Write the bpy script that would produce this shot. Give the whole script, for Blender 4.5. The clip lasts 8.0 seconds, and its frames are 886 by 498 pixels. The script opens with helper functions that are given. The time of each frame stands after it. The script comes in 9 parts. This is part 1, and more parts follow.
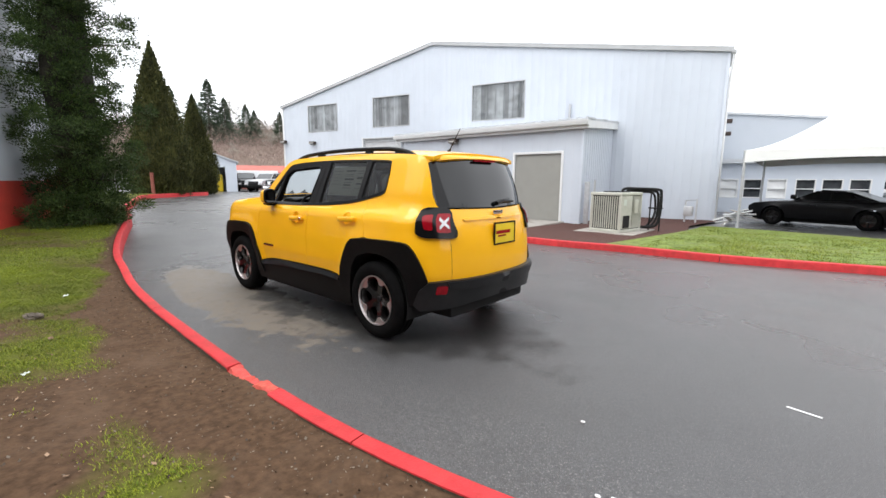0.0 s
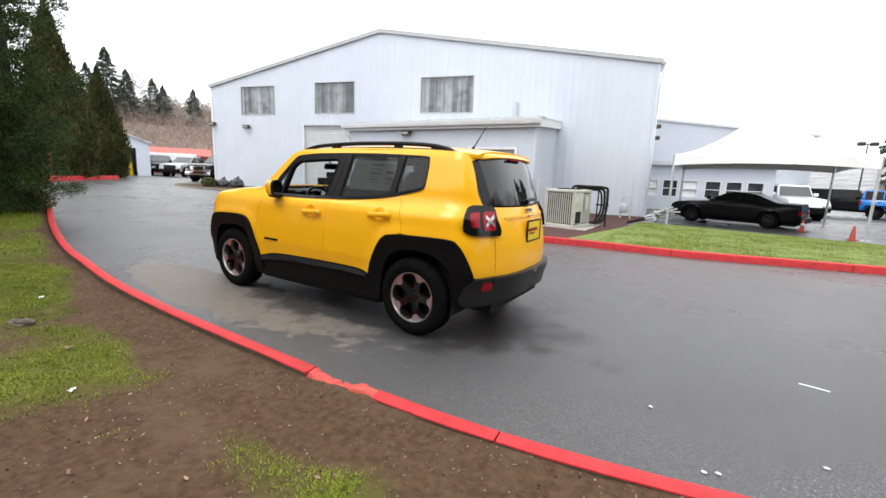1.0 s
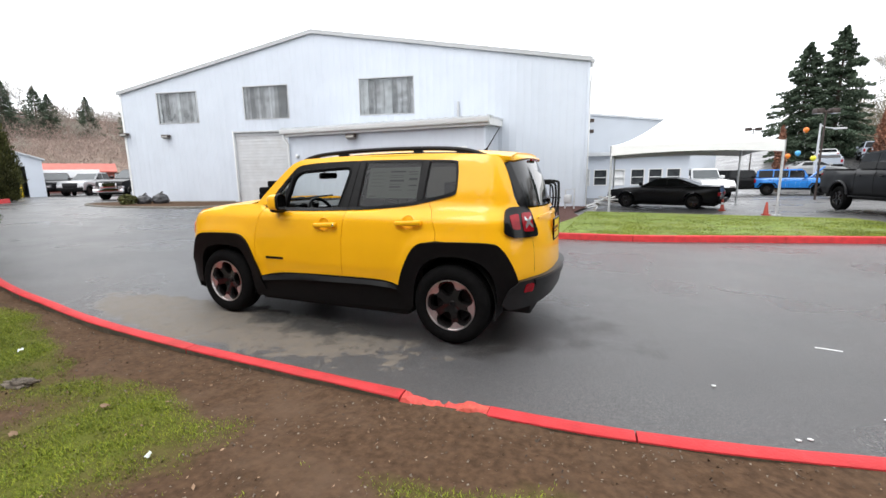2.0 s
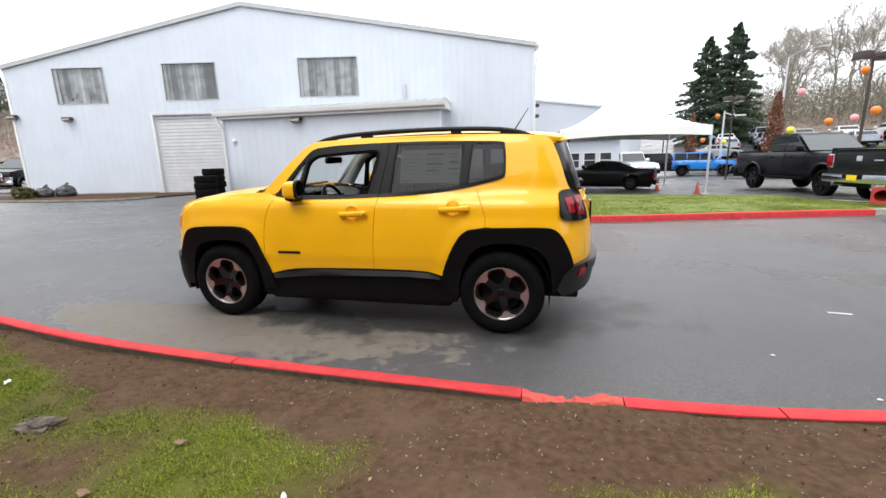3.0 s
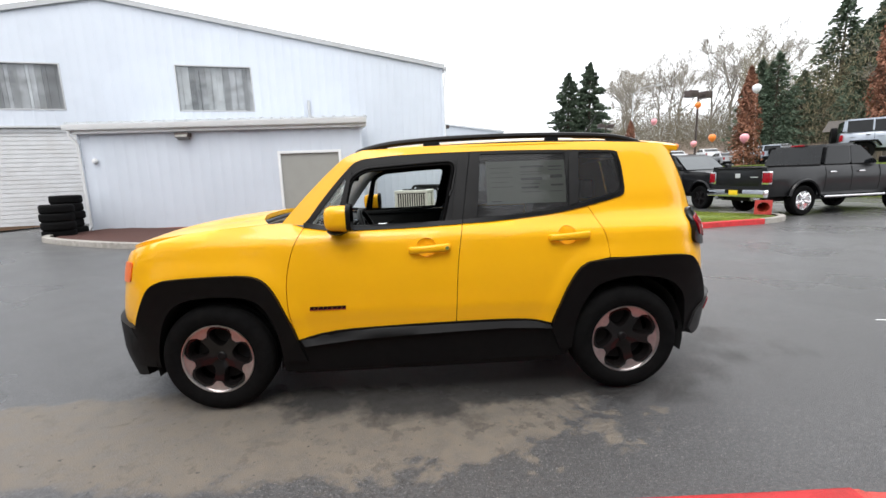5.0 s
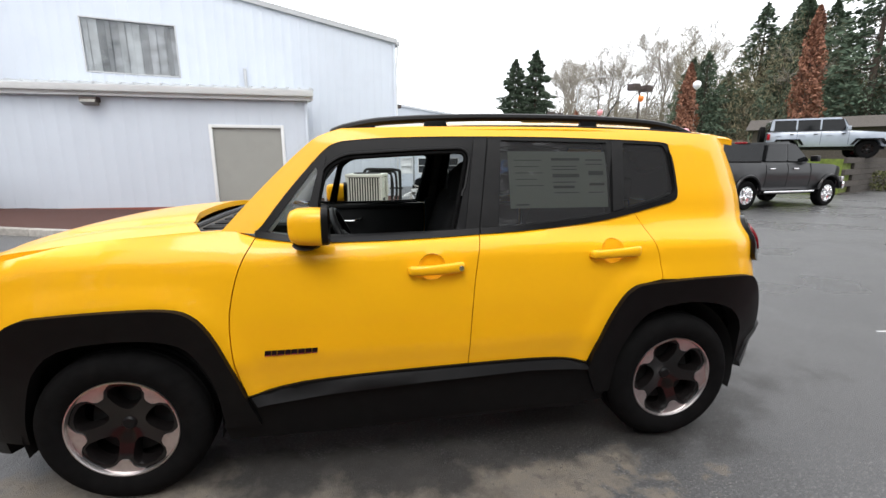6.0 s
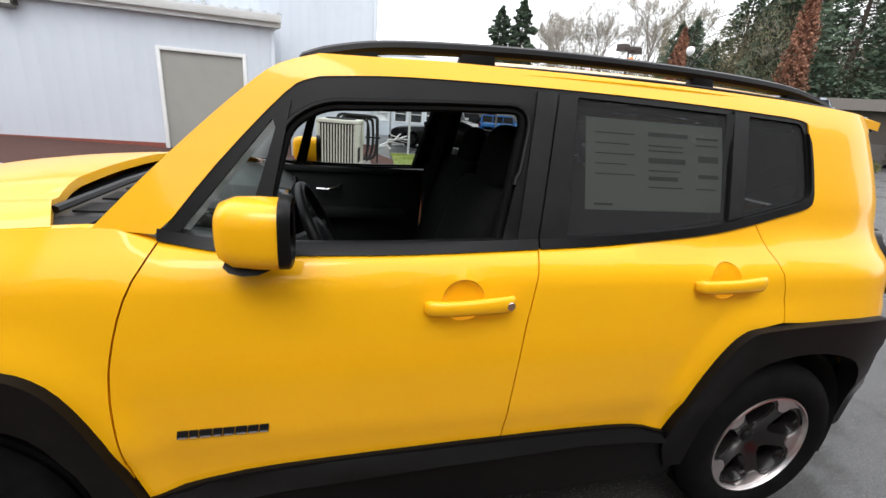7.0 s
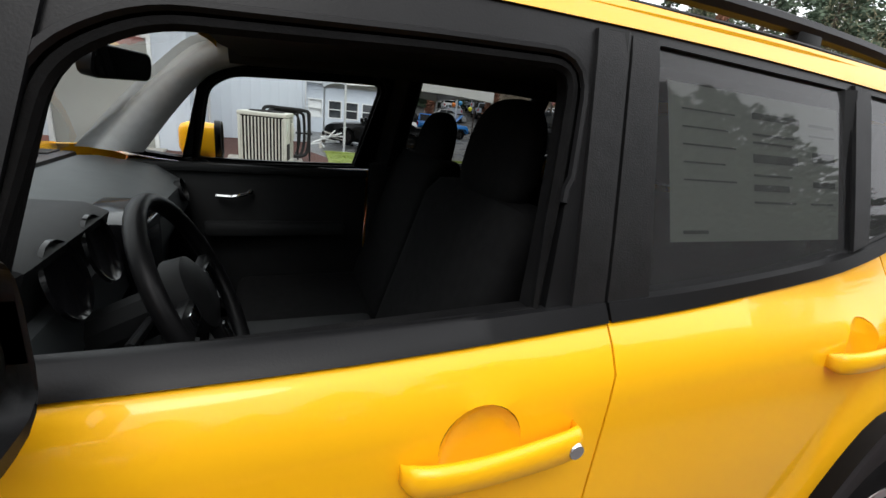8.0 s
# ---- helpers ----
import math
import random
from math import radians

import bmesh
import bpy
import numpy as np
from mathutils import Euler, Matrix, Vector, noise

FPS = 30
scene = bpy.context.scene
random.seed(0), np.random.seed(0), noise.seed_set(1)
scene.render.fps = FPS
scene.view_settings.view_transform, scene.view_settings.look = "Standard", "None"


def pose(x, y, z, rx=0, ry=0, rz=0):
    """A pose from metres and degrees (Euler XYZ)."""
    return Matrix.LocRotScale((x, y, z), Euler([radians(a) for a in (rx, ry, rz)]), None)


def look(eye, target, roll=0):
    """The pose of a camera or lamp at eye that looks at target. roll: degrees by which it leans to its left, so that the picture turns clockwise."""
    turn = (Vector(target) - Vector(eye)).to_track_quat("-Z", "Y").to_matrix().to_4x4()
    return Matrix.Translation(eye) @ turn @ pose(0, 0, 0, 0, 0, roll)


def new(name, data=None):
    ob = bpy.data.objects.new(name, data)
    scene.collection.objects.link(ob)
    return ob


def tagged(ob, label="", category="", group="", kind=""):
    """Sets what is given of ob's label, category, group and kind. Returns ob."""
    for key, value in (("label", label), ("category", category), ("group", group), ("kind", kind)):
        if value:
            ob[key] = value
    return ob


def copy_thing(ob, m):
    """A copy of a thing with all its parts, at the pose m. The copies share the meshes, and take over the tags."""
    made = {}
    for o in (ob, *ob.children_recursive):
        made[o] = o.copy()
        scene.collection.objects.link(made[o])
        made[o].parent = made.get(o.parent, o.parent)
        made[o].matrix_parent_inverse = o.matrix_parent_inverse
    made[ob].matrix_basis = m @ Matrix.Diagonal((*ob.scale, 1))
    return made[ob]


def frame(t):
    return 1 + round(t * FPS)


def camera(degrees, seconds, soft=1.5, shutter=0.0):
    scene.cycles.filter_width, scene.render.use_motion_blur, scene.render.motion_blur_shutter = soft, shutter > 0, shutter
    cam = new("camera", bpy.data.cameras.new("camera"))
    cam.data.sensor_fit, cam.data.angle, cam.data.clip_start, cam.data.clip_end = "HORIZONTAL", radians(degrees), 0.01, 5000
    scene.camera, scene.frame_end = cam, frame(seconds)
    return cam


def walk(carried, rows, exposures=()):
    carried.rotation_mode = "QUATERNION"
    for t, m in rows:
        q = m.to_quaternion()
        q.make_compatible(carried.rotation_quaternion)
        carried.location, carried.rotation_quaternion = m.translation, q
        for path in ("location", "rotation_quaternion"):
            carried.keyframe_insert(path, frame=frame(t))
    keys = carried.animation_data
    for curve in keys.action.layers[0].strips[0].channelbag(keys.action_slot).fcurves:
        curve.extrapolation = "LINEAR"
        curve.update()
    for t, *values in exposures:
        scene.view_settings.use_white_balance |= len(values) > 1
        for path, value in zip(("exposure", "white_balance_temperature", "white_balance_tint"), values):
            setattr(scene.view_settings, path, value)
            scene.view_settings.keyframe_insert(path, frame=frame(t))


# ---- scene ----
cam = camera(92.0, 8.0)
PATH = [
    (0, (4.103, -3.142, 1.375), (2.793, -1.664, 1.057), 0.3),
    (0.5, (3.722, -3.462, 1.371), (2.5, -1.915, 1.034), -1.2),
    (1, (3.367, -3.729, 1.408), (2.331, -2.054, 1.057), 2.2),
    (1.5, (3.0, -3.92, 1.434), (2.116, -2.155, 1.114), 0.7),
    (3, (1.609, -4.145, 1.425), (1.151, -2.243, 1.008), -1.5),
    (3.5, (1.136, -4.065, 1.394), (0.883, -2.111, 1.053), -2.5),
    (4, (0.702, -3.888, 1.389), (0.527, -1.926, 1.039), -3.5),
    (4.5, (0.312, -3.685, 1.39), (0.235, -1.713, 1.064), -2.8),
    (6, (-0.244, -2.658, 1.458), (0.097, -0.731, 1.045), 0.1),
    (6.5, (-0.272, -2.228, 1.454), (0.067, -0.337, 0.899), 3.2),
    (7, (-0.305, -1.854, 1.479), (0.176, -0.014, 0.86), 4.8),
    (7.5, (-0.315, -1.538, 1.492), (0.336, 0.224, 0.805), 4.5),
    (8, (-0.221, -1.232, 1.396), (0.531, 0.523, 0.8), 6.2),
]
walk(cam, [(t, look(eye, target, roll)) for t, eye, target, roll in PATH])

# ---- world, sun and exposure: an overcast winter day ----
SUN_UP, SUN_TURN = radians(58), radians(200)
world = bpy.data.worlds.new("overcast_sky")
scene.world = world
world.use_nodes = True
wt = world.node_tree
wt.nodes.clear()
w_out = wt.nodes.new("ShaderNodeOutputWorld")
w_bg = wt.nodes.new("ShaderNodeBackground")
w_sky = wt.nodes.new("ShaderNodeTexSky")
w_sky.sky_type, w_sky.sun_disc = "NISHITA", False
w_sky.sun_elevation, w_sky.sun_rotation = SUN_UP, SUN_TURN
w_sky.air_density, w_sky.dust_density = 1.0, 4.0
w_geo = wt.nodes.new("ShaderNodeTexCoord")
w_sep = wt.nodes.new("ShaderNodeSeparateXYZ")
w_ramp = wt.nodes.new("ShaderNodeValToRGB")
w_ramp.color_ramp.elements[0].position, w_ramp.color_ramp.elements[0].color = 0.0, (0.86, 0.88, 0.92, 1)
w_ramp.color_ramp.elements[1].position, w_ramp.color_ramp.elements[1].color = 0.9, (1.12, 1.13, 1.16, 1)
w_noise = wt.nodes.new("ShaderNodeTexNoise")
w_noise.inputs["Scale"].default_value, w_noise.inputs["Detail"].default_value = 2.2, 5.0
w_cloud = wt.nodes.new("ShaderNodeMapRange")
w_cloud.inputs["To Min"].default_value, w_cloud.inputs["To Max"].default_value = 0.86, 1.12
w_mul = wt.nodes.new("ShaderNodeMix")
w_mul.data_type, w_mul.blend_type = "RGBA", "MULTIPLY"
w_mul.inputs[0].default_value = 1.0
w_mix = wt.nodes.new("ShaderNodeMix")
w_mix.data_type = "RGBA"
w_mix.inputs[0].default_value = 0.94
w_dim = wt.nodes.new("ShaderNodeMix")
w_dim.data_type, w_dim.blend_type = "RGBA", "MULTIPLY"
w_dim.inputs[0].default_value = 1.0
w_dim.inputs[7].default_value = (0.1, 0.1, 0.1, 1)
wt.links.new(w_geo.outputs["Generated"], w_sep.inputs[0])
wt.links.new(w_sep.outputs["Z"], w_ramp.inputs[0])
wt.links.new(w_geo.outputs["Generated"], w_noise.inputs["Vector"])
wt.links.new(w_noise.outputs["Fac"], w_cloud.inputs["Value"])
wt.links.new(w_ramp.outputs["Color"], w_mul.inputs[6])
wt.links.new(w_cloud.outputs["Result"], w_mul.inputs[7])
wt.links.new(w_sky.outputs["Color"], w_dim.inputs[6])
wt.links.new(w_dim.outputs[2], w_mix.inputs[6])
wt.links.new(w_mul.outputs[2], w_mix.inputs[7])
wt.links.new(w_mix.outputs[2], w_bg.inputs["Color"])
w_bg.inputs["Strength"].default_value = 2.35
wt.links.new(w_bg.outputs[0], w_out.inputs["Surface"])
sun = new("sun", bpy.data.lights.new("sun", "SUN"))
sun.data.energy, sun.data.angle, sun.data.color = 1.15, radians(25), (1.0, 0.98, 0.95)
sun.matrix_world = look((0, 0, 30), (math.sin(SUN_TURN) * -10, math.cos(SUN_TURN) * -10, 30 - 10 * math.tan(SUN_UP)))


# ---- materials ----
def material(name, color, rough=0.6, metal=0.0, var=0.0, scale=8.0, bump=0.0, bump_scale=60.0, coat=0.0, spec=0.5, dirt=None, dirt_scale=1.5, dirt_amount=0.5, per_object=0.0, rough_var=0.0):
    """A surface with grain at two scales: fine variation of the colour, larger stains, and a fine relief."""
    m = bpy.data.materials.new(name)
    m.use_nodes = True
    nt = m.node_tree
    b = nt.nodes["Principled BSDF"]
    b.inputs["Base Color"].default_value = (*color, 1)
    b.inputs["Roughness"].default_value = rough
    b.inputs["Metallic"].default_value = metal
    b.inputs["Specular IOR Level"].default_value = spec
    b.inputs["Coat Weight"].default_value = coat
    b.inputs["Coat Roughness"].default_value = 0.04
    tc = nt.nodes.new("ShaderNodeTexCoord")
    last = None
    if var > 0:
        n = nt.nodes.new("ShaderNodeTexNoise")
        n.inputs["Scale"].default_value, n.inputs["Detail"].default_value = scale, 6.0
        nt.links.new(tc.outputs["Object"], n.inputs["Vector"])
        r = nt.nodes.new("ShaderNodeValToRGB")
        r.color_ramp.elements[0].position, r.color_ramp.elements[1].position = 0.3, 0.7
        r.color_ramp.elements[0].color = (*[max(0, c * (1 - var)) for c in color], 1)
        r.color_ramp.elements[1].color = (*[min(1, c * (1 + var)) for c in color], 1)
        nt.links.new(n.outputs["Fac"], r.inputs[0])
        last = r.outputs["Color"]
        if rough_var > 0:
            mr = nt.nodes.new("ShaderNodeMapRange")
            mr.inputs["From Min"].default_value, mr.inputs["From Max"].default_value = 0.3, 0.7
            mr.inputs["To Min"].default_value, mr.inputs["To Max"].default_value = max(0.02, rough - rough_var), min(1, rough + rough_var)
            nt.links.new(n.outputs["Fac"], mr.inputs["Value"])
            nt.links.new(mr.outputs["Result"], b.inputs["Roughness"])
    if dirt is not None:
        n2 = nt.nodes.new("ShaderNodeTexNoise")
        n2.inputs["Scale"].default_value, n2.inputs["Detail"].default_value, n2.inputs["Roughness"].default_value = dirt_scale, 8.0, 0.65
        nt.links.new(tc.outputs["Object"], n2.inputs["Vector"])
        r2 = nt.nodes.new("ShaderNodeValToRGB")
        r2.color_ramp.elements[0].position, r2.color_ramp.elements[1].position = 0.48, 0.72
        r2.color_ramp.elements[0].color, r2.color_ramp.elements[1].color = (0, 0, 0, 1), (dirt_amount, dirt_amount, dirt_amount, 1)
        nt.links.new(n2.outputs["Fac"], r2.inputs[0])
        mx = nt.nodes.new("ShaderNodeMix")
        mx.data_type = "RGBA"
        nt.links.new(r2.outputs["Color"], mx.inputs[0])
        if last is not None:
            nt.links.new(last, mx.inputs[6])
        else:
            mx.inputs[6].default_value = (*color, 1)
        mx.inputs[7].default_value = (*dirt, 1)
        last = mx.outputs[2]
    if per_object > 0:
        oi = nt.nodes.new("ShaderNodeObjectInfo")
        hs = nt.nodes.new("ShaderNodeHueSaturation")
        mr2 = nt.nodes.new("ShaderNodeMapRange")
        mr2.inputs["To Min"].default_value, mr2.inputs["To Max"].default_value = 1 - per_object, 1 + per_object
        nt.links.new(oi.outputs["Random"], mr2.inputs["Value"])
        nt.links.new(mr2.outputs["Result"], hs.inputs["Value"])
        if last is not None:
            nt.links.new(last, hs.inputs["Color"])
        else:
            hs.inputs["Color"].default_value = (*color, 1)
        last = hs.outputs["Color"]
    if last is not None:
        nt.links.new(last, b.inputs["Base Color"])
    if bump > 0:
        n3 = nt.nodes.new("ShaderNodeTexNoise")
        n3.inputs["Scale"].default_value, n3.inputs["Detail"].default_value = bump_scale, 5.0
        nt.links.new(tc.outputs["Object"], n3.inputs["Vector"])
        bp = nt.nodes.new("ShaderNodeBump")
        bp.inputs["Strength"].default_value, bp.inputs["Distance"].default_value = bump, 0.02
        nt.links.new(n3.outputs["Fac"], bp.inputs["Height"])
        nt.links.new(bp.outputs["Normal"], b.inputs["Normal"])
    return m


def glass(name, color, rough=0.0, ior=1.45):
    m = bpy.data.materials.new(name)
    m.use_nodes = True
    nt = m.node_tree
    b = nt.nodes["Principled BSDF"]
    b.inputs["Base Color"].default_value = (*color, 1)
    b.inputs["Roughness"].default_value = rough
    b.inputs["IOR"].default_value = ior
    b.inputs["Transmission Weight"].default_value = 1.0
    return m


def thin_glass(name, tint, ior=1.5):
    """A pane so thin that it does not bend the view: it tints what is behind and reflects by Fresnel."""
    m = bpy.data.materials.new(name)
    m.use_nodes = True
    nt = m.node_tree
    nt.nodes.clear()
    out = nt.nodes.new("ShaderNodeOutputMaterial")
    tr = nt.nodes.new("ShaderNodeBsdfTransparent")
    tr.inputs["Color"].default_value = (*tint, 1)
    gl = nt.nodes.new("ShaderNodeBsdfGlossy")
    gl.inputs["Roughness"].default_value = 0.01
    fr = nt.nodes.new("ShaderNodeFresnel")
    fr.inputs["IOR"].default_value = ior
    mx = nt.nodes.new("ShaderNodeMixShader")
    nt.links.new(fr.outputs[0], mx.inputs[0])
    nt.links.new(tr.outputs[0], mx.inputs[1])
    nt.links.new(gl.outputs[0], mx.inputs[2])
    nt.links.new(mx.outputs[0], out.inputs["Surface"])
    return m


M_YELLOW = material("yellow_car_paint", (0.92, 0.462, 0.006), 0.42, var=0.02, scale=3, coat=0.6, spec=0.2, bump=0.012, bump_scale=180)
M_YELLOW.node_tree.nodes["Principled BSDF"].inputs["Coat Roughness"].default_value = 0.06
M_YELLOWCUP = M_YELLOW
M_GLOSSGLASS = material("dark_rear_glass", (0.006, 0.007, 0.008), 0.04, spec=0.5, var=0.2, scale=3)
M_PLASTIC = material("grained_black_plastic", (0.0045, 0.0045, 0.0048), 0.5, spec=0.12, var=0.15, scale=20, bump=0.08, bump_scale=500, dirt=(0.012, 0.011, 0.01), dirt_scale=5, dirt_amount=0.2)
M_BUMPER = material("satin_grey_bumper_plastic", (0.012, 0.012, 0.013), 0.42, spec=0.32, var=0.2, scale=14, bump=0.06, bump_scale=500, dirt=(0.03, 0.028, 0.026), dirt_scale=4, dirt_amount=0.3)
M_SATIN = material("satin_black_trim", (0.006, 0.006, 0.0065), 0.4, spec=0.18, var=0.15, scale=12, bump=0.04, bump_scale=300)
M_PILLAR = material("grained_pillar_cover", (0.0085, 0.0085, 0.009), 0.5, spec=0.22, var=0.25, scale=30, bump=0.12, bump_scale=400, dirt=(0.02, 0.019, 0.018), dirt_scale=9, dirt_amount=0.3)
M_GLOSSBLACK = material("gloss_black", (0.006, 0.006, 0.007), 0.15, coat=0.1, spec=0.22, var=0.1, scale=10)
M_GAP = material("dark_cavity", (0.006, 0.006, 0.006), 0.9, var=0.2, scale=10)
M_RUBBER = material("tyre_rubber", (0.0055, 0.0055, 0.0057), 0.8, spec=0.05, var=0.25, scale=25, bump=0.15, bump_scale=220, dirt=(0.014, 0.013, 0.012), dirt_scale=7, dirt_amount=0.3)
M_RIMDARK = material("dark_wheel_paint", (0.007, 0.006, 0.006), 0.2, coat=0.25, spec=0.3, var=0.2, scale=15)
M_RIMCUT = material("machined_alloy", (0.62, 0.58, 0.57), 0.34, metal=1.0, var=0.1, scale=40)
M_CHROME = material("chrome", (0.75, 0.75, 0.76), 0.1, metal=1.0, var=0.05, scale=20)
M_REDLENS = material("red_lamp_lens", (0.27, 0.003, 0.01), 0.2, coat=0.15, spec=0.25, var=0.15, scale=30)
M_AMBER = material("amber_lamp_lens", (0.85, 0.16, 0.01), 0.35, coat=0.1, spec=0.3, var=0.1, scale=30)
M_LENS = material("clear_lamp_lens", (0.45, 0.43, 0.44), 0.1, metal=0.6, coat=0.5, var=0.2, scale=40)
M_TINT = thin_glass("tinted_glass", (0.33, 0.34, 0.33), 1.36)


def film_of_sheen(m, amount, color):
    """A thin matt grey layer over the glass, painted in for the sheen of reflected sky."""
    nt = m.node_tree
    out = [n for n in nt.nodes if n.type == "OUTPUT_MATERIAL"][0]
    old = out.inputs["Surface"].links[0].from_socket
    d = nt.nodes.new("ShaderNodeBsdfDiffuse")
    d.inputs["Color"].default_value = (*color, 1)
    mx = nt.nodes.new("ShaderNodeMixShader")
    mx.inputs[0].default_value = amount
    nt.links.new(old, mx.inputs[1])
    nt.links.new(d.outputs[0], mx.inputs[2])
    nt.links.new(mx.outputs[0], out.inputs["Surface"])


film_of_sheen(M_TINT, 0.05, (0.5, 0.5, 0.52))
M_CLEAR = thin_glass("clear_glass", (0.86, 0.9, 0.88))
M_CLOTH = material("black_seat_cloth", (0.008, 0.008, 0.0082), 0.95, spec=0.04, var=0.2, scale=40, bump=0.2, bump_scale=400)
# dashboard skin paled in its colour for the daylight falling on it
M_DASHLIT = material("lit_dashboard_skin", (0.05, 0.056, 0.058), 0.6, spec=0.3, var=0.1, scale=20, bump=0.08, bump_scale=500)
M_DASH = material("dark_dashboard", (0.011, 0.0115, 0.012), 0.55, spec=0.2, var=0.1, scale=20, bump=0.08, bump_scale=500)
M_GREYTRIM = material("light_grey_headliner", (0.56, 0.57, 0.57), 0.85, var=0.06, scale=30, bump=0.05, bump_scale=400)
M_DARKLINER = material("dark_headliner", (0.02, 0.019, 0.0185), 0.9, var=0.1, scale=30)
M_MIRROR = material("mirror_silver", (0.85, 0.86, 0.86), 0.02, metal=1.0)
M_PAPER = material("paper_sheet", (0.55, 0.59, 0.54), 0.8, var=0.03, scale=10)
M_PRINT = material("grey_print", (0.16, 0.18, 0.17), 0.8, var=0.1, scale=30)
M_PLATEYELLOW = material("yellow_plate", (0.85, 0.6, 0.02), 0.4, var=0.05, scale=10)

M_CONCRETE = material("weathered_concrete", (0.33, 0.31, 0.28), 0.85, var=0.18, scale=14, bump=0.2, bump_scale=90, dirt=(0.12, 0.11, 0.09), dirt_scale=2.5, dirt_amount=0.6, per_object=0.08)
M_REDKERB = material("red_kerb_paint", (0.48, 0.034, 0.038), 0.62, spec=0.2, var=0.18, scale=10, bump=0.25, bump_scale=70, dirt=(0.28, 0.045, 0.035), dirt_scale=4, dirt_amount=0.55, per_object=0.06)
M_KERBBROKEN = material("worn_red_paint", (0.55, 0.06, 0.05), 0.75, var=0.25, scale=22, bump=0.5, bump_scale=60, dirt=(0.5, 0.13, 0.06), dirt_scale=9, dirt_amount=0.6)
M_WHITE = material("white_sheet_metal", (0.56, 0.605, 0.67), 0.5, var=0.04, scale=1.2, bump=0.03, bump_scale=8, dirt=(0.49, 0.525, 0.57), dirt_scale=0.6, dirt_amount=0.35, per_object=0.012)
M_GREYWALL = material("pale_grey_wall_paint", (0.44, 0.475, 0.52), 0.55, var=0.05, scale=1.2, dirt=(0.38, 0.4, 0.43), dirt_scale=0.6, dirt_amount=0.4)
M_TRIM = material("white_trim_paint", (0.72, 0.73, 0.73), 0.5, var=0.05, scale=4, dirt=(0.5, 0.5, 0.46), dirt_scale=2, dirt_amount=0.3)
M_ROOFMETAL = material("grey_metal_roof", (0.5, 0.52, 0.54), 0.45, var=0.1, scale=3)
M_GREYDOOR = material("taupe_painted_door", (0.3, 0.3, 0.275), 0.55, var=0.05, scale=3, dirt=(0.24, 0.24, 0.22), dirt_scale=1.5, dirt_amount=0.4)
M_ROLLER = material("roller_door_slats", (0.56, 0.57, 0.58), 0.5, var=0.06, scale=3, dirt=(0.42, 0.4, 0.37), dirt_scale=1.2, dirt_amount=0.4, per_object=0.03)
M_PANE = material("dark_window_pane", (0.05, 0.055, 0.06), 0.08, var=0.4, scale=2.5, spec=0.7)
M_CURTAIN = material("grey_hanging_strip", (0.46, 0.47, 0.49), 0.7, var=0.3, scale=3, per_object=0.42)
M_PALESTRIP = material("pale_hanging_strip", (0.68, 0.7, 0.72), 0.6, var=0.2, scale=3, per_object=0.15)
M_SHOPGLASS = thin_glass("dusty_workshop_glass", (0.82, 0.84, 0.84))
M_BARK = material("red_bark_mulch", (0.062, 0.022, 0.015), 0.95, var=0.4, scale=40, bump=0.8, bump_scale=70)
M_TENT = material("white_canvas", (0.82, 0.82, 0.82), 0.7, var=0.03, scale=2)
M_TENT.node_tree.nodes["Principled BSDF"].inputs["Transmission Weight"].default_value = 0.0
M_GABLETRIM = material("weathered_gable_trim", (0.42, 0.43, 0.44), 0.5, var=0.08, scale=3, dirt=(0.3, 0.3, 0.29), dirt_scale=1.5, dirt_amount=0.5)
M_LAMPGLASS = material("grey_lamp_glass", (0.2, 0.19, 0.17), 0.3, var=0.2, scale=10)
M_METALPOST = material("painted_steel_post", (0.55, 0.56, 0.57), 0.4, metal=0.3, var=0.1, scale=8)
M_RUST = material("dark_bronze_steel", (0.06, 0.045, 0.04), 0.5, metal=0.4, var=0.2, scale=8)
M_WOODBARK = material("tree_bark", (0.09, 0.07, 0.055), 0.95, var=0.35, scale=18, bump=0.8, bump_scale=40)
M_REDWALL = material("red_painted_wall", (0.5, 0.045, 0.03), 0.6, var=0.08, scale=4, dirt=(0.3, 0.06, 0.04), dirt_scale=1.2, dirt_amount=0.4)
M_BRICKRED = material("red_cladding_strip", (0.24, 0.07, 0.05), 0.7, var=0.15, scale=8)


# ---- mesh helpers ----
def link(name, bm, mat, parent=None, label="", smooth=None, m=None):
    me = bpy.data.meshes.new(name)
    if smooth is not None:
        for f in bm.faces:
            f.smooth = True
        lim = math.cos(radians(smooth))
        for e in bm.edges:
            if len(e.link_faces) == 2:
                e.smooth = e.link_faces[0].normal.dot(e.link_faces[1].normal) > lim
    bm.to_mesh(me)
    bm.free()
    mats = mat if isinstance(mat, (list, tuple)) else [mat]
    for x in mats:
        me.materials.append(x)
    ob = new(name, me)
    if parent is not None:
        ob.parent = parent
    if m is not None:
        ob.matrix_basis = m
    if label:
        ob["label"] = label
    return ob


def part(name, bm, mat, parent, label="", smooth=35, m=None):
    bm.normal_update()
    return link(name, bm, mat, parent, label, smooth, m)


def thing(name, label, category, group="", kind="", m=None):
    ob = new(name)
    ob.empty_display_size = 0.2
    if m is not None:
        ob.matrix_basis = m
    return tagged(ob, label, category, group, kind)


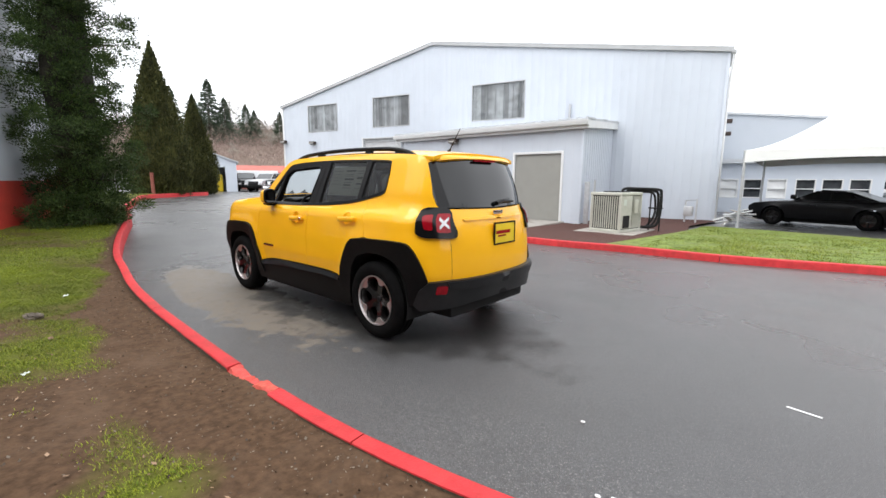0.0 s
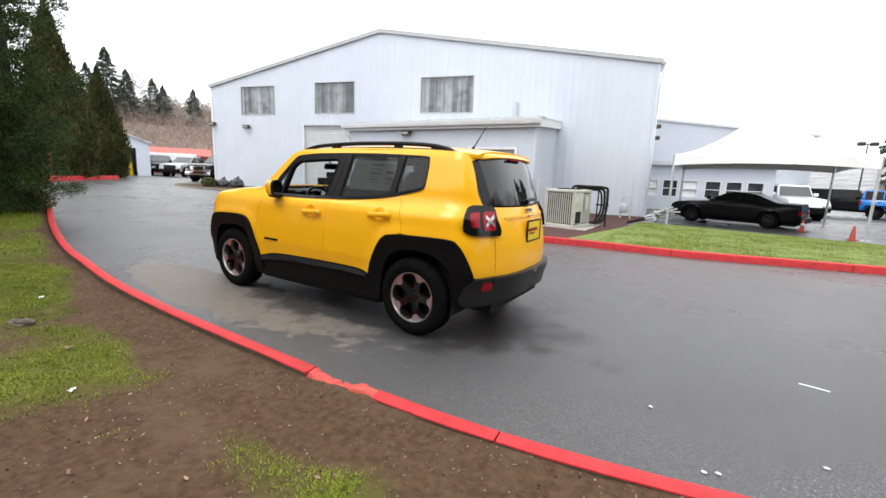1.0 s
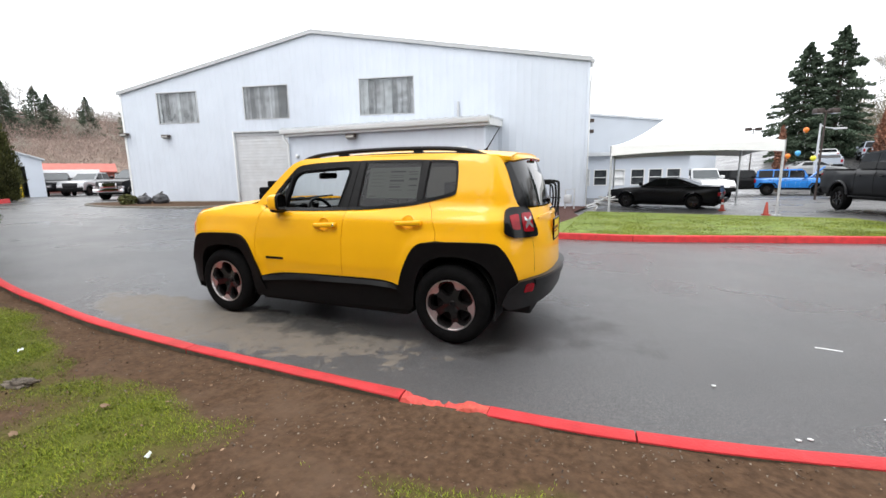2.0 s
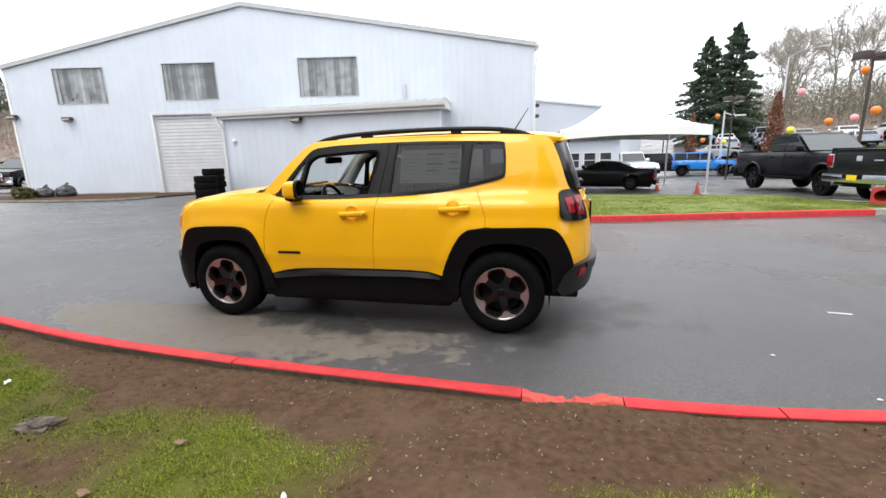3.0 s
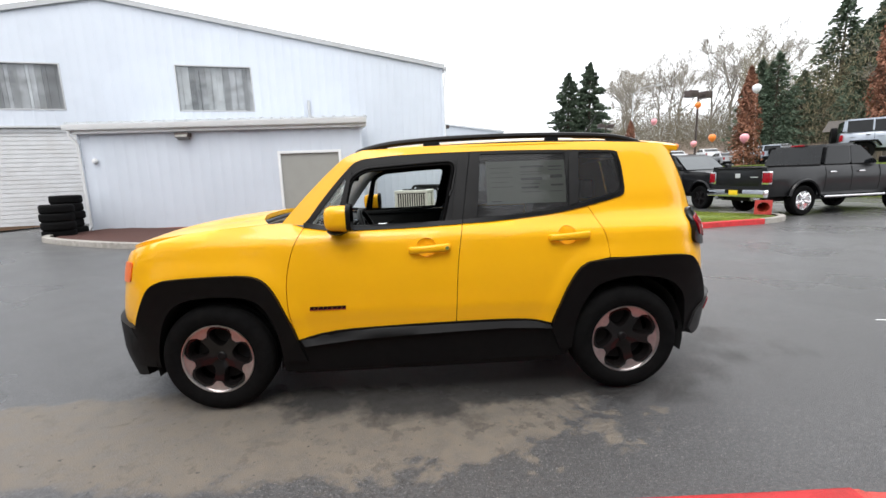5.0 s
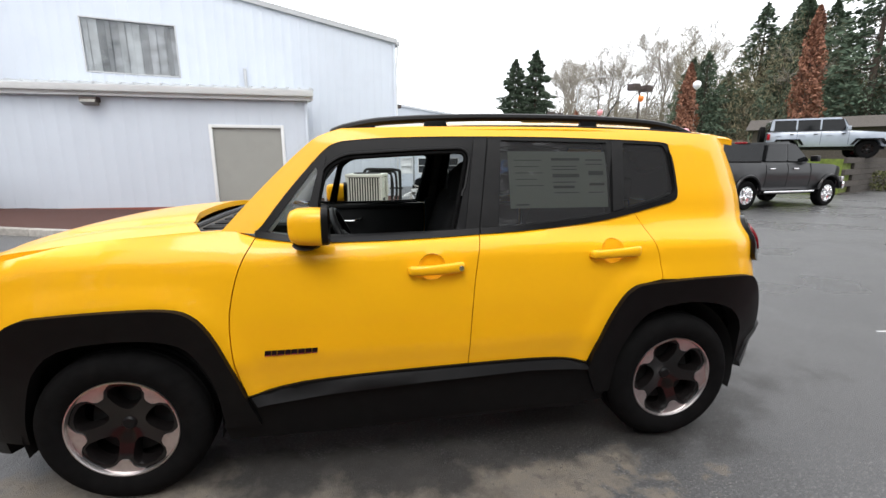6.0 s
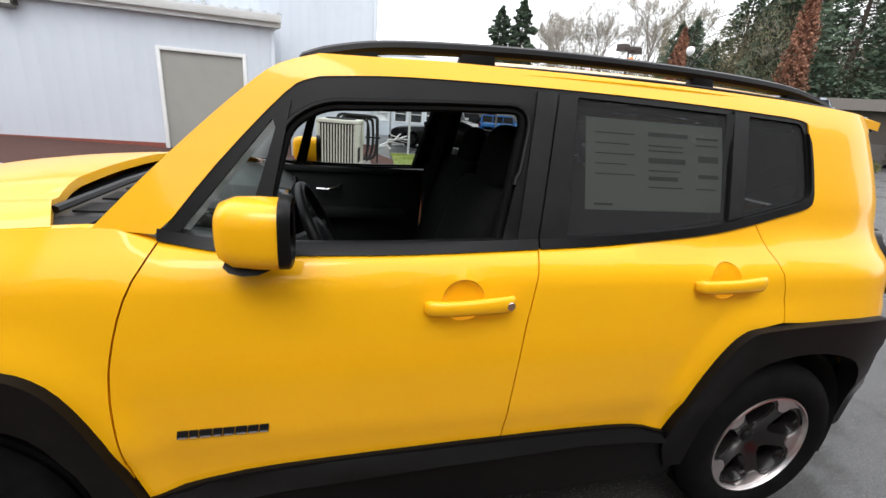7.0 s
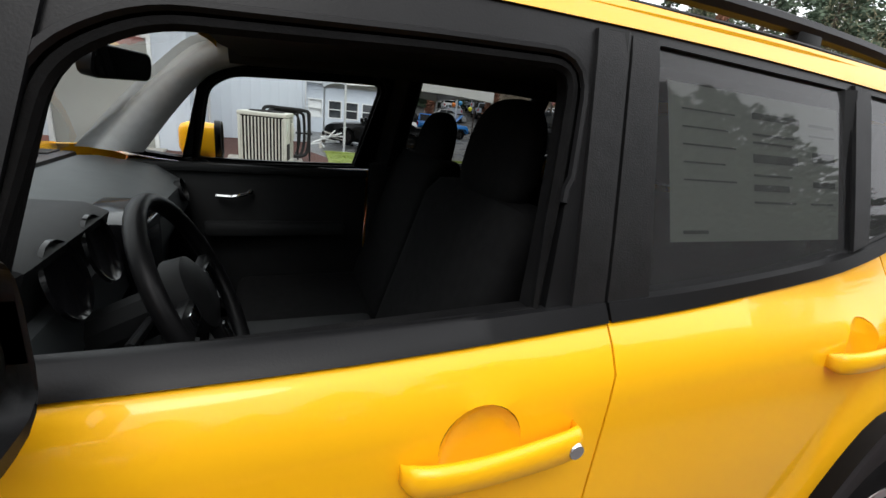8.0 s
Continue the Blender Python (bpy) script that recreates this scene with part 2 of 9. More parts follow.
def box(bm, x0, x1, y0, y1, z0, z1, bevel=0.0, seg=2, m=None, mi=0):
    vs = [bm.verts.new(Vector(p)) for p in ((x0, y0, z0), (x1, y0, z0), (x1, y1, z0), (x0, y1, z0), (x0, y0, z1), (x1, y0, z1), (x1, y1, z1), (x0, y1, z1))]
    fs = [bm.faces.new([vs[i] for i in q]) for q in ((3, 2, 1, 0), (4, 5, 6, 7), (0, 1, 5, 4), (1, 2, 6, 5), (2, 3, 7, 6), (3, 0, 4, 7))]
    for f in fs:
        f.material_index = mi
    if m is not None:
        bmesh.ops.transform(bm, matrix=m, verts=vs)
    if bevel > 0:
        es = list({e for f in fs for e in f.edges})
        bmesh.ops.bevel(bm, geom=es, offset=bevel, segments=seg, affect="EDGES", profile=0.6)
    return bm


def B(x0, x1, y0, y1, z0, z1, bevel=0.0, seg=2, m=None):
    return box(bmesh.new(), min(x0, x1), max(x0, x1), min(y0, y1), max(y0, y1), min(z0, z1), max(z0, z1), bevel, seg, m)


def tube(bm, pts, radius, n=8, closed=False, mi=0):
    """A round bar along a line of points; radius: one number, or one for each point."""
    pts = [Vector(p) for p in pts]
    rs = radius if isinstance(radius, (list, tuple)) else [radius] * len(pts)
    rings, up = [], None
    for i, p in enumerate(pts):
        a = pts[i - 1] if i or closed else p
        b = pts[(i + 1) % len(pts)] if i < len(pts) - 1 or closed else p
        d = (b - a).normalized()
        if up is None:
            up = d.orthogonal().normalized()
        up = (up - d * up.dot(d)).normalized()
        side = d.cross(up)
        rings.append([bm.verts.new(p + (up * math.cos(2 * math.pi * k / n) + side * math.sin(2 * math.pi * k / n)) * rs[i]) for k in range(n)])
    for i in range(len(rings) - (0 if closed else 1)):
        q, r = rings[i], rings[(i + 1) % len(rings)]
        for k in range(n):
            bm.faces.new((q[k], q[(k + 1) % n], r[(k + 1) % n], r[k])).material_index = mi
    if not closed:
        bm.faces.new(rings[0][::-1]).material_index = mi
        bm.faces.new(rings[-1]).material_index = mi
    return bm


def lathe(bm, prof, n=32, axis="y", c=(0, 0, 0), closed=False):
    """Turns a profile of (radius, height) round an axis."""
    rings = []
    for r, h in prof:
        ring = []
        for k in range(n):
            a = 2 * math.pi * k / n
            u, v = r * math.cos(a), r * math.sin(a)
            p = (u, h, v) if axis == "y" else (u, v, h)
            ring.append(bm.verts.new(Vector(p) + Vector(c)))
        rings.append(ring)
    for i in range(len(rings) - 1):
        for k in range(n):
            bm.faces.new((rings[i][k], rings[i][(k + 1) % n], rings[i + 1][(k + 1) % n], rings[i + 1][k]))
    if closed:
        bm.faces.new(rings[0])
        bm.faces.new(rings[-1][::-1])
    bmesh.ops.recalc_face_normals(bm, faces=bm.faces)
    return bm


def prism(bm, poly, y0, y1, axis="y", bevel=0.0, seg=2):
    """A polygon in two coordinates drawn out along the third."""
    def p3(a, b, h):
        return {"y": (a, h, b), "z": (a, b, h), "x": (h, a, b)}[axis]
    v0 = [bm.verts.new(p3(a, b, y0)) for a, b in poly]
    v1 = [bm.verts.new(p3(a, b, y1)) for a, b in poly]
    fs = [bm.faces.new(v0), bm.faces.new(v1[::-1])]
    k = len(poly)
    for i in range(k):
        fs.append(bm.faces.new((v0[i], v0[(i + 1) % k], v1[(i + 1) % k], v1[i])))
    bmesh.ops.recalc_face_normals(bm, faces=fs)
    if bevel > 0:
        es = list({e for f in fs[:2] for e in f.edges})
        bmesh.ops.bevel(bm, geom=es, offset=bevel, segments=seg, affect="EDGES", profile=0.6)
    return bm


def smooth_curve(xs, ys):
    """A function that passes smoothly through the given values, level beyond them."""
    xs, ys = np.array(xs, float), np.array(ys, float)
    d = np.diff(ys) / np.diff(xs)
    t = np.zeros_like(ys)
    for i in range(1, len(ys) - 1):
        t[i] = 0 if d[i - 1] * d[i] <= 0 else 2 * d[i - 1] * d[i] / (d[i - 1] + d[i])
    t[0], t[-1] = d[0], d[-1]

    def f(x):
        if x <= xs[0]:
            return float(ys[0] + t[0] * 0 * (x - xs[0]))
        if x >= xs[-1]:
            return float(ys[-1])
        i = int(np.searchsorted(xs, x) - 1)
        h = xs[i + 1] - xs[i]
        u = (x - xs[i]) / h
        return float((1 + 2 * u) * (1 - u) ** 2 * ys[i] + u * (1 - u) ** 2 * h * t[i] + u * u * (3 - 2 * u) * ys[i + 1] + u * u * (u - 1) * h * t[i + 1])
    return f


def spline(pts, per=6):
    """Points along a smooth open line through pts (two or three coordinates)."""
    p = [np.array(q, float) for q in pts]
    out = []
    for i in range(len(p) - 1):
        a, b, c, d = p[max(0, i - 1)], p[i], p[i + 1], p[min(len(p) - 1, i + 2)]
        for k in range(per):
            t = k / per
            out.append(tuple(0.5 * (2 * b + (c - a) * t + (2 * a - 5 * b + 4 * c - d) * t * t + (3 * b - a - 3 * c + d) * t ** 3)))
    out.append(tuple(p[-1]))
    return out


def clamp(v, a, b):
    return max(a, min(b, v))


def ground_z(x, y):
    """The yard falls gently away from the near kerb and rises to its two ends."""
    z = -0.011 * (clamp(y, -12, 20) - clamp(y, -1, 1)) + 0.028 * clamp(-x - 2, 0, 10) + 0.012 * clamp(x - 5, 0, 8)
    z -= 0.03 * clamp(y - 20, 0, 14) * clamp((x - 1) / 6, 0, 1)
    z += 0.14 * clamp(0.6 * x + 0.8 * y - 40, 0, 50) * clamp((x - 3) / 10, 0, 1)
    z += 0.19 * clamp(-0.9 * x + 0.44 * y - 78, 0, 110)
    return z


# ---- ground ----
def sheet(name, mat, xs, ys, zf, keep=None, label="", category=""):
    bm = bmesh.new()
    grid = [[bm.verts.new((x, y, zf(x, y))) for y in ys] for x in xs]
    for i in range(len(xs) - 1):
        for j in range(len(ys) - 1):
            cx, cy = (xs[i] + xs[i + 1]) / 2, (ys[j] + ys[j + 1]) / 2
            if keep is None or keep(cx, cy):
                bm.faces.new((grid[i][j], grid[i + 1][j], grid[i + 1][j + 1], grid[i][j + 1]))
    for v in [v for v in bm.verts if not v.link_faces]:
        bm.verts.remove(v)
    ob = link(name, bm, mat, None, "", 60)
    return tagged(ob, label, category, "", "structure")


def steps(*runs):
    """Ticks: runs of (start, end, step), each from where the last ended."""
    out = []
    for a, b, s in runs:
        k = max(1, round((b - a) / s))
        out += [a + (b - a) * i / k for i in range(k)]
    return out + [runs[-1][1]]


NEAR_KERB = spline([(-29.3, 8.9), (-27.5, 6.9), (-24.2, 3.9), (-18, 1.9), (-12.9, 0.5), (-9.4, -0.2), (-6.9, -0.86), (-5.2, -1.3), (-3.6, -1.65), (-2.4, -1.82), (-1.3, -1.97), (-0.2, -2.05), (0.9, -2.09), (1.8, -2.1),
                    (2.68, -2.06), (3.4, -1.94), (4.4, -1.7), (6.5, -1.1), (10, 0.2), (16, 2.6), (26, 6)], 8)
NK_X = [p[0] for p in NEAR_KERB]
NK_Y = [p[1] for p in NEAR_KERB]


def near_kerb_y(x):
    return float(np.interp(x, NK_X, NK_Y))


def asphalt_material():
    """Wet tarmac: fine stones, dark damp patches, shinier where it is wet, one dry sandy patch beside the parked car,
    and a soaked oval with shade painted in under it.
    """
    m = material("wet_tarmac", (0.07, 0.07, 0.071), 0.4, var=0.42, scale=70, bump=0.4, bump_scale=170, dirt=(0.052, 0.052, 0.053), dirt_scale=0.4, dirt_amount=0.6)
    nt = m.node_tree
    b = nt.nodes["Principled BSDF"]
    base = b.inputs["Base Color"].links[0].from_socket
    tc = nt.nodes.new("ShaderNodeTexCoord")

    def noise_at(scale, detail, lo, hi, to0, to1):
        n = nt.nodes.new("ShaderNodeTexNoise")
        n.inputs["Scale"].default_value, n.inputs["Detail"].default_value, n.inputs["Roughness"].default_value = scale, detail, 0.62
        nt.links.new(tc.outputs["Object"], n.inputs["Vector"])
        r = nt.nodes.new("ShaderNodeMapRange")
        for k, v in (("From Min", lo), ("From Max", hi), ("To Min", to0), ("To Max", to1)):
            r.inputs[k].default_value = v
        nt.links.new(n.outputs["Fac"], r.inputs["Value"])
        return r.outputs["Result"]

    def math_node(op, a, b2):
        n = nt.nodes.new("ShaderNodeMath")
        n.operation = op
        for i, v in enumerate((a, b2)):
            if isinstance(v, (int, float)):
                n.inputs[i].default_value = v
            else:
                nt.links.new(v, n.inputs[i])
        return n.outputs[0]

    def blend(f, c0, c1):
        mx = nt.nodes.new("ShaderNodeMix")
        mx.data_type = "RGBA"
        nt.links.new(f, mx.inputs[0])
        nt.links.new(c0, mx.inputs[6])
        mx.inputs[7].default_value = (*c1, 1)
        return mx.outputs[2]

    # the dry patch: an oval with a torn edge beside the car
    mp = nt.nodes.new("ShaderNodeMapping")
    mp.inputs["Location"].default_value = (1.05, 1.12, 0)
    mp.inputs["Rotation"].default_value = (0, 0, radians(2))
    nt.links.new(tc.outputs["Object"], mp.inputs["Vector"])
    sc = nt.nodes.new("ShaderNodeVectorMath")
    sc.operation = "MULTIPLY"
    sc.inputs[1].default_value = (1 / 2.15, 1 / 0.5, 0)
    nt.links.new(mp.outputs["Vector"], sc.inputs[0])
    ln = nt.nodes.new("ShaderNodeVectorMath")
    ln.operation = "LENGTH"
    nt.links.new(sc.outputs["Vector"], ln.inputs[0])
    # the edge is torn more and more towards the car's rear wheel
    sepx = nt.nodes.new("ShaderNodeSeparateXYZ")
    nt.links.new(mp.outputs["Vector"], sepx.inputs[0])
    torn = nt.nodes.new("ShaderNodeMapRange")
    for k, v in (("From Min", -0.6), ("From Max", 1.8), ("To Min", 0.3), ("To Max", 0.72)):
        torn.inputs[k].default_value = v
    nt.links.new(sepx.outputs["X"], torn.inputs["Value"])
    rag = math_node("MULTIPLY", noise_at(4.6, 10.0, 0.25, 0.75, -0.6, 0.6), torn.outputs["Result"])
    edge = math_node("ADD", ln.outputs["Value"], rag)
    patch = nt.nodes.new("ShaderNodeMapRange")
    for k, v in (("From Min", 0.9), ("From Max", 1.02), ("To Min", 1.0), ("To Max", 0.0)):
        patch.inputs[k].default_value = v
    nt.links.new(edge, patch.inputs["Value"])
    speck = noise_at(9.0, 6.0, 0.4, 0.6, 0.66, 1.0)
    amount = math_node("MULTIPLY", patch.outputs["Result"], speck)
    c = blend(math_node("MULTIPLY", amount, 0.92), base, (0.172, 0.147, 0.116))
    # water that ran off the car and soaked the tarmac round it, with a torn edge; the car's shade is painted into its
    # dark colour
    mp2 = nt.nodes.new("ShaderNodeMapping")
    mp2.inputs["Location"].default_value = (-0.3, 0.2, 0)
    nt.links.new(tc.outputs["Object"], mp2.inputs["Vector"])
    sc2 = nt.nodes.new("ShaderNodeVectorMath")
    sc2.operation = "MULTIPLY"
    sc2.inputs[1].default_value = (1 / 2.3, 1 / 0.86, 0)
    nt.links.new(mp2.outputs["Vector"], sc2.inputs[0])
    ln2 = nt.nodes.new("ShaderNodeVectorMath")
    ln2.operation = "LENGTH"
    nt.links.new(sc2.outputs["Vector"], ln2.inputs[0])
    soak_shade = nt.nodes.new("ShaderNodeMapRange")
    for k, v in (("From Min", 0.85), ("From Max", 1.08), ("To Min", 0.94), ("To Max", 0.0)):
        soak_shade.inputs[k].default_value = v
    nt.links.new(math_node("ADD", ln2.outputs["Value"], noise_at(2.6, 9.0, 0.25, 0.75, -0.34, 0.34)), soak_shade.inputs["Value"])
    c = blend(soak_shade.outputs["Result"], c, (0.02, 0.019, 0.018))
    stones = noise_at(120.0, 2.0, 0.6, 0.68, 0.0, 0.75)
    dry = math_node("SUBTRACT", 1.0, amount)
    c = blend(math_node("MULTIPLY", stones, dry), c, (0.3, 0.29, 0.275))
    specks = math_node("MAXIMUM", noise_at(24.0, 2.0, 0.66, 0.7, 0.0, 0.85), math_node("MULTIPLY", noise_at(7.0, 8.0, 0.56, 0.6, 0.0, 0.85), torn.outputs["Result"]))
    c = blend(math_node("MULTIPLY", specks, amount), c, (0.05, 0.045, 0.04))
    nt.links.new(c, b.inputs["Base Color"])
    wet = noise_at(0.45, 2.5, 0.36, 0.64, 0.24, 0.4)
    r = math_node("ADD", wet, math_node("MULTIPLY", amount, 0.4))
    nt.links.new(r, b.inputs["Roughness"])
    return m


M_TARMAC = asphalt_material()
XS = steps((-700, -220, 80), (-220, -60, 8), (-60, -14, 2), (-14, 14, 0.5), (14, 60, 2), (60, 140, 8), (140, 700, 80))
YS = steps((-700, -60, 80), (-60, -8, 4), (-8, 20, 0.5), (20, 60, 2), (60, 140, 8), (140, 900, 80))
sheet("ground", M_TARMAC, XS, YS, ground_z, None, "wet dark grey asphalt yard with damp and dry patches and painted shade under the car", "asphalt")


def soil_material():
    m = material("soil_and_moss", (0.074, 0.044, 0.026), 0.95, spec=0.12, var=0.32, scale=26, bump=0.55, bump_scale=38, dirt=(0.108, 0.07, 0.046), dirt_scale=2.2, dirt_amount=0.75)
    nt = m.node_tree
    b = nt.nodes["Principled BSDF"]
    base = b.inputs["Base Color"].links[0].from_socket
    n = nt.nodes.new("ShaderNodeAttribute")
    n.attribute_name = "cover"
    r = nt.nodes.new("ShaderNodeMapRange")
    for k, v in (("From Min", 0.1), ("From Max", 0.9), ("To Min", 0.0), ("To Max", 0.85)):
        r.inputs[k].default_value = v
    nt.links.new(n.outputs["Fac"], r.inputs["Value"])
    mx = nt.nodes.new("ShaderNodeMix")
    mx.data_type = "RGBA"
    nt.links.new(r.outputs["Result"], mx.inputs[0])
    nt.links.new(base, mx.inputs[6])
    mx.inputs[7].default_value = (0.092, 0.118, 0.012, 1)
    nt.links.new(mx.outputs[2], b.inputs["Base Color"])
    return m


M_SOIL = soil_material()
M_LAWN = material("short_lawn", (0.13, 0.178, 0.028), 0.9, var=0.4, scale=5, bump=0.8, bump_scale=50, dirt=(0.15, 0.115, 0.06), dirt_scale=0.9, dirt_amount=0.6)
KERB_TOP, KERB_WIDE = 0.245, 0.08


def verge_z(x, y):
    """The bare earth behind the kerb, a hand lower than its top, uneven."""
    d = near_kerb_y(x) - KERB_WIDE - y
    base = ground_z(x, near_kerb_y(x)) + KERB_TOP - 0.052 + 0.03 * clamp((x - 0.6) / 1.0, 0, 1) + 0.04 * clamp(d - 0.1, 0, 1.2)
    return base + 0.022 * noise.noise((x * 2.1, y * 2.1, 0)) + 0.012 * noise.noise((x * 7, y * 7, 3)) + 0.05 * noise.noise((x * 0.4, y * 0.4, 7)) * clamp(d, 0, 1)


def grass_cover(x, y):
    """How much grass stands at a place of the verge, 0 to 1."""
    d = near_kerb_y(x) - KERB_WIDE - y
    edge = 0.1 + 0.25 * clamp((x + 3.4) / 1.2, 0, 1) + 0.25 * clamp((x - 0.5) / 1.5, 0, 1)
    v = noise.noise((x * 0.95 + 4.0, y * 0.95, 1.3)) + 0.5 * noise.noise((x * 2.7, y * 2.7, 4)) + 0.3 * noise.noise((x * 7, y * 7, 8))
    # green to the left and away from the kerb, trodden bare in a widening wedge beside it
    bare = 0.1 + 0.32 * clamp((x + 3.4) / 2.8, 0, 1)
    bias = 0.1 + clamp((d - bare) / 0.22, -0.75, 0.6) - 0.72 * clamp((x - 0.55) / 1.1, 0, 1) - 0.3 * clamp((d - 0.75) / 0.25, 0, 1) * clamp((x - 0.8) / 0.5, 0, 1) - 0.5 * clamp((x - 2.3) / 0.5, 0, 1)
    thin = 0.16 * clamp(0.55 + 1.6 * noise.noise((x * 3.1, y * 3.1, 11)), 0, 1) * clamp((3.0 - x) / 1.5, 0, 1)
    return clamp((0.95 * v + bias) * 0.9 + 0.08 + thin, 0, 1) * clamp((d - 0.02) / 0.12, 0, 1)


def verge():
    bm = bmesh.new()
    xs = steps((-29, -10, 0.7), (-10, 6.5, 0.13), (6.5, 26, 0.8))
    ds = [0, 0.06] + steps((0.12, 3.0, 0.12), (3.0, 9, 0.5))
    grid = []
    for x in xs:
        y0 = near_kerb_y(x) - KERB_WIDE + 0.012
        grid.append([bm.verts.new((x, y0 - d, verge_z(x, y0 - d))) for d in ds])
    for i in range(len(xs) - 1):
        for j in range(len(ds) - 1):
            bm.faces.new((grid[i][j], grid[i][j + 1], grid[i + 1][j + 1], grid[i + 1][j]))
    ob = link("verge", bm, M_SOIL, None, "", 80)
    at = ob.data.attributes.new("cover", "FLOAT", "POINT")
    for i, v in enumerate(ob.data.vertices):
        at.data[i].value = grass_cover(v.co.x, v.co.y)
    return tagged(ob, "brown bare soil verge with moss and grass patches", "soil", "", "structure")


verge()


M_KERBBACK = material("mossy_bare_concrete", (0.075, 0.058, 0.038), 0.95, var=0.4, scale=20, bump=0.6, bump_scale=60, dirt=(0.03, 0.034, 0.014), dirt_scale=5, dirt_amount=0.8)


def kerb_run(line, top, wide, mat, parent, joints, gap=0.008, broken=None, broken_mat=None, deep=0.2):
    """A run of kerb stones along a line (its road edge, the stone to the line's right-hand side as it runs), cut at joints."""
    pts = [Vector((p[0], p[1], 0)) for p in line]
    acc = [0.0]
    for a, b in zip(pts, pts[1:]):
        acc.append(acc[-1] + (b - a).length)

    def at(s):
        i = int(np.searchsorted(acc, s) - 1)
        i = max(0, min(i, len(pts) - 2))
        u = (s - acc[i]) / (acc[i + 1] - acc[i])
        d = (pts[i + 1] - pts[i]).normalized()
        a = pts[max(0, i - 1)]
        b = pts[min(len(pts) - 1, i + 2)]
        d = (b - a).normalized()
        return pts[i].lerp(pts[i + 1], u), Vector((d.y, -d.x, 0))
    cuts = [0.0] + list(joints) + [acc[-1]]
    for c0, c1 in zip(cuts, cuts[1:]):
        bm = bmesh.new()
        k = max(2, int((c1 - c0) / 0.22))
        rings = []
        for i in range(k + 1):
            s = c0 + gap / 2 + (c1 - c0 - gap) * i / k
            p, right = at(s)
            g = ground_z(p.x, p.y)
            wob = 0.006 * noise.noise((s * 1.7, 3, 0))
            ring = []
            for off, z in ((-0.02, -deep), (-0.008, top - 0.014), (-0.002, top - 0.003), (0.008, top), (wide - 0.008, top - 0.002), (wide - 0.001, top - 0.006), (wide, top - 0.013), (wide + 0.016, -deep)):
                q = p + right * (off + wob)
                dz = 0.004 * noise.noise((q.x * 6, q.y * 6, off * 30))
                ring.append(bm.verts.new((q.x, q.y, g + z + dz)))
            rings.append(ring)
        n = len(rings[0])
        for r0, r1 in zip(rings, rings[1:]):
            for j in range(n - 1):
                bm.faces.new((r0[j], r1[j], r1[j + 1], r0[j + 1])).material_index = 1 if j == n - 2 else 0
        bm.faces.new(rings[0])
        bm.faces.new(rings[-1][::-1])
        bmesh.ops.recalc_face_normals(bm, faces=bm.faces)
        part("kerb_stone", bm, [mat, M_KERBBACK], parent, "", 50)
    return at, acc[-1]


def arc_of(line, x):
    s = 0.0
    for a, b in zip(line, line[1:]):
        if a[0] <= x <= b[0]:
            return s + math.hypot(b[0] - a[0], b[1] - a[1]) * (x - a[0]) / (b[0] - a[0])
        s += math.hypot(b[0] - a[0], b[1] - a[1])
    return s


near = thing("near_kerb", "curved red-painted concrete kerb with one broken stretch", "kerb", "", "structure")
jx = [-26, -23, -20, -17, -14.2, -11.5, -8.8, -5.95, -3.08, -0.2, 1.52, 2.0, 2.68, 5.5, 8.2, 11, 14, 17, 20]
# the stones left and right of the broken stretch
left_line = [p for p in NEAR_KERB if p[0] <= 1.5] + [(1.52, near_kerb_y(1.52))]
right_line = [(2.0, near_kerb_y(2.0))] + [p for p in NEAR_KERB if p[0] > 2.02]
kerb_run(left_line, KERB_TOP, KERB_WIDE, M_REDKERB, near, [arc_of(left_line, x) for x in jx if x < 1.4])
kerb_run(right_line, KERB_TOP, KERB_WIDE, M_REDKERB, near, [arc_of(right_line, x) for x in jx if x > 2.1])


def broken_kerb():
    """The crushed stretch: worn down in the middle, with a crack through it."""
    bm = bmesh.new()
    rings = []
    for i in range(25):
        u = i / 24
        x = 1.52 + 0.48 * u
        y = near_kerb_y(x)
        dip = 0.012 * math.sin(math.pi * u) ** 0.7 - 0.02 * math.exp(-((u - 0.8) / 0.12) ** 2)
        crack = 0.02 if i in (11, 12) else 0.0
        ring = []
        for off, z in ((0.02, -0.2), (0.012, 0.19), (0.006, 0.226), (-0.008, 0.24), (-0.04, 0.243), (-0.062, 0.238), (-0.078, 0.215), (-0.09, 0.18), (-0.1, -0.2)):
            n1 = noise.noise((x * 14, off * 30, 0.3)) * 0.018 + noise.noise((x * 40, off * 80, 5)) * 0.008
            ring.append(bm.verts.new((x, y + off - 0.02 * math.sin(math.pi * u) + n1 * 0.5, ground_z(x, y) + z - (dip + crack if z > 0 else 0) + n1)))
        rings.append(ring)
    for r0, r1 in zip(rings, rings[1:]):
        for j in range(len(r0) - 1):
            bm.faces.new((r0[j], r1[j], r1[j + 1], r0[j + 1])).material_index = 1 if j == len(r0) - 2 else 0
    bm.faces.new(rings[0])
    bm.faces.new(rings[-1][::-1])
    bmesh.ops.recalc_face_normals(bm, faces=bm.faces)
    part("broken_stone", bm, [M_KERBBROKEN, M_KERBBACK], near, "chipped and crushed red kerb stone", 40)


broken_kerb()

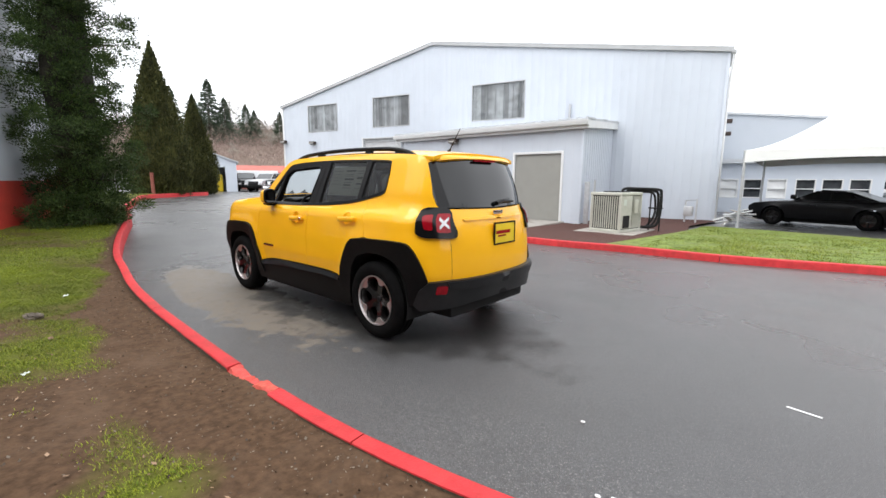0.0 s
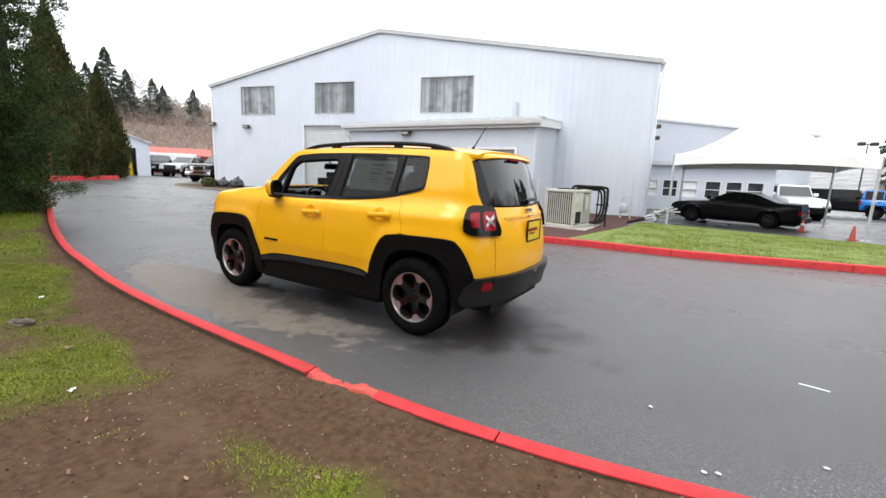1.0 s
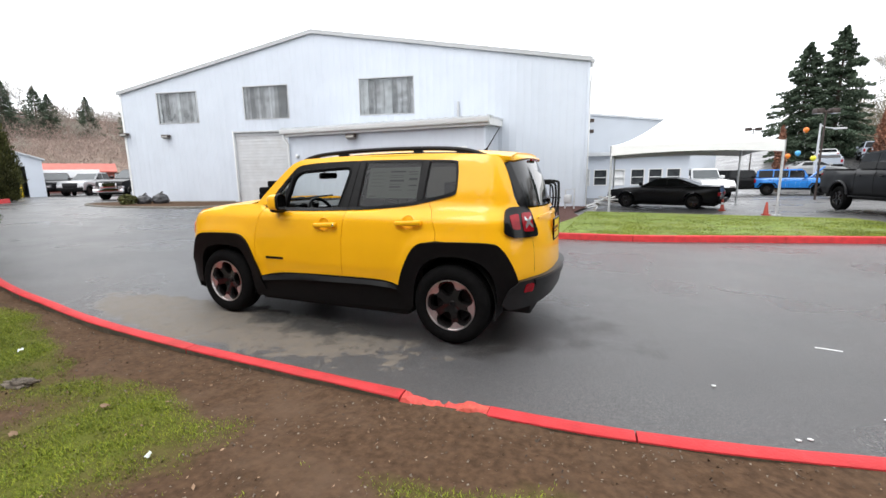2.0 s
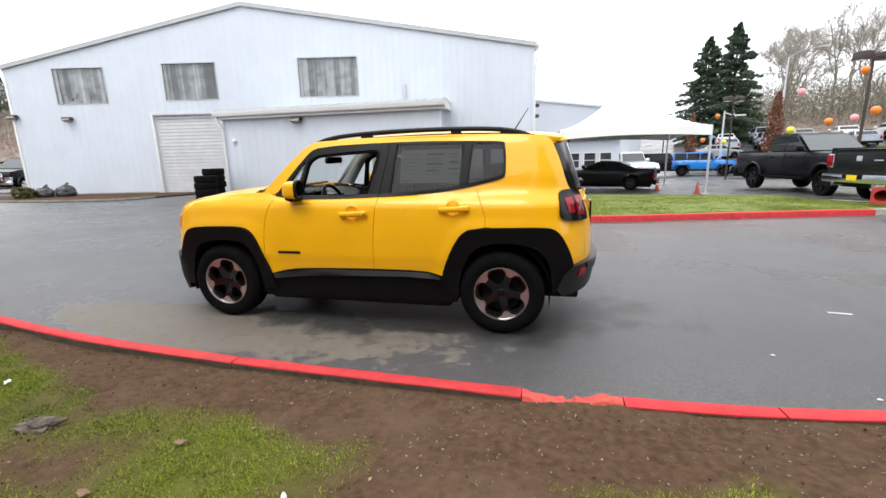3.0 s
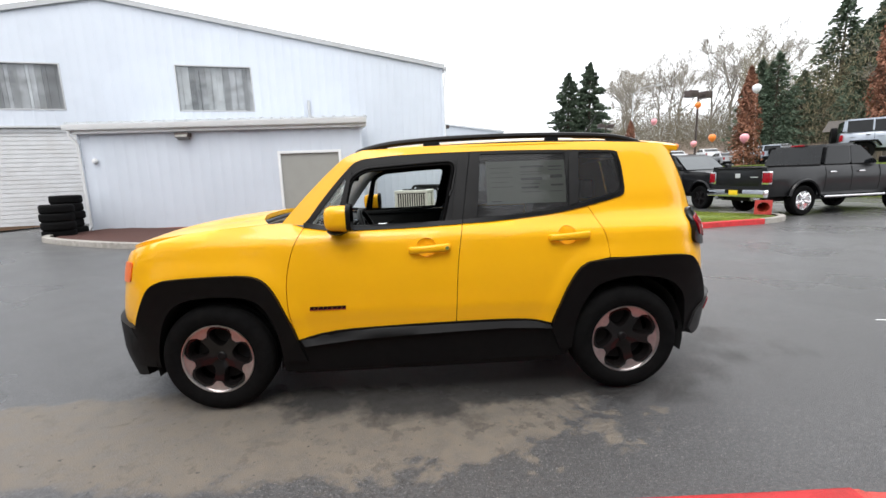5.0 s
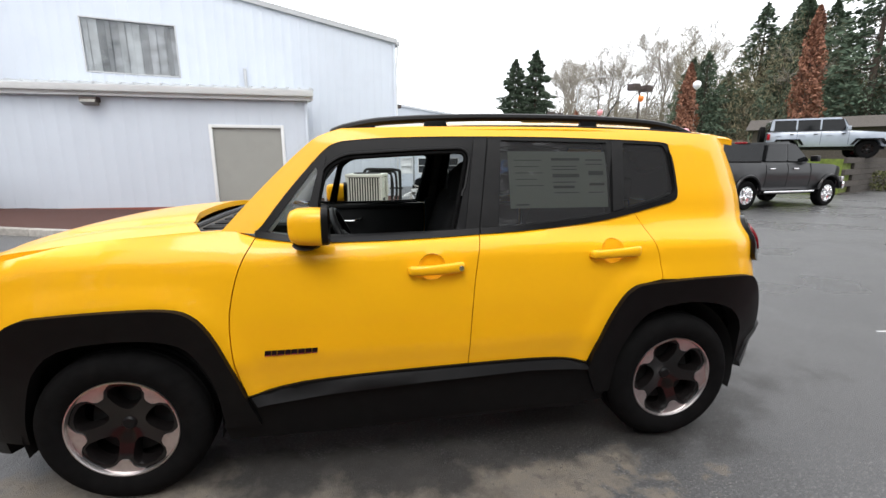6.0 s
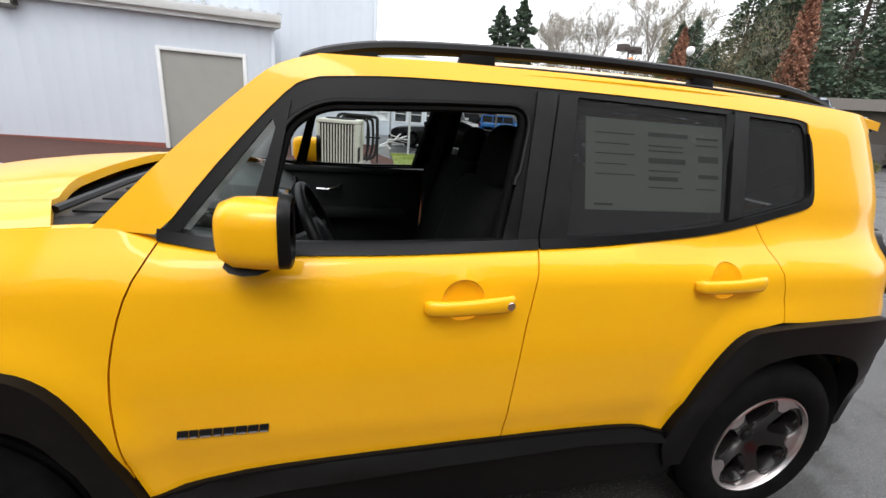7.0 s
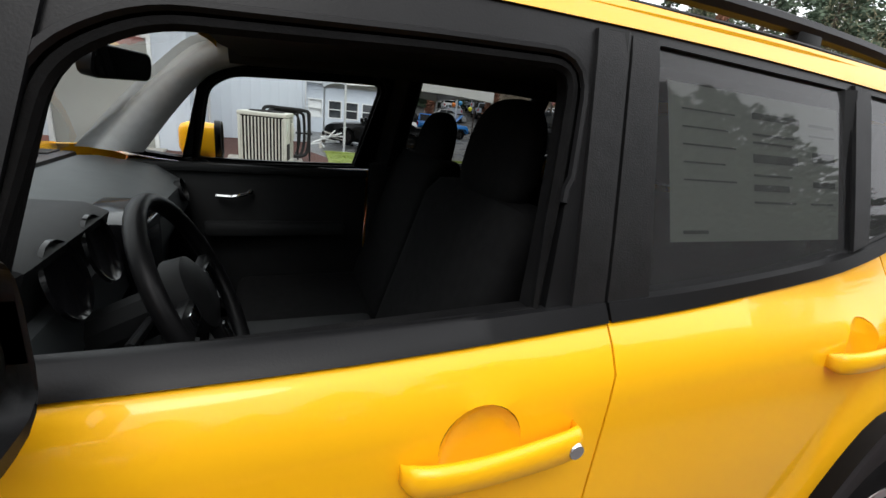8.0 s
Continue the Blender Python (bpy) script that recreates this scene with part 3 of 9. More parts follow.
# ---- the far island: kerb, lawn, mulch bed, concrete ----
FAR_KERB = [(-9.9, 8.3), (-9.6, 7.7), (-9.0, 7.25), (-8.2, 6.85), (-6.7, 6.3), (-4.0, 5.75), (-0.7, 5.45), (1.2, 5.68), (3.0, 5.78), (5.0, 6.3), (7.4, 6.72), (8.5, 6.85), (9.3, 7.2), (9.7, 7.75), (9.6, 8.4), (9.0, 9.2)]
FAR_LINE = spline(FAR_KERB, 6)


half = len(FAR_LINE)
far = thing("far_kerb", "long straight kerb, red paint with bare concrete ends", "kerb", "", "structure")
i0 = min(range(half), key=lambda i: abs(FAR_LINE[i][0] + 3.2))
i1 = min(range(half - 18), key=lambda i: abs(FAR_LINE[i][0] - 8.5))


def along(line, every):
    total = sum(math.hypot(b[0] - a[0], b[1] - a[1]) for a, b in zip(line, line[1:]))
    return [every * k for k in range(1, int(total / every) + 1) if every * k < total - 0.6]


for seg, mat in ((FAR_LINE[:i0 + 1], M_CONCRETE), (FAR_LINE[i0:i1 + 1], M_REDKERB), (FAR_LINE[i1:], M_CONCRETE)):
    back = seg[::-1]
    kerb_run(back, 0.13, 0.15, mat, far, along(back, 2.9))


def fan(name, mat, outline, dz, label, category, res=0.35, rough=0.02):
    """A patch of ground with an uneven surface inside an outline."""
    from_poly = [Vector((p[0], p[1])) for p in outline]
    xs = [p.x for p in from_poly]
    ys = [p.y for p in from_poly]
    pts = list(from_poly)
    k = len(pts)
    x = min(xs)
    while x < max(xs):
        y = min(ys)
        while y < max(ys):
            inside = False
            for i in range(k):
                a, b = from_poly[i], from_poly[(i + 1) % k]
                if (a.y > y) != (b.y > y) and x < (b.x - a.x) * (y - a.y) / (b.y - a.y) + a.x:
                    inside = not inside
            if inside:
                pts.append(Vector((x, y)))
            y += res
        x += res
    from mathutils.geometry import delaunay_2d_cdt
    vs, _, fs, _, _, _ = delaunay_2d_cdt(pts, [(i, (i + 1) % k) for i in range(k)], [list(range(k))], 1, 1e-4)
    bm = bmesh.new()
    bv = [bm.verts.new((v.x, v.y, ground_z(v.x, v.y) + dz + rough * noise.noise((v.x * 1.5, v.y * 1.5, 2)))) for v in vs]
    for f in fs:
        try:
            bm.faces.new([bv[i] for i in f])
        except ValueError:
            pass
    bm.normal_update()
    for f in bm.faces:
        if f.normal.z < 0:
            f.normal_flip()
    ob = link(name, bm, mat, None, "", 80)
    return tagged(ob, label, category, "", "structure")


def inset_line(x0, x1, off=0.13):
    return [(p[0], p[1] + off) for p in FAR_LINE[:half - 16] if x0 <= p[0] <= x1]


fan("mulch_bed", M_BARK, inset_line(-9.3, 1.0) + [(1.6, 7.6), (1.3, 10.5), (0.9, 12.5), (1.2, 15.9), (-9.6, 13.6), (-9.75, 8.6)], 0.085, "red-brown bark mulch bed beside the white annex", "mulch", 0.4, 0.03)
fan("far_lawn", M_LAWN, inset_line(0.6, 9.2) + [(9.45, 7.7), (9.35, 8.3), (8.8, 9.3), (8.5, 11.2), (2.4, 12.5), (1.4, 12.6), (1.2, 10.0)], 0.1, "green lawn strip behind the red kerb", "lawn", 0.35, 0.02)


# ---- the large white barn-like workshop ----
BARN_TURN = radians(12.8)
BARN_AT = Vector((1.12, 15.72, 0))


def siding(parent, u0, u1, zb, zt, holes, v=0.0, mat=None, panel=0.915, out=-1, name="siding_panel"):
    """Upright ribbed metal cladding between u0 and u1: low-ribbed panels, cut round the openings."""
    marks = {u1}
    a = u0
    while a < u1 - 0.05:
        marks.add(a)
        a += panel
    for h in holes:
        marks |= {e for e in h[:2] if u0 < e < u1}
    marks = sorted(marks)
    third = panel / 3
    for p0, p1 in zip(marks, marks[1:]):
        if p1 - p0 < 0.004:
            continue
        mid = (p0 + p1) / 2
        spans = [(None, None)]
        for h in sorted((h for h in holes if h[0] < mid < h[1]), key=lambda h: h[2]):
            last = spans.pop()
            spans += [(last[0], h[2]), (h[3], None)]
        prof = [(p0, 0.0)]
        k = math.ceil((p0 - u0) / third - 1e-6)
        while u0 + k * third + 0.085 < p1:
            c = u0 + k * third + 0.004
            if c > p0:
                prof += [(c, 0.0), (c + 0.022, 0.007), (c + 0.05, 0.007), (c + 0.072, 0.0)]
            k += 1
        prof.append((p1, 0.0))
        for z0, z1 in spans:
            if z1 is not None and z1 < zb(mid):
                continue
            bm = bmesh.new()
            low = [bm.verts.new((u, v + out * d, zb(u) if z0 is None else z0)) for u, d in prof]
            top = [bm.verts.new((u, v + out * d, zt(u) if z1 is None else z1)) for u, d in prof]
            for i in range(len(prof) - 1):
                q = (low[i], low[i + 1], top[i + 1], top[i])
                bm.faces.new(q if out < 0 else q[::-1])
            part(name, bm, mat or M_WHITE, parent, "", 20)


def wall_slab(name, parent, u0, u1, zb, zt, holes, v0, v1, mat):
    """A solid wall behind the cladding, one piece, with its openings cut through."""
    us = sorted({u0, u1, *[clamp(e, u0, u1) for h in holes for e in h[:2]]} | {u0 + (u1 - u0) * i / 8 for i in range(9)})
    base = max(zb(u) for u in us)
    levels = sorted({round(z, 4) for h in holes for z in h[2:4] if z > base + 0.01})
    rows = len(levels) + 1
    bm = bmesh.new()
    made = {}

    def vert(i, j, v):
        key = (i, j, v)
        if key not in made:
            u = us[i]
            z = zb(u) if j == 0 else (zt(u) if j == rows else levels[j - 1])
            made[key] = bm.verts.new((u, v, z))
        return made[key]

    def solid(i, j):
        if not (0 <= i < len(us) - 1 and 0 <= j < rows):
            return False
        mu = (us[i] + us[i + 1]) / 2
        lo = levels[j - 1] if j else base - 0.05
        hi = levels[j] if j < rows - 1 else lo + 0.02
        mz = (lo + hi) / 2
        return not any(h[0] < mu < h[1] and h[2] < mz < h[3] for h in holes)
    for i in range(len(us) - 1):
        for j in range(rows):
            if not solid(i, j):
                continue
            for v, turn in ((v0, 1), (v1, -1)):
                bm.faces.new([vert(i, j, v), vert(i + 1, j, v), vert(i + 1, j + 1, v), vert(i, j + 1, v)][::turn])
            for di, dj, a, b in ((-1, 0, (i, j), (i, j + 1)), (1, 0, (i + 1, j), (i + 1, j + 1)), (0, -1, (i, j), (i + 1, j)), (0, 1, (i, j + 1), (i + 1, j + 1))):
                if not solid(i + di, j + dj):
                    bm.faces.new([vert(*a, v0), vert(*b, v0), vert(*b, v1), vert(*a, v1)])
    bmesh.ops.recalc_face_normals(bm, faces=bm.faces)
    return part(name, bm, mat, parent, "", None)


M_WINFRAME = material("grey_window_frame", (0.46, 0.47, 0.48), 0.5, var=0.08, scale=6)


def barn():
    ob = thing("workshop_building", "large white ribbed metal workshop with low gable roof", "building", m=Matrix.Translation(BARN_AT) @ Matrix.Rotation(BARN_TURN, 4, "Z"))
    eave_r, ridge, eave_l, width = 6.0, 7.88, 5.68, 22.95
    ru = -12.35

    def zt(u):
        return eave_r + (ridge - eave_r) * (-u / -ru) if u > ru else ridge - (ridge - eave_l) * ((ru - u) / (width + ru))

    def zb(u):
        return -0.3 + 0.4 * clamp(-u / 17, 0, 1)
    wins = [(-20.84, -18.58, 4.12, 5.61), (-16.06, -13.73, 4.16, 5.68), (-10.2, -7.63, 4.14, 5.75)]
    gate = (-16.79, -13.1, -0.5, 3.55)
    holes = wins + [gate]
    wall_slab("wall", ob, -width, -0.12, zb, lambda u: zt(u) - 0.06, holes, 0.012, 0.2, M_WHITE)
    siding(ob, -width, -0.1, zb, lambda u: zt(u) - 0.04, holes)
    # side and back walls
    bm = B(-0.3, -0.112, 0.2, 30, -0.8, eave_r - 0.05)
    part("side_wall", bm, M_WHITE, ob)
    part("side_wall", B(-width, -width + 0.2, 0.2, 30, -0.8, eave_l - 0.05), M_WHITE, ob)
    part("back_wall", B(-width + 0.2, -0.3, 29.8, 30, -0.8, 5.6), M_WHITE, ob)
    part("corner_trim", B(-0.17, -0.07, -0.035, 0.1, -0.7, eave_r - 0.03, 0.008), M_WHITE, ob)
    part("corner_trim", B(-width - 0.03, -width + 0.07, -0.035, 0.1, -0.5, eave_l - 0.03, 0.008), M_TRIM, ob)
    # roof with its edge trim
    for a, b, za, zb2 in ((-width - 0.12, ru, eave_l - 0.02, ridge), (ru, 0.0, ridge, eave_r - 0.02)):
        bm = bmesh.new()
        prism(bm, [(a, za), (b, zb2), (b, zb2 + 0.1), (a, za + 0.1)], -0.06, 30.2)
        part("roof", bm, M_ROOFMETAL, ob, "", None)
        bm = bmesh.new()
        prism(bm, [(a, za - 0.07), (b, zb2 - 0.07), (b, zb2 + 0.105), (a, za + 0.105)], -0.1, -0.063)
        part("gable_trim", bm, M_GABLETRIM, ob, "white-grey painted gable trim", None)
    part("gutter", B(-0.07, 0.08, -0.16, 30, eave_r - 0.16, eave_r - 0.024, 0.02), M_GABLETRIM, ob)
    bm = tube(bmesh.new(), [(0.02, -0.08, eave_r - 0.14), (0.02, -0.06, eave_r - 0.3), (-0.03, 0.06, eave_r - 1.1), (-0.04, 0.1, -0.4)], 0.045)
    part("downpipe", bm, M_TRIM, ob)
    # windows: thin frames, a pane, and hanging strips of uneven width behind it
    for i, (a, b, z0, z1) in enumerate(wins):
        bm = bmesh.new()
        bm.faces.new([bm.verts.new((p, 0.03, q)) for p, q in ((a + 0.02, z0 + 0.02), (b - 0.02, z0 + 0.02), (b - 0.02, z1 - 0.02), (a + 0.02, z1 - 0.02))])
        w = part("window", bm, M_SHOPGLASS, ob, "tall workshop window with grey hanging strips")
        w.visible_shadow = False
        part("backing", B(a, b, 0.14, 0.16, z0, z1), M_CURTAIN, w, "", None)
        for q in ((a - 0.015, a + 0.025, z0 - 0.015, z1 + 0.015), (b - 0.025, b + 0.015, z0 - 0.015, z1 + 0.015), (a + 0.025, b - 0.025, z0 - 0.015, z0 + 0.025), (a + 0.025, b - 0.025, z1 - 0.025, z1 + 0.015)):
            part("frame", B(q[0], q[1], -0.02, 0.06, q[2], q[3], 0.004), M_WINFRAME, w)
        rng = random.Random(20 + i)
        c0 = a + 0.03
        part("strip", B(c0, c0 + 0.15, 0.05, 0.06, z0 + 0.03, z1 - 0.03), M_PALESTRIP, w, "", None)
        c0 += 0.16
        while c0 < b - 0.1:
            c1 = min(b - 0.03, c0 + rng.uniform(0.1, 0.24))
            low = z0 + 0.03 if i > 0 or rng.random() < 0.3 else z0 + rng.uniform(0.1, 0.55)
            bm = bmesh.new()
            y0, y1 = 0.07 + 0.03 * rng.random(), 0.07 + 0.03 * rng.random()
            prism(bm, [(c0, y0), (c1 - 0.006, y1), (c1 - 0.006, y1 + 0.012), (c0, y0 + 0.012)], low, z1 - 0.03, "z")
            part("strip", bm, M_CURTAIN if rng.random() < 0.8 else M_PALESTRIP, w, "", None)
            c0 = c1 + rng.choice((0.0, 0.004, 0.02))
    # roller gate
    a, b, z0, z1 = gate
    door = part("gate", B(a + 0.02, b - 0.02, 0.14, 0.17, -0.3, z1), M_ROLLER, ob, "white slatted roller door, shut")
    z, i = 0.02, 0
    while z < z1 - 0.02:
        h = 0.148
        part("slat", B(a + 0.03, b - 0.03, 0.1, 0.14, z, min(z1, z + h) - 0.012, 0.008), M_ROLLER, door, "", None)
        z += h
        i += 1
    for q in ((a - 0.03, a + 0.03), (b - 0.03, b + 0.05)):
        part("jamb", B(q[0], q[1], -0.04, 0.16, -0.3, z1 + 0.1, 0.006), M_TRIM, ob)
    part("lintel", B(a + 0.03, b - 0.03, -0.03, 0.1, z1, z1 + 0.07, 0.006), M_WINFRAME, ob)
    part("roller_box", B(a + 0.03, b - 0.03, 0.06, 0.13, z1 - 0.16, z1, 0.02), M_WINFRAME, ob, "grey roller box above the slats")
    part("base_strip", B(-width, -17.0, -0.05, -0.03, 0.05, 0.26), M_CONCRETE, ob)
    part("flue", tube(bmesh.new(), [(-5.62, -0.08, 3.5), (-5.62, -0.08, 4.55)], 0.05), M_WINFRAME, ob)
    for u, v, z in ((-20.45, -0.03, 3.45), (-22.85, -0.03, 3.6)):
        lamp_at(ob, u, v, z)
    for z in (3.05, 3.5):
        bm = B(-0.11, 0.2, 0.15, 0.4, z, z + 0.14, 0.02)
        part("wall_lamp", bm, M_RUST, ob)
    return ob


def lamp_at(ob, u, v, z, s=1.0):
    body = part("wall_lamp", B(u - 0.2 * s, u + 0.2 * s, v - 0.2, v, z, z + 0.13, 0.03), M_RUST, ob, "small bronze wall-pack lamp")
    bm = bmesh.new()
    prism(bm, [(v - 0.25, z + 0.0), (v - 0.04, z - 0.07), (v - 0.04, z - 0.002), (v - 0.2, z + 0.07)], u - 0.17 * s, u + 0.17 * s, "x")
    part("lens", bm, M_LAMPGLASS, body, "", None)


barn()


def annex():
    """The low lean-to in front of the workshop, with its gutter, grey door and wall lamp."""
    at = Vector((-2.55, 10.2, 0))
    ob = thing("annex", "low white ribbed metal annex with white gutter", "building", m=Matrix.Translation(at) @ Matrix.Rotation(radians(1.0), 4, "Z"))
    u0, u1, depth = -7.53, 0.73, 4.7

    def zb(u):
        return -0.15 + 0.3 * clamp(-u / 7, 0, 1)
    top = 3.06
    door = (-1.79, 0.07, -0.3, 2.32)
    # the end wall runs back square to the workshop, not to the annex front
    skew = Matrix.Translation((u1, 0, 0)) @ Matrix.Rotation(radians(9.0), 4, "Z") @ Matrix.Translation((-u1, 0, 0))
    lean = math.tan(radians(9.0))
    wall_slab("wall", ob, u0, u1, zb, lambda u: top, [door], 0.012, 0.16, M_WHITE)
    siding(ob, u0, u1, zb, lambda u: top, [door])
    part("side_wall", B(u1 - 0.16, u1 - 0.004, 0.16, depth, -0.5, top + 0.35), M_WHITE, ob, "", None, skew)
    part("side_wall", B(u0 + 0.004, u0 + 0.16, 0.16, depth - 1.6, -0.3, top + 0.25), M_WHITE, ob)
    k = 15
    for i in range(k):
        v = 0.05 + i * (depth - 0.1) / k
        part("rib", B(u1 - 0.004, u1 + 0.008, v, v + 0.05, -0.45, top + 0.3), M_WHITE, ob, "", None, skew)
    part("corner_trim", B(u1 - 0.05, u1 + 0.02, -0.03, 0.05, -0.35, top, 0.008), M_WHITE, ob)
    part("corner_trim", B(u0 - 0.02, u0 + 0.05, -0.03, 0.05, -0.15, top, 0.008), M_WHITE, ob)
    bm = bmesh.new()
    prism(bm, [(u0 - 0.2, -0.22), (u1 + 0.2, -0.22), (u1 + 0.2 - lean * depth, depth), (u0 - 0.2, depth)], 3.24, 3.3, "z")
    for q in bm.verts:
        q.co.z += 0.42 * (q.co.y + 0.22) / (depth + 0.22)
    part("roof", bm, M_ROOFMETAL, ob, "", None)
    a = u0 - 0.15
    while a < u1 + 0.18:
        end = depth if a < u1 - 0.7 else clamp((u1 + 0.2 - a) / lean, 0.1, depth)
        bm = bmesh.new()
        prism(bm, [(-0.24, 3.295), (end, 3.295 + 0.42 * end / depth), (end, 3.33 + 0.42 * end / depth), (-0.24, 3.33)], a, a + 0.05, "x")
        part("roof_rib", bm, M_ROOFMETAL, ob, "", None)
        a += 0.305
    bm = bmesh.new()
    prism(bm, [(-0.3, 3.25), (-0.16, 3.25), (-0.16, 3.12), (-0.19, 3.1), (-0.27, 3.1), (-0.285, 3.14)], u0 - 0.22, u1 + 0.22, "x", 0.006)
    part("gutter", bm, M_TRIM, ob, "white box gutter")
    part("fascia", B(u0 - 0.1, u1 + 0.16, -0.16, -0.03, 3.0, 3.24), M_TRIM, ob)
    bm = bmesh.new()
    prism(bm, [(-0.16, 3.01), (depth, 3.43), (depth, 3.66), (-0.16, 3.24)], u1 + 0.02, u1 + 0.18, "x")
    part("rake_trim", bm, M_TRIM, ob, "", None, skew)
    bm = tube(bmesh.new(), [(u0 - 0.1, -0.2, 3.1), (u0 - 0.1, -0.2, 2.95), (u0 + 0.0, -0.07, 2.7), (u0 + 0.0, -0.07, 0.3), (u0 - 0.03, -0.2, 0.18)], 0.04)
    part("downpipe", bm, M_TRIM, ob)
    d = part("door", B(door[0] + 0.05, door[1] - 0.05, 0.03, 0.075, -0.4, door[3] - 0.05), M_GREYDOOR, ob, "plain taupe painted metal door, shut")
    for q in ((door[0] - 0.03, door[0] + 0.05, -0.35, door[3] + 0.03), (door[1] - 0.05, door[1] + 0.03, -0.35, door[3] + 0.03)):
        part("jamb", B(q[0], q[1], -0.03, 0.1, q[2], q[3], 0.006), M_TRIM, ob)
    part("lintel", B(door[0] + 0.05, door[1] - 0.05, -0.03, 0.1, door[3] - 0.05, door[3] + 0.03, 0.006), M_TRIM, ob)
    part("base_strip", B(u0, door[0] - 0.05, -0.032, -0.005, -0.3, 0.16), M_BRICKRED, ob, "red-brown strip at the wall's foot")
    lamp_at(ob, -4.47, -0.03, 2.83)
    bm = bmesh.new()
    lathe(bm, [(0.0, -0.09), (0.05, -0.08), (0.075, -0.04), (0.08, 0.0)], 16, "y", (-7.13, -0.03, 2.22))
    part("dome", bm, M_TRIM, ob, "small white dome fixture")
    return ob


annex()
door_pad = bmesh.new()
box(door_pad, -4.2, -2.3, 6.0, 10.15, -0.5, 0.035, 0.01, m=Matrix.Identity(4))
tagged(part("door_pad", door_pad, M_CONCRETE, None), "pale concrete path to the annex door", "path", "", "structure")


def office_wing():
    """The low office wing behind the marquee: a tall plain wall above a band of windows."""
    ob = thing("office_wing", "grey-white office wing with a row of small windows", "building", m=Matrix.Translation(BARN_AT) @ Matrix.Rotation(BARN_TURN, 4, "Z"))
    v0 = 8.0
    wins = [(0.55 + i * 1.0 + (0.12 if i > 2 else 0), 1.35 + i * 1.0 + (0.12 if i > 2 else 0), 0.55, 1.52) for i in range(6)]
    wall_slab("wall", ob, 0.05, 6.9, lambda u: -0.8, lambda u: 2.3, wins, v0, v0 + 0.2, M_WHITE)
    for i, w in enumerate(wins):
        mat = M_TRIM if i in (0, 2) else M_PANE
        p = part("window", B(w[0], w[1], v0 + 0.08, v0 + 0.1, w[2], w[3]), mat, ob, "window with a pale blind" if i in (0, 2) else "dark office window")
        for q in ((w[0], w[0] + 0.05, w[2], w[3]), (w[1] - 0.05, w[1], w[2], w[3]), (w[0] + 0.05, w[1] - 0.05, w[2], w[2] + 0.05), (w[0] + 0.05, w[1] - 0.05, w[3] - 0.05, w[3]), (w[0] + 0.05, w[1] - 0.05, (w[2] + w[3]) / 2 - 0.02, (w[2] + w[3]) / 2 + 0.02)):
            part("frame", B(q[0], q[1], v0 - 0.02, v0 + 0.079, q[2], q[3]), M_TRIM, p)
    part("side_wall", B(6.7, 6.9, v0 + 0.2, v0 + 14, -0.8, 2.3), M_WHITE, ob)
    part("eave", B(0.05, 7.1, v0 - 0.35, v0 + 14, 2.3, 2.52), M_ROOFMETAL, ob)
    # the taller hall behind, its roof falling to the right
    bm = bmesh.new()
    prism(bm, [(0.05, -0.8), (9.5, -0.8), (9.5, 4.2), (0.05, 5.25)], v0 + 3.0, v0 + 16, "y")
    part("hall", bm, M_GREYWALL, ob, "", None)
    bm = bmesh.new()
    prism(bm, [(0.05, 5.25), (9.65, 4.18), (9.65, 4.3), (0.05, 5.37)], v0 + 2.9, v0 + 16.1, "y")
    part("roof", bm, M_ROOFMETAL, ob, "", None)
    return ob


office_wing()


def left_building():
    """The white wall with a red dado behind the conifer."""
    a, b = Vector((-4.6, -3.95, 0)), Vector((-13.5, 0.0, 0))
    d = (b - a).normalized()
    ob = thing("side_building", "white building with a red painted dado", "building", m=Matrix.Translation(a) @ Matrix.Rotation(math.atan2(d.y, d.x), 4, "Z"))
    L = (b - a).length
    part("dado", B(0, L, 0, 0.3, -0.2, 1.32), M_REDWALL, ob, "smooth red painted lower wall")
    part("wall", B(0, L, 0.02, 0.3, 1.32, 6.5), M_WHITE, ob)
    part("return_wall", B(L - 0.3, L, 0.3, 7, -0.2, 6.5), M_WHITE, ob)
    part("return_wall", B(0, 0.3, 0.3, 7, -0.2, 6.5), M_WHITE, ob)
    part("back_wall", B(0.3, L - 0.3, 6.7, 7, -0.2, 6.5), M_WHITE, ob)
    part("roof", B(-0.2, L + 0.2, -0.2, 7.2, 6.5, 6.7), M_ROOFMETAL, ob)
    return ob


left_building()


# ---- the yellow car ----
from mathutils.geometry import delaunay_2d_cdt

HALF = smooth_curve([0.18, 0.35, 0.5, 0.57, 0.6, 0.8, 0.93, 1.03, 1.054, 1.068, 1.1, 1.135, 1.17, 1.3, 1.45, 1.55, 1.6, 1.64], [0.8, 0.822, 0.834, 0.842, 0.849, 0.852, 0.846, 0.837, 0.833, 0.827, 0.8, 0.768, 0.757, 0.713, 0.66, 0.622, 0.59, 0.55])
REAR = smooth_curve([0.2, 0.45, 0.62, 0.81, 0.95, 1.06, 1.15, 1.3, 1.45, 1.52, 1.6], [1.95, 2.0, 2.02, 2.01, 1.985, 1.955, 1.92, 1.872, 1.822, 1.793, 1.76])
FRONT = smooth_curve([0.2, 0.4, 0.6, 0.8, 0.95, 1.03, 1.1], [-2.04, -2.09, -2.08, -2.04, -2.0, -1.94, -1.8])
RB, FB, POW = 1.42, -1.42, 2.7
SQUARE = smooth_curve([1.1, 1.22, 1.4, 1.6], [2.7, 3.0, 3.15, 3.15])


ARCH_LINES = []


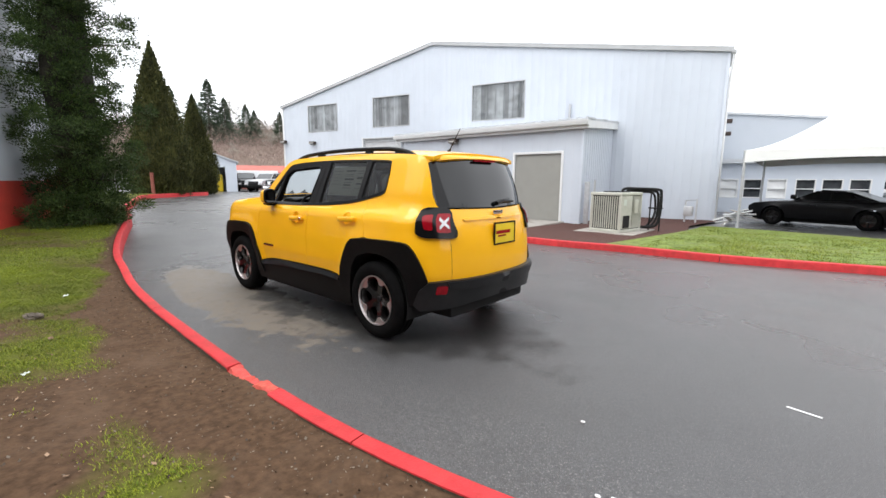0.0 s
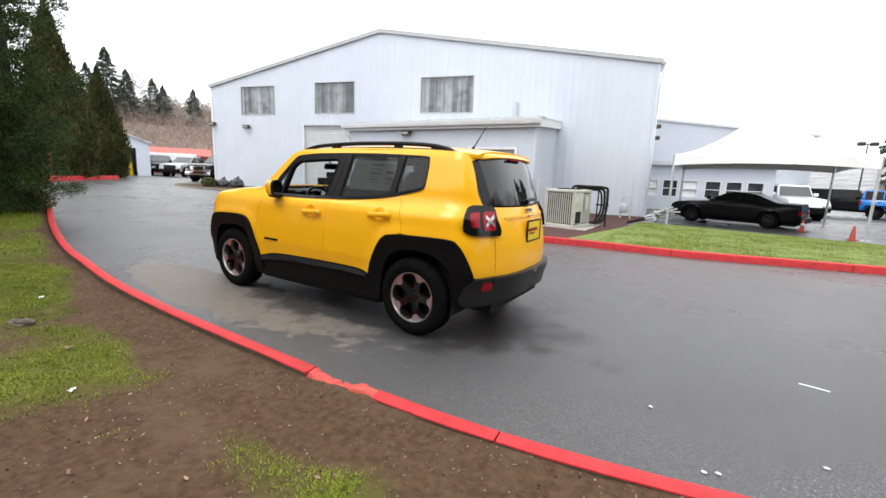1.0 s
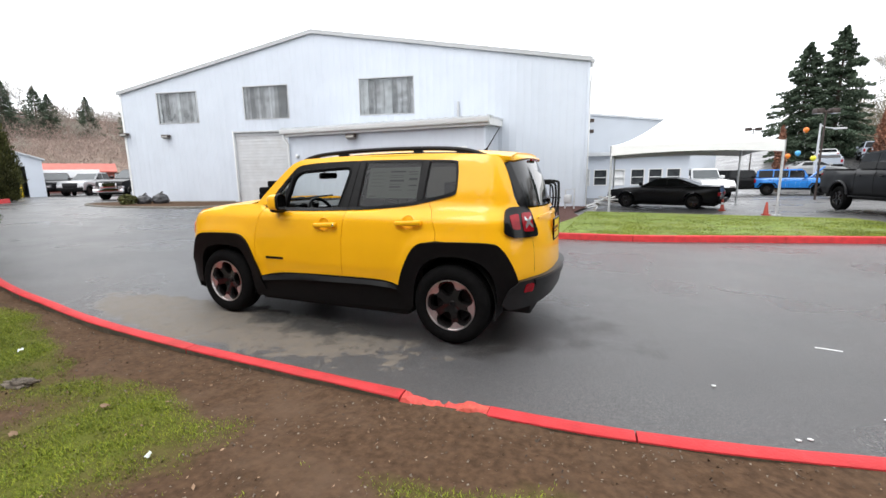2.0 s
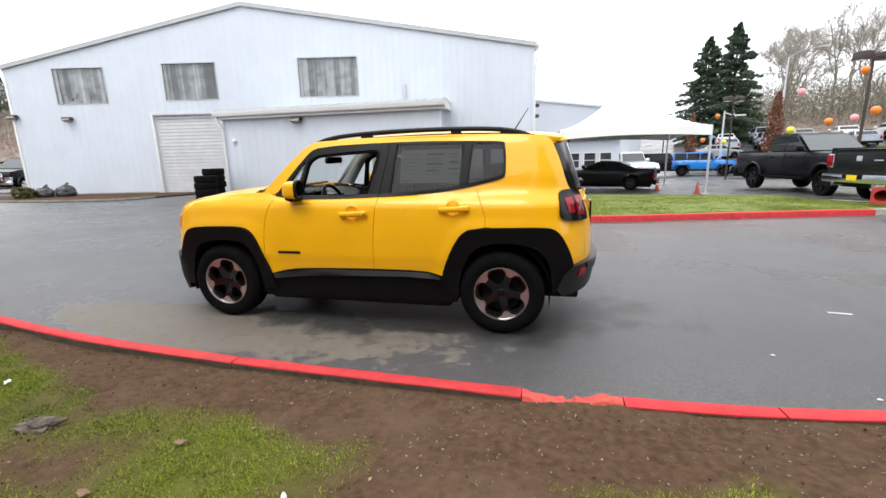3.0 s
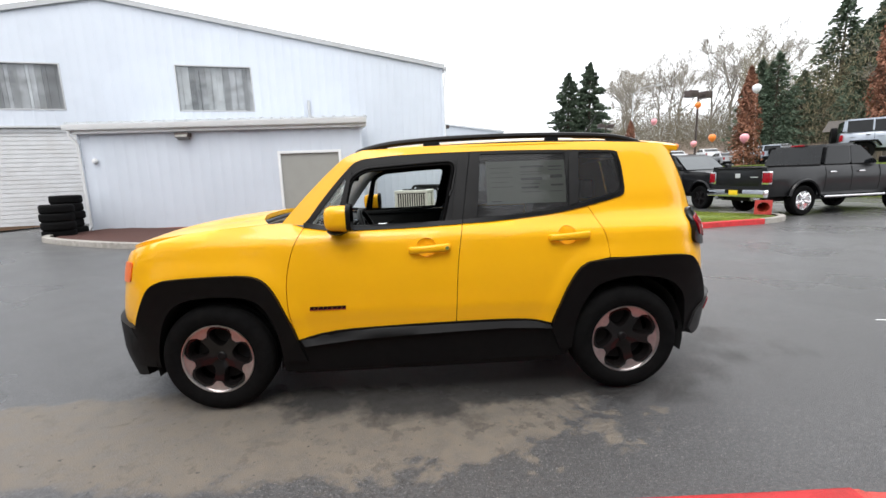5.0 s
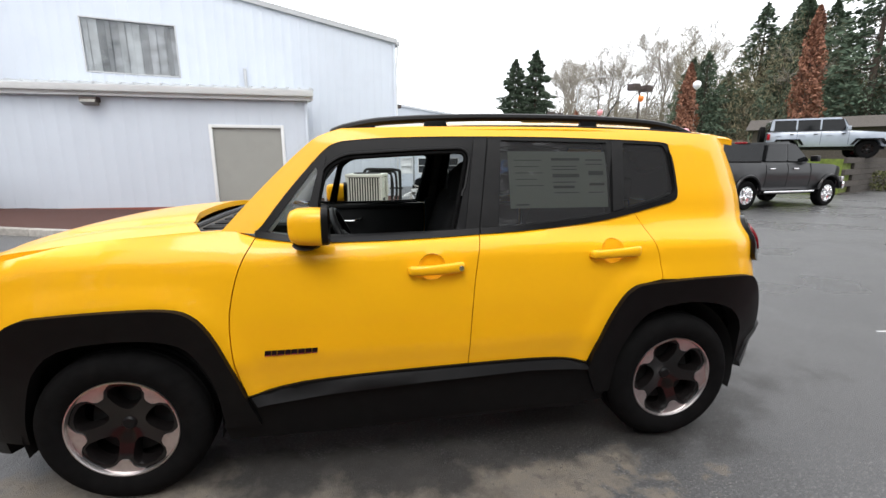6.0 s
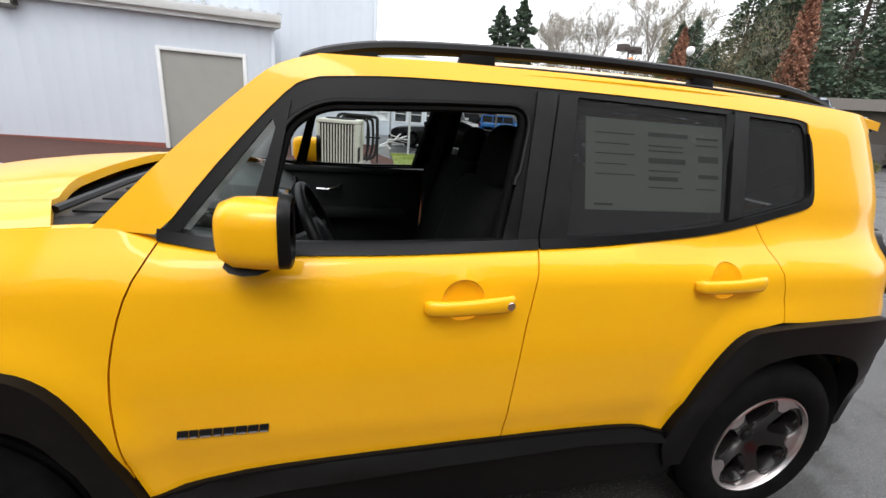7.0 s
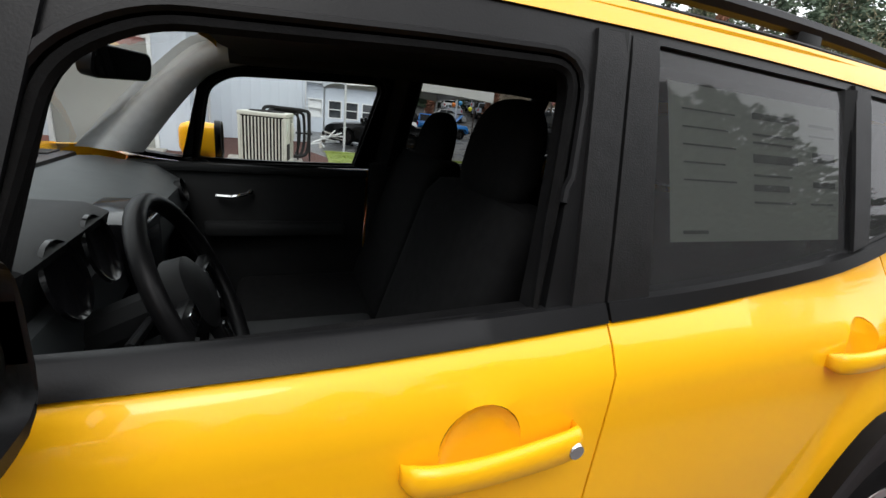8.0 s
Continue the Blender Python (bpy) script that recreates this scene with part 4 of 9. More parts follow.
def bulge(s, z):
    """How far the skin swells: the rear haunch, hollowed above it, and a raised lip along the wheel arches."""
    w = clamp((s - 0.85) / 0.5, 0, 1)
    w = w * w * (3 - 2 * w) * clamp((RB + 0.42 - s) / 0.2, 0, 1)
    b = w * (0.008 * math.exp(-((z - 1.03) / 0.07) ** 2) - 0.012 * math.exp(-((z - 1.19) / 0.05) ** 2))
    if z < 1.0:
        for line in ARCH_LINES:
            d = float(np.hypot(line[:, 0] - s, line[:, 1] - z).min())
            b += 0.015 * clamp((0.085 - d) / 0.06, 0, 1)
    return b


def skin(s, z, out=0.0, side=-1):
    """The point of the car's outer skin: s runs along the side (there it is x) and round the corners to the middle of the back and front; z is the height."""
    w = HALF(z)
    if s > RB:
        depth = REAR(z) - RB
        phi = (s - RB) / 0.78 * math.pi / 2
        c, n = math.cos(phi), math.sin(phi)
        k = SQUARE(z)
        r = (abs(c) ** k + abs(n) ** k) ** (-1 / k)
        x, y = RB + depth * r * n, w * r * c
        p = Vector((x, y))
        g = Vector((n * r / depth * abs(n * r) ** (k - 2), c * r / w * abs(c * r) ** (k - 2)))
    elif s < FB:
        depth = FB - FRONT(z)
        phi = (FB - s) / 0.95 * math.pi / 2
        c, n = math.cos(phi), math.sin(phi)
        r = (abs(c) ** POW + abs(n) ** POW) ** (-1 / POW)
        x, y = FB - depth * r * n, w * r * c
        p = Vector((x, y))
        g = Vector((-n * r / depth * abs(n * r) ** (POW - 2), c * r / w * abs(c * r) ** (POW - 2)))
    else:
        p, g = Vector((s, w)), Vector((0, 1))
    p = p + g.normalized() * (out + bulge(s, z))
    return Vector((p.x, side * max(p.y, 0.0), z))


S_END, S_NOSE = RB + 0.78, FB - 0.95


def s_back(y, z):
    """The s at which the back of the skin lies y metres off the middle."""
    a, b = RB, S_END
    for _ in range(40):
        m = (a + b) / 2
        if abs(skin(m, z).y) > y:
            a = m
        else:
            b = m
    return a


def s_side(x, z):
    """The s at which the rear corner of the skin lies at x."""
    if x <= RB:
        return x
    a, b = RB, S_END
    for _ in range(40):
        m = (a + b) / 2
        if skin(m, z).x < x:
            a = m
        else:
            b = m
    return a


def rounded(poly, r=0.03, k=4, keep=()):
    """The polygon with its corners rounded."""
    out = []
    n = len(poly)
    for i in range(n):
        a, b, c = Vector(poly[i - 1]), Vector(poly[i]), Vector(poly[(i + 1) % n])
        u, v = (a - b), (c - b)
        if i in keep or u.length < 1e-6 or v.length < 1e-6:
            out.append(tuple(b))
            continue
        d = min(r, u.length * 0.45, v.length * 0.45)
        p, q = b + u.normalized() * d, b + v.normalized() * d
        for j in range(k + 1):
            t = j / k
            out.append(tuple(p * (1 - t) ** 2 + b * 2 * t * (1 - t) + q * t * t))
    return out


def dense(poly, step=0.05):
    out = []
    n = len(poly)
    for i in range(n):
        a, b = Vector(poly[i]), Vector(poly[(i + 1) % n])
        k = max(1, int((b - a).length / step))
        out += [tuple(a.lerp(b, j / k)) for j in range(k)]
    return out


def inside(poly, x, y):
    hit = False
    n = len(poly)
    for i in range(n):
        ax, ay = poly[i][0], poly[i][1]
        bx, by = poly[(i + 1) % n][0], poly[(i + 1) % n][1]
        if (ay > y) != (by > y) and x < (bx - ax) * (y - ay) / (by - ay) + ax:
            hit = not hit
    return hit


def edge_gap(poly, x, y):
    best = 9.0
    n = len(poly)
    for i in range(n):
        ax, ay = poly[i]
        bx, by = poly[(i + 1) % n]
        dx, dy = bx - ax, by - ay
        t = clamp(((x - ax) * dx + (y - ay) * dy) / (dx * dx + dy * dy + 1e-12), 0, 1)
        best = min(best, math.hypot(ax + t * dx - x, ay + t * dy - y))
    return best


def sheet_of(poly, surface, thick, res=0.06, lip=0.004, holes=()):
    """A panel: the polygon filled with a fine net, laid on the surface and given a rounded edge and thickness. surface(a, b, out)."""
    poly = dense(poly, res * 0.8)
    allp = [Vector(p) for p in poly]
    edges = [(i, (i + 1) % len(poly)) for i in range(len(poly))]
    for h in holes:
        h = dense(h, res * 0.8)
        base = len(allp)
        allp += [Vector(p) for p in h]
        edges += [(base + i, base + (i + 1) % len(h)) for i in range(len(h))]
    x0, x1 = min(p[0] for p in poly), max(p[0] for p in poly)
    y0, y1 = min(p[1] for p in poly), max(p[1] for p in poly)
    nx, ny = int((x1 - x0) / res) + 1, int((y1 - y0) / res) + 1
    for i in range(nx + 1):
        for j in range(ny + 1):
            x, y = x0 + (i + (0.5 if j % 2 else 0)) * res, y0 + j * res
            if inside(poly, x, y) and edge_gap(poly, x, y) > res * 0.4 and all(not inside(h, x, y) and edge_gap(h, x, y) > res * 0.4 for h in holes):
                allp.append(Vector((x, y)))
    vs, _, fs, _, _, _ = delaunay_2d_cdt(allp, edges, [], 2 if holes else 2, 1e-5)
    bm = bmesh.new()
    bv = [bm.verts.new(surface(v.x, v.y, 0.0)) for v in vs]
    for f in fs:
        cx, cy = sum(vs[i].x for i in f) / len(f), sum(vs[i].y for i in f) / len(f)
        if inside(poly, cx, cy) and not any(inside(h, cx, cy) for h in holes):
            try:
                bm.faces.new([bv[i] for i in f])
            except ValueError:
                pass
    for v in [v for v in bm.verts if not v.link_faces]:
        bm.verts.remove(v)
    bm.verts.index_update()
    flat = {v: (vs[i].x, vs[i].y) for i, v in enumerate(bv) if v.is_valid}
    rim = [e for e in bm.edges if len(e.link_faces) == 1]
    if thick:
        got = bmesh.ops.extrude_edge_only(bm, edges=rim)
        fresh = [v for v in got["geom"] if isinstance(v, bmesh.types.BMVert)]
        # each fresh vertex lies on its old one: push it inwards
        look_up = {}
        for v, (a, b) in flat.items():
            look_up[tuple(round(c, 6) for c in v.co)] = (a, b)
        for v in fresh:
            a, b = look_up[tuple(round(c, 6) for c in v.co)]
            v.co = surface(a, b, -thick)
    bmesh.ops.recalc_face_normals(bm, faces=bm.faces)
    return bm


def mirrored(bm):
    """Adds the mirror image across the car's middle, joined where they meet."""
    got = bmesh.ops.duplicate(bm, geom=list(bm.verts) + list(bm.edges) + list(bm.faces))
    vs = [g for g in got["geom"] if isinstance(g, bmesh.types.BMVert)]
    fs = [g for g in got["geom"] if isinstance(g, bmesh.types.BMFace)]
    for v in vs:
        v.co.y = -v.co.y
    bmesh.ops.reverse_faces(bm, faces=fs)
    bmesh.ops.remove_doubles(bm, verts=bm.verts, dist=0.002)
    return bm


def flipped(bm):
    for v in bm.verts:
        v.co.y = -v.co.y
    bmesh.ops.reverse_faces(bm, faces=bm.faces)
    return bm


def grown(poly, d):
    """The polygon moved outwards by d, its level lower edge kept."""
    cx, cy = sum(p[0] for p in poly) / len(poly), sum(p[1] for p in poly) / len(poly)
    out = []
    n = len(poly)
    for i in range(n):
        a, b, c = Vector(poly[i - 1]), Vector(poly[i]), Vector(poly[(i + 1) % n])
        t = (c - a).normalized()
        v = Vector((t.y, -t.x))
        if v.dot(b - Vector((cx, cy))) < 0:
            v = -v
        if b.y < cy - 0.1:
            v = Vector((math.copysign(0.6, v.x), -0.1))
        out.append(tuple(b + v * d))
    return out


def on_skin(out=0.0, side=-1):
    return lambda a, b, o: skin(a, b, out + o, side)


suv = thing("suv", "bright yellow compact SUV with black cladding, driver's window open", "car")

# outlines on the side, front to back
DLO_LOW = spline([(-0.715, 1.146), (-0.6, 1.128), (-0.45, 1.119), (-0.11, 1.12), (0.26, 1.132), (0.5, 1.143), (0.81, 1.17), (1.0, 1.2), (1.12, 1.226), (1.21, 1.247), (1.265, 1.262), (1.296, 1.28), (1.305, 1.315)], 3)
DLO_UP = spline([(1.305, 1.315), (1.303, 1.42), (1.292, 1.51), (1.27, 1.54), (1.1, 1.551), (0.7, 1.562), (0.3, 1.563), (-0.1, 1.555), (-0.3, 1.54), (-0.37, 1.528), (-0.435, 1.487), (-0.59, 1.31), (-0.715, 1.142)], 3)
F_ARCH = spline([(-0.785, 0.44), (-0.835, 0.6), (-0.9, 0.755), (-0.965, 0.835), (-1.06, 0.866), (-1.25, 0.87), (-1.48, 0.862), (-1.57, 0.845), (-1.63, 0.79), (-1.68, 0.66), (-1.71, 0.56)], 3)
R_ARCH = spline([(0.8, 0.475), (0.87, 0.66), (0.94, 0.79), (1.0, 0.85), (1.08, 0.872), (1.34, 0.886), (1.58, 0.886), (1.65, 0.85), (1.7, 0.74), (1.735, 0.61), (1.74, 0.565)], 3)
ARCH_LINES += [np.array(dense_line) for dense_line in (spline(F_ARCH, 3), spline(R_ARCH, 3))]
GAP_1 = spline([(-0.715, 1.128), (-0.775, 1.01), (-0.815, 0.87), (-0.828, 0.75), (-0.818, 0.58), (-0.785, 0.44)], 3)
GAP_2 = spline([(0.258, 1.118), (0.24, 1.02), (0.222, 0.88), (0.21, 0.7), (0.2, 0.505)], 3)
GAP_3 = spline([(1.055, 1.203), (1.1, 1.12), (1.14, 1.02), (1.158, 0.94), (1.162, 0.886)], 3)
SILL = spline([(-0.785, 0.44), (-0.55, 0.487), (-0.2, 0.503), (0.2, 0.51), (0.52, 0.51), (0.68, 0.5), (0.8, 0.475)], 3)


def shift(line, dx, dz=0.0):
    return [(a + dx, b + dz) for a, b in line]


def scoop_ring(cx, cz):
    return [(cx + 0.06 * math.cos(2 * math.pi * k / 28), cz + 0.006 + 0.058 * math.sin(2 * math.pi * k / 28)) for k in range(28)]


belt = [(a, b - 0.014) for a, b in DLO_LOW]
front_belt = [p for p in belt if -0.7 < p[0] < 0.25]
rear_belt = [p for p in belt if 0.27 < p[0] < 1.05]
door_f = shift(GAP_1, 0.0025) + [p for p in SILL if -0.77 < p[0] < 0.19] + shift(GAP_2, -0.0022)[::-1] + front_belt[::-1]
arch_rear_door = [p for p in R_ARCH if p[0] < 1.15]
door_r = shift(GAP_2, 0.0022) + [p for p in SILL if p[0] > 0.21] + arch_rear_door[1:] + shift(GAP_3, -0.002)[::-1] + rear_belt[::-1]
for sgn in (-1, 1):
    for poly, nm, hc in ((door_f, "front_door", (0.03, 0.985)), (door_r, "rear_door", (0.9, 1.025))):
        bm = sheet_of(poly, on_skin(0, sgn), 0.03, 0.034, holes=[scoop_ring(*hc)])
        part(nm, bm, M_YELLOW, suv, "", 50)

# front wing, round to the nose
HOODLINE = spline([(-0.87, 1.16), (-1.26, 1.135), (-1.55, 1.1), (-1.75, 1.055), (-1.88, 1.01)], 4)
nose_s = S_NOSE
wing = shift(GAP_1, -0.0025) + F_ARCH[1:] + [(-1.8, 0.56), (-2.05, 0.58), (nose_s, 0.6), (nose_s, 0.96), (-2.1, 0.985)] + HOODLINE[::-1] + [(-0.8, 1.157)]
bm = sheet_of(wing, on_skin(), 0.03, 0.045)
part("front_wing", bm, M_YELLOW, suv, "", 50)
part("front_wing", flipped(sheet_of(wing, on_skin(), 0.03, 0.045)), M_YELLOW, suv, "", 50)

# side frame: screen pillar, roof side and rear quarter in one pressing
SCREEN = spline([(-0.85, 1.158), (-0.745, 1.275), (-0.635, 1.39), (-0.53, 1.492), (-0.45, 1.556), (-0.35, 1.592)], 3)


def back_edge(z):
    """Where the quarter ends at the tailgate and its glass."""
    y = 0.58 if z < 0.92 else 0.585 if z < 1.13 else 0.585 + 0.06 * clamp((z - 1.13) / 0.08, 0, 1) - 0.17 * (z - 1.13)
    return s_back(y, z)


REAR_EDGE = [(back_edge(z), z) for z in (1.57, 1.5, 1.42, 1.34, 1.26, 1.18, 1.1, 1.0, 0.9, 0.8, 0.7, 0.6, 0.565)]
roof_edge = [(0.0, 1.606), (0.4, 1.612), (0.8, 1.612), (1.2, 1.603), (1.5, 1.588), (s_side(1.66, 1.577), 1.577)]
quarter_arch = [p for p in R_ARCH if p[0] > 1.17]
frame_poly = SCREEN + roof_edge + REAR_EDGE + quarter_arch[::-1] + shift(GAP_3, 0.002)[::-1] + [p for p in DLO_LOW if p[0] > 1.06][0:] + DLO_UP[1:-1] + [(-0.722, 1.146)]
for sgn in (-1, 1):
    bm = sheet_of(frame_poly, on_skin(0, sgn), 0.03, 0.042)
    part("body_side", bm, M_YELLOW, suv, "", 50)

# roof
ROOF_X = smooth_curve([-0.62, -0.45, -0.3, -0.1, 0.3, 0.7, 1.2, 1.6, 1.85], [1.545, 1.59, 1.617, 1.638, 1.657, 1.662, 1.652, 1.625, 1.59])
ROOF_Y = smooth_curve([0, 0.3, 0.45, 0.53, 0.57, 0.6, 0.62], [0, 0.008, 0.02, 0.034, 0.048, 0.066, 0.085])


def roof_top(x, y, out):
    return Vector((x, y, ROOF_X(x) - ROOF_Y(abs(y)) + out))


roof_poly = [(-0.43, 0.0), (-0.425, 0.2), (-0.41, 0.4), (-0.37, 0.57), (-0.33, 0.592), (0.0, 0.594), (0.6, 0.592), (1.2, 0.592), (1.55, 0.585), (1.72, 0.57), (1.74, 0.4), (1.75, 0.2), (1.755, 0.0)]
roof_all = roof_poly + [(x, -y) for x, y in roof_poly[::-1][1:-1]]
part("roof", sheet_of(roof_all, roof_top, 0.03, 0.07), M_YELLOW, suv, "", 50)


def spoiler():
    bm = bmesh.new()
    rings = []
    for i in range(25):
        y = -0.575 + 1.15 * i / 24
        e = abs(y) / 0.575
        x1 = 1.788 - 0.04 * clamp((abs(y) - 0.3) / 0.2, 0, 1) ** 1.5 - 0.08 * clamp((abs(y) - 0.48) / 0.095, 0, 1)
        zt = ROOF_X(1.7) - 0.012 - ROOF_Y(abs(y)) * 0.85
        ring = [(1.5, zt + 0.014), (1.62, zt + 0.01), (min(1.74, x1 - 0.02), zt - 0.006), (x1, zt - 0.03), (x1 + 0.004, zt - 0.042), (x1 - 0.015, zt - 0.05), (min(1.76, x1 - 0.03), zt - 0.064), (1.5, zt - 0.08)]
        rings.append([bm.verts.new((a, y, b)) for a, b in ring])
    n = len(rings[0])
    for r0, r1 in zip(rings, rings[1:]):
        for j in range(n):
            bm.faces.new((r0[j], r1[j], r1[(j + 1) % n], r0[(j + 1) % n]))
    bm.faces.new(rings[0])
    bm.faces.new(rings[-1][::-1])
    bmesh.ops.recalc_face_normals(bm, faces=bm.faces)
    return part("roof_spoiler", bm, M_YELLOW, suv, "", 50)


spoiler()
part("brake_light", B(1.79, 1.812, -0.15, 0.15, 1.535, 1.549), M_REDLENS, suv)

# bonnet
HOOD_Z = smooth_curve([-1.98, -1.88, -1.75, -1.55, -1.26, -0.905], [0.95, 1.01, 1.055, 1.1, 1.135, 1.16])


def hood_top(x, y, out):
    w = HALF(HOOD_Z(x)) if x > -1.42 else abs(skin(min(FB - 0.0, x), HOOD_Z(x)).y)
    e = clamp(abs(y) / max(0.2, w), 0, 1)
    return Vector((x, y, HOOD_Z(x) + 0.045 * (1 - e ** 2.6) - 0.012 * math.exp(-((abs(y) - 0.5) / 0.05) ** 2) + out))


def hood_half(x):
    for s in [FB - 0.95 * i / 60 for i in range(61)]:
        if x >= FB:
            return HALF(HOOD_Z(x)) - 0.006
        p = skin(s, HOOD_Z(x))
        if p.x <= x:
            return max(0.05, abs(p.y) - 0.006)
    return 0.05


hx = [-0.93, -1.1, -1.3, -1.42, -1.5, -1.58, -1.66, -1.74, -1.8, -1.85, -1.89, -1.92]
hood_edge = [(x, hood_half(x)) for x in hx]
hood_poly = [(-1.1, 0.0), (-1.085, 0.3), (-1.03, 0.55)] + hood_edge + [(-1.935, 0.0)]
hood_all = hood_poly + [(x, -y) for x, y in hood_poly[::-1][1:-1]]
part("bonnet", sheet_of(hood_all, hood_top, 0.03, 0.06), M_YELLOW, suv, "", 50)


def cowl():
    bm = bmesh.new()
    box(bm, -1.13, -0.86, -0.72, 0.72, 1.05, 1.136, 0.012)
    return part("cowl", bm, M_SATIN, suv, "black cowl grille below the windscreen")


cw = cowl()
for y0, y1 in ((-0.6, 0.05), (-0.02, 0.6)):
    bm = tube(bmesh.new(), [(-1.0, y0, 1.16), (-0.97, (y0 + y1) / 2, 1.175), (-0.94, y1, 1.18)], 0.011, 6)
    part("wiper", bm, M_SATIN, suv)
for i in range(9):
    y = -0.64 + i * 0.16
    part("slot", B(-1.0, -0.9, y - 0.05, y + 0.05, 1.136, 1.141), M_GAP, cw)


def screen(u, v):
    """The windscreen: u across from -1 to 1, v up from 0 to 1."""
    a = abs(u)
    xb = -0.905 + 0.065 * a ** 2.2
    xt = -0.41 + 0.06 * a ** 2.2
    x = xb + (xt - xb) * v
    z0 = 1.14 + 0.02 * a
    z1 = 1.608 - 0.028 * a ** 3
    z = z0 + (z1 - z0) * (v + 0.06 * v * (1 - v))
    y = u * (0.745 + (0.575 - 0.745) * v)
    return Vector((x, y, z))


bm = bmesh.new()
grid = [[bm.verts.new(screen(-1 + 2 * i / 16, j / 8)) for j in range(9)] for i in range(17)]
for i in range(16):
    for j in range(8):
        bm.faces.new((grid[i][j], grid[i + 1][j], grid[i + 1][j + 1], grid[i][j + 1]))
wsc = part("windscreen", bm, M_CLEAR, suv, "clear windscreen", 60)
wsc.visible_shadow = False
bm = tube(bmesh.new(), [screen(-1, j / 8) for j in range(9)] + [screen(-1 + 2 * i / 16, 1) for i in range(1, 17)] + [screen(1, 1 - j / 8) for j in range(1, 9)], 0.012, 6)
part("screen_seal", bm, M_SATIN, suv)

# side windows: black frames and panes
for sgn in (-1, 1):
    # belt moulding under the panes, in two lengths, and a thin edge round the rest
    for line in ([p for p in DLO_LOW if p[0] < 0.255] + [(0.258, 1.132)], [(0.264, 1.1325)] + [p for p in DLO_LOW if p[0] > 0.27] + [q for q in DLO_UP if q[0] > 1.28 and q[1] < 1.5]):
        strip = [(a, b - 0.012) for a, b in line] + [(a - (0.012 if a > 1.26 else 0.0), b + 0.014) for a, b in line[::-1]]
        part("belt_moulding", sheet_of(strip, on_skin(0.007, sgn), 0.02, 0.05), M_SATIN, suv, "", 50)
    # the black surround, with three openings
    ring = [(a, b) for a, b in DLO_LOW] + DLO_UP[1:-1]
    front_hole = rounded([(-0.482, 1.113), (0.136, 1.134), (0.18, 1.3), (0.226, 1.49), (0.0, 1.481), (-0.2, 1.468), (-0.34, 1.459), (-0.424, 1.405)], 0.05, 5, keep=(0, 1))
    tri_hole = [(-0.672, 1.15), (-0.533, 1.132), (-0.455, 1.4), (-0.464, 1.424)]
    rear_hole = rounded([(0.356, 1.146), (0.66, 1.164), (0.935, 1.2), (0.965, 1.538), (0.395, 1.546)], 0.012, 3)
    quarter_hole = rounded([(1.005, 1.218), (1.2, 1.262), (1.272, 1.284), (1.286, 1.315), (1.276, 1.5), (1.258, 1.53), (1.035, 1.538)], 0.015, 3)
    part("window_surround", sheet_of(ring, on_skin(-0.004, sgn), 0.035, 0.05, holes=[grown(front_hole, 0.024), tri_hole, rear_hole, quarter_hole]), M_SATIN, suv, "satin black window surround", 40)
    part("glass_channel", sheet_of(grown(front_hole, 0.03), on_skin(-0.02, sgn), 0.03, 0.05, holes=[front_hole]), M_RUBBER, suv, "black rubber channel of the side glass", 40)
    bm = tube(bmesh.new(), [skin(a, b, -0.004, sgn) for a, b in grown(front_hole, 0.018)[4:-1]], 0.007, 6)
    part("frame_bead", bm, M_SATIN, suv)
    for nm, hole, mat, lab in (("rear_window", rear_hole, M_TINT, "dark tinted rear door glass"), ("quarter_window", quarter_hole, M_TINT, "dark tinted quarter glass"), ("corner_window", tri_hole, M_CLEAR, "small clear corner pane")):
        g = part(nm, sheet_of(hole, on_skin(-0.012, sgn), 0, 0.06), mat, suv, lab, 60)
        g.visible_shadow = mat is M_TINT
    if sgn == 1:
        g = part("front_window", sheet_of(front_hole, on_skin(-0.015, sgn), 0, 0.06), M_CLEAR, suv, "clear side glass, wound up", 60)
        g.visible_shadow = False
    # seals and pillar covers standing proud
    for q in ([(0.196, 1.143), (0.257, 1.146), (0.325, 1.55), (0.262, 1.55)], [(0.264, 1.146), (0.35, 1.15), (0.39, 1.549), (0.332, 1.55)], [(0.94, 1.207), (1.0, 1.222), (1.03, 1.545), (0.97, 1.549)]):
        part("pillar_cover", sheet_of(q, on_skin(0.004, sgn), 0.012, 0.05), M_PILLAR, suv, "", 40)
    q = [(-0.532, 1.124), (-0.484, 1.122), (-0.418, 1.47), (-0.437, 1.468)]
    part("division_bar", sheet_of(q, on_skin(0.003, sgn), 0.02, 0.05), M_SATIN, suv, "", 40)
    bm = tube(bmesh.new(), [skin(a, b, -0.012, sgn) for a, b in front_hole], 0.009, 6, True)
    part("window_seal", bm, M_RUBBER, suv)

    # sill cladding, wheel arch flares
    low = [(0.93, 0.3), (0.9, 0.245), (-0.88, 0.225), (-0.9, 0.3)]
    part("sill_cladding", sheet_of([(a, b + 0.002) for a, b in SILL] + low, on_skin(0.014, sgn), 0.05, 0.06), M_PLASTIC, suv, "grained black sill cladding", 40)
    lip = spline([(-0.765, 0.44), (-0.55, 0.482), (-0.2, 0.497), (0.2, 0.503), (0.52, 0.503), (0.68, 0.493), (0.79, 0.47)], 3)
